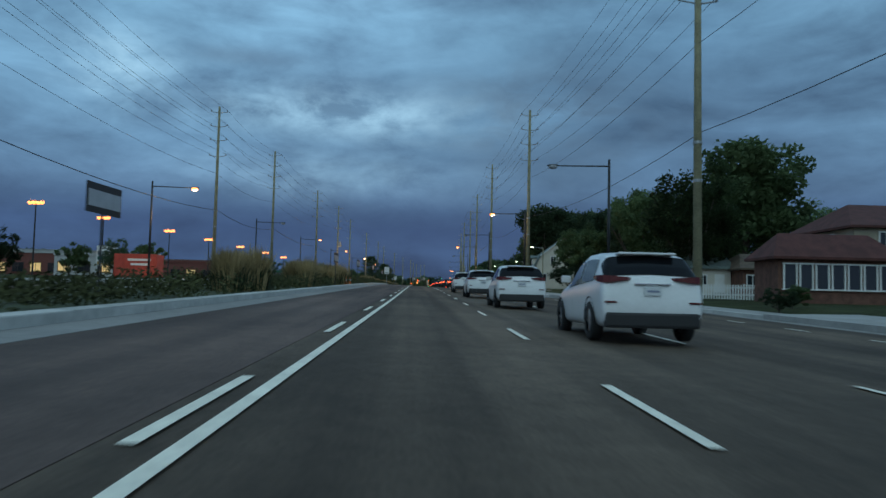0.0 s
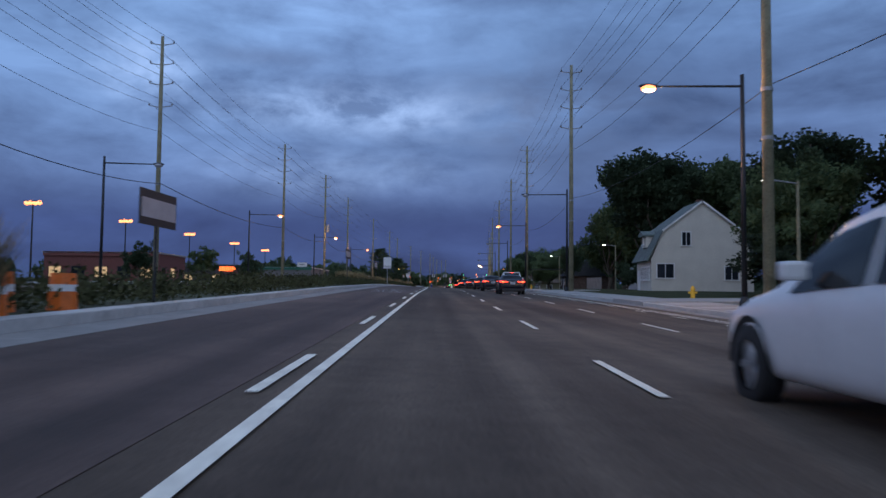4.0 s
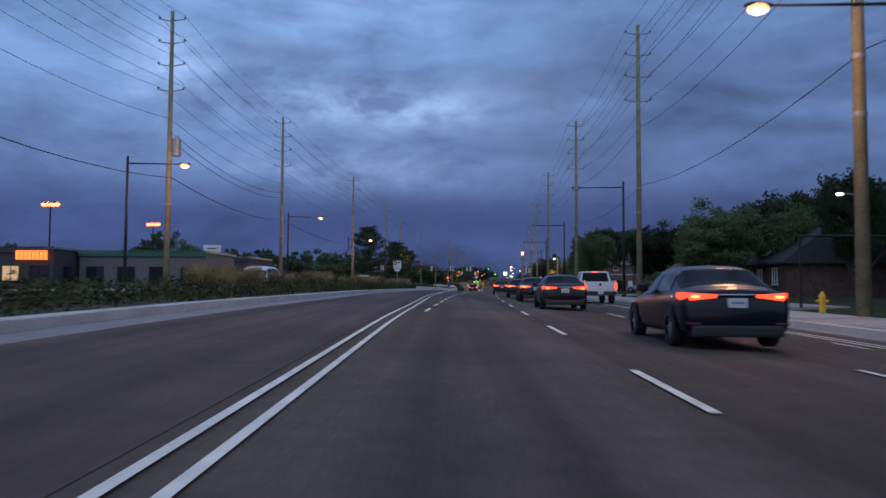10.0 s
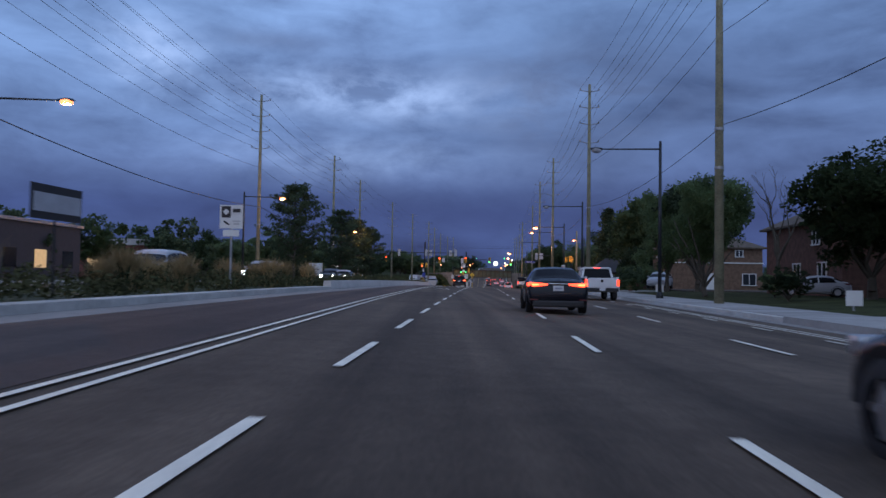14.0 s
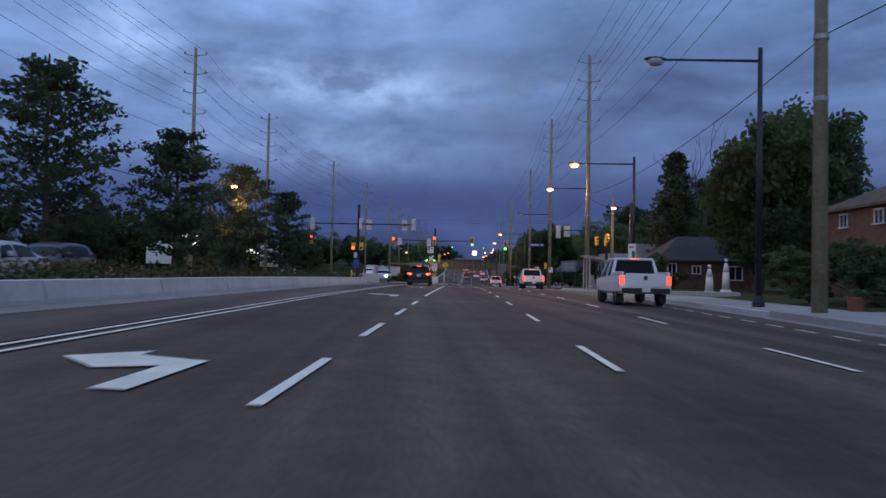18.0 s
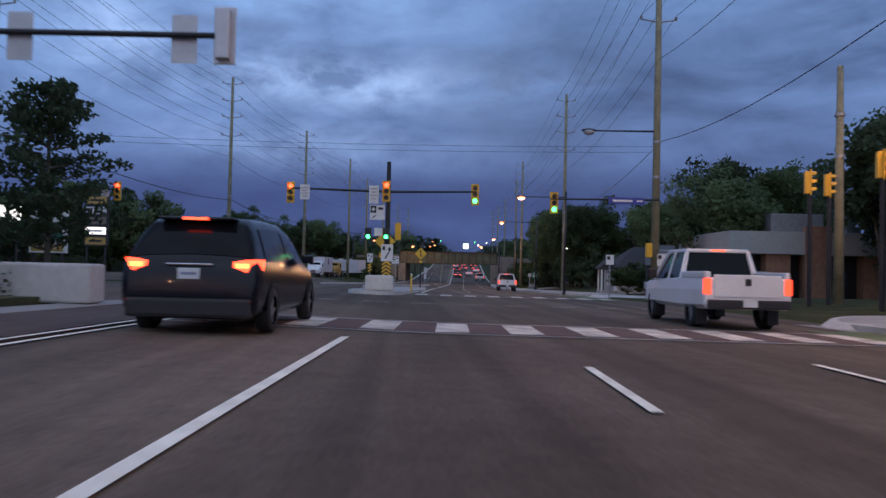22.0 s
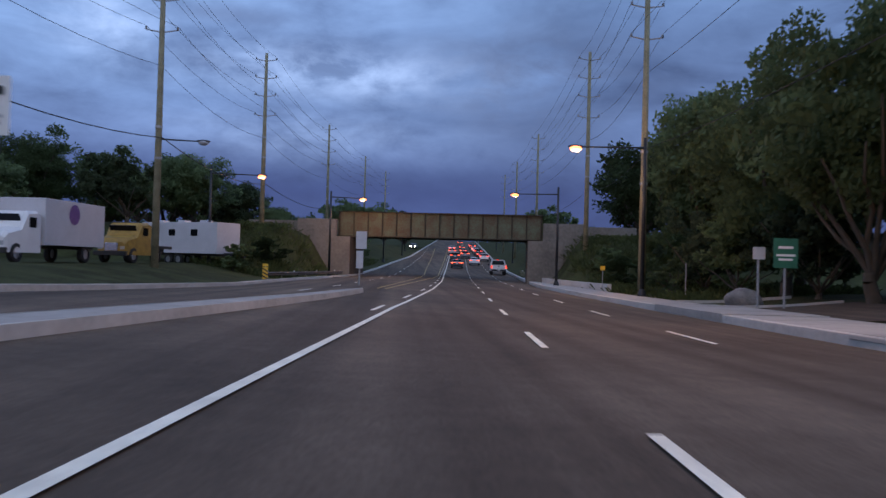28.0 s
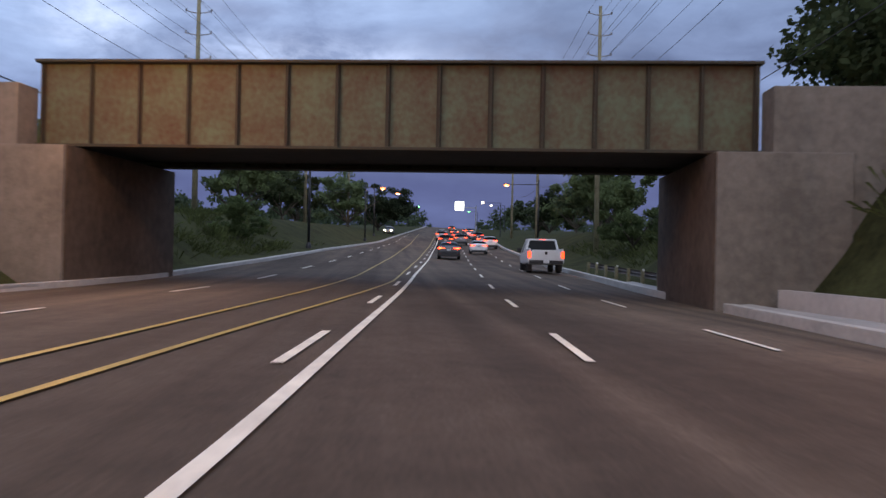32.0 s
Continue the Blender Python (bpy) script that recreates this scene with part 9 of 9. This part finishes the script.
SLAB_M = material("pavement_slab_concrete", (0.33, 0.32, 0.30), 0.9, vary=0.14, scale=0.7, bump=0.15, bscale=30, obvar=0.35)
KERB_M = material("kerb_stone_concrete", (0.47, 0.46, 0.43), 0.85, vary=0.15, scale=0.9, bump=0.2, bscale=30, obvar=0.3)


def lay(name, me, parent, y, la, ha, lb, hb, slope=0.0):
    """Set a piece so that its ends rest on two lateral lines at their heights."""
    a, b = R(y, la, ha), R(y, lb, hb)
    fwd = (R(y + 1, la + slope, ha) - R(y - 1, la - slope, ha)).normalized()
    side = (b - a).normalized()
    up = side.cross(fwd).normalized()
    side = fwd.cross(up)
    c = (a + b) / 2 - up * 0.04
    ob = new(name, me)
    ob.parent = parent
    ob.matrix_basis = Matrix(((side.x, fwd.x, up.x, c.x), (side.y, fwd.y, up.y, c.y), (side.z, fwd.z, up.z, c.z), (0, 0, 0, 1)))


for owner, ya, yb in (("right_pavement", 58.0, 340.0), ("right_pavement_east", 382.0, 440.0)):
    me = piece_mesh("slab", 2.76, 1.485, 0.1, SLAB_M)
    y = ya
    while y < yb:
        wide = lerp([(381, 3.2), (470, 2.4)], y) if owner.endswith("east") else 3.0
        lay("slab", me, bpy.data.objects[owner], y + .75, kr(y + .75) + .34, .175, kr(y + .75) + .3 + wide - .04, .205, (kr(y + 1.25) - kr(y + .25)))
        y += 1.5
for owner, ya, yb, fn, wd, top in (("median_kerb", -2.0, 250.0, kl, .38, .185), ("right_kerb", 40.0, 340.0, lambda y: kr(y) + .15, .29, .168), ("right_kerb_east", 382.0, 520.0, lambda y: kr(y) + .15, .29, .168), ("left_kerb_east", 406.0, 520.0, lambda y: kl2(y) - .15, .29, .168)):
    me = piece_mesh("kerb_stone", wd, 2.98, 0.1, KERB_M, .02)
    y = ya
    while y < yb:
        lay("kerb_stone", me, bpy.data.objects[owner], y + 1.5, fn(y + 1.5) - wd / 2, top, fn(y + 1.5) + wd / 2, top, (fn(y + 2.5) - fn(y + .5)) / 2)
        y += 3.0
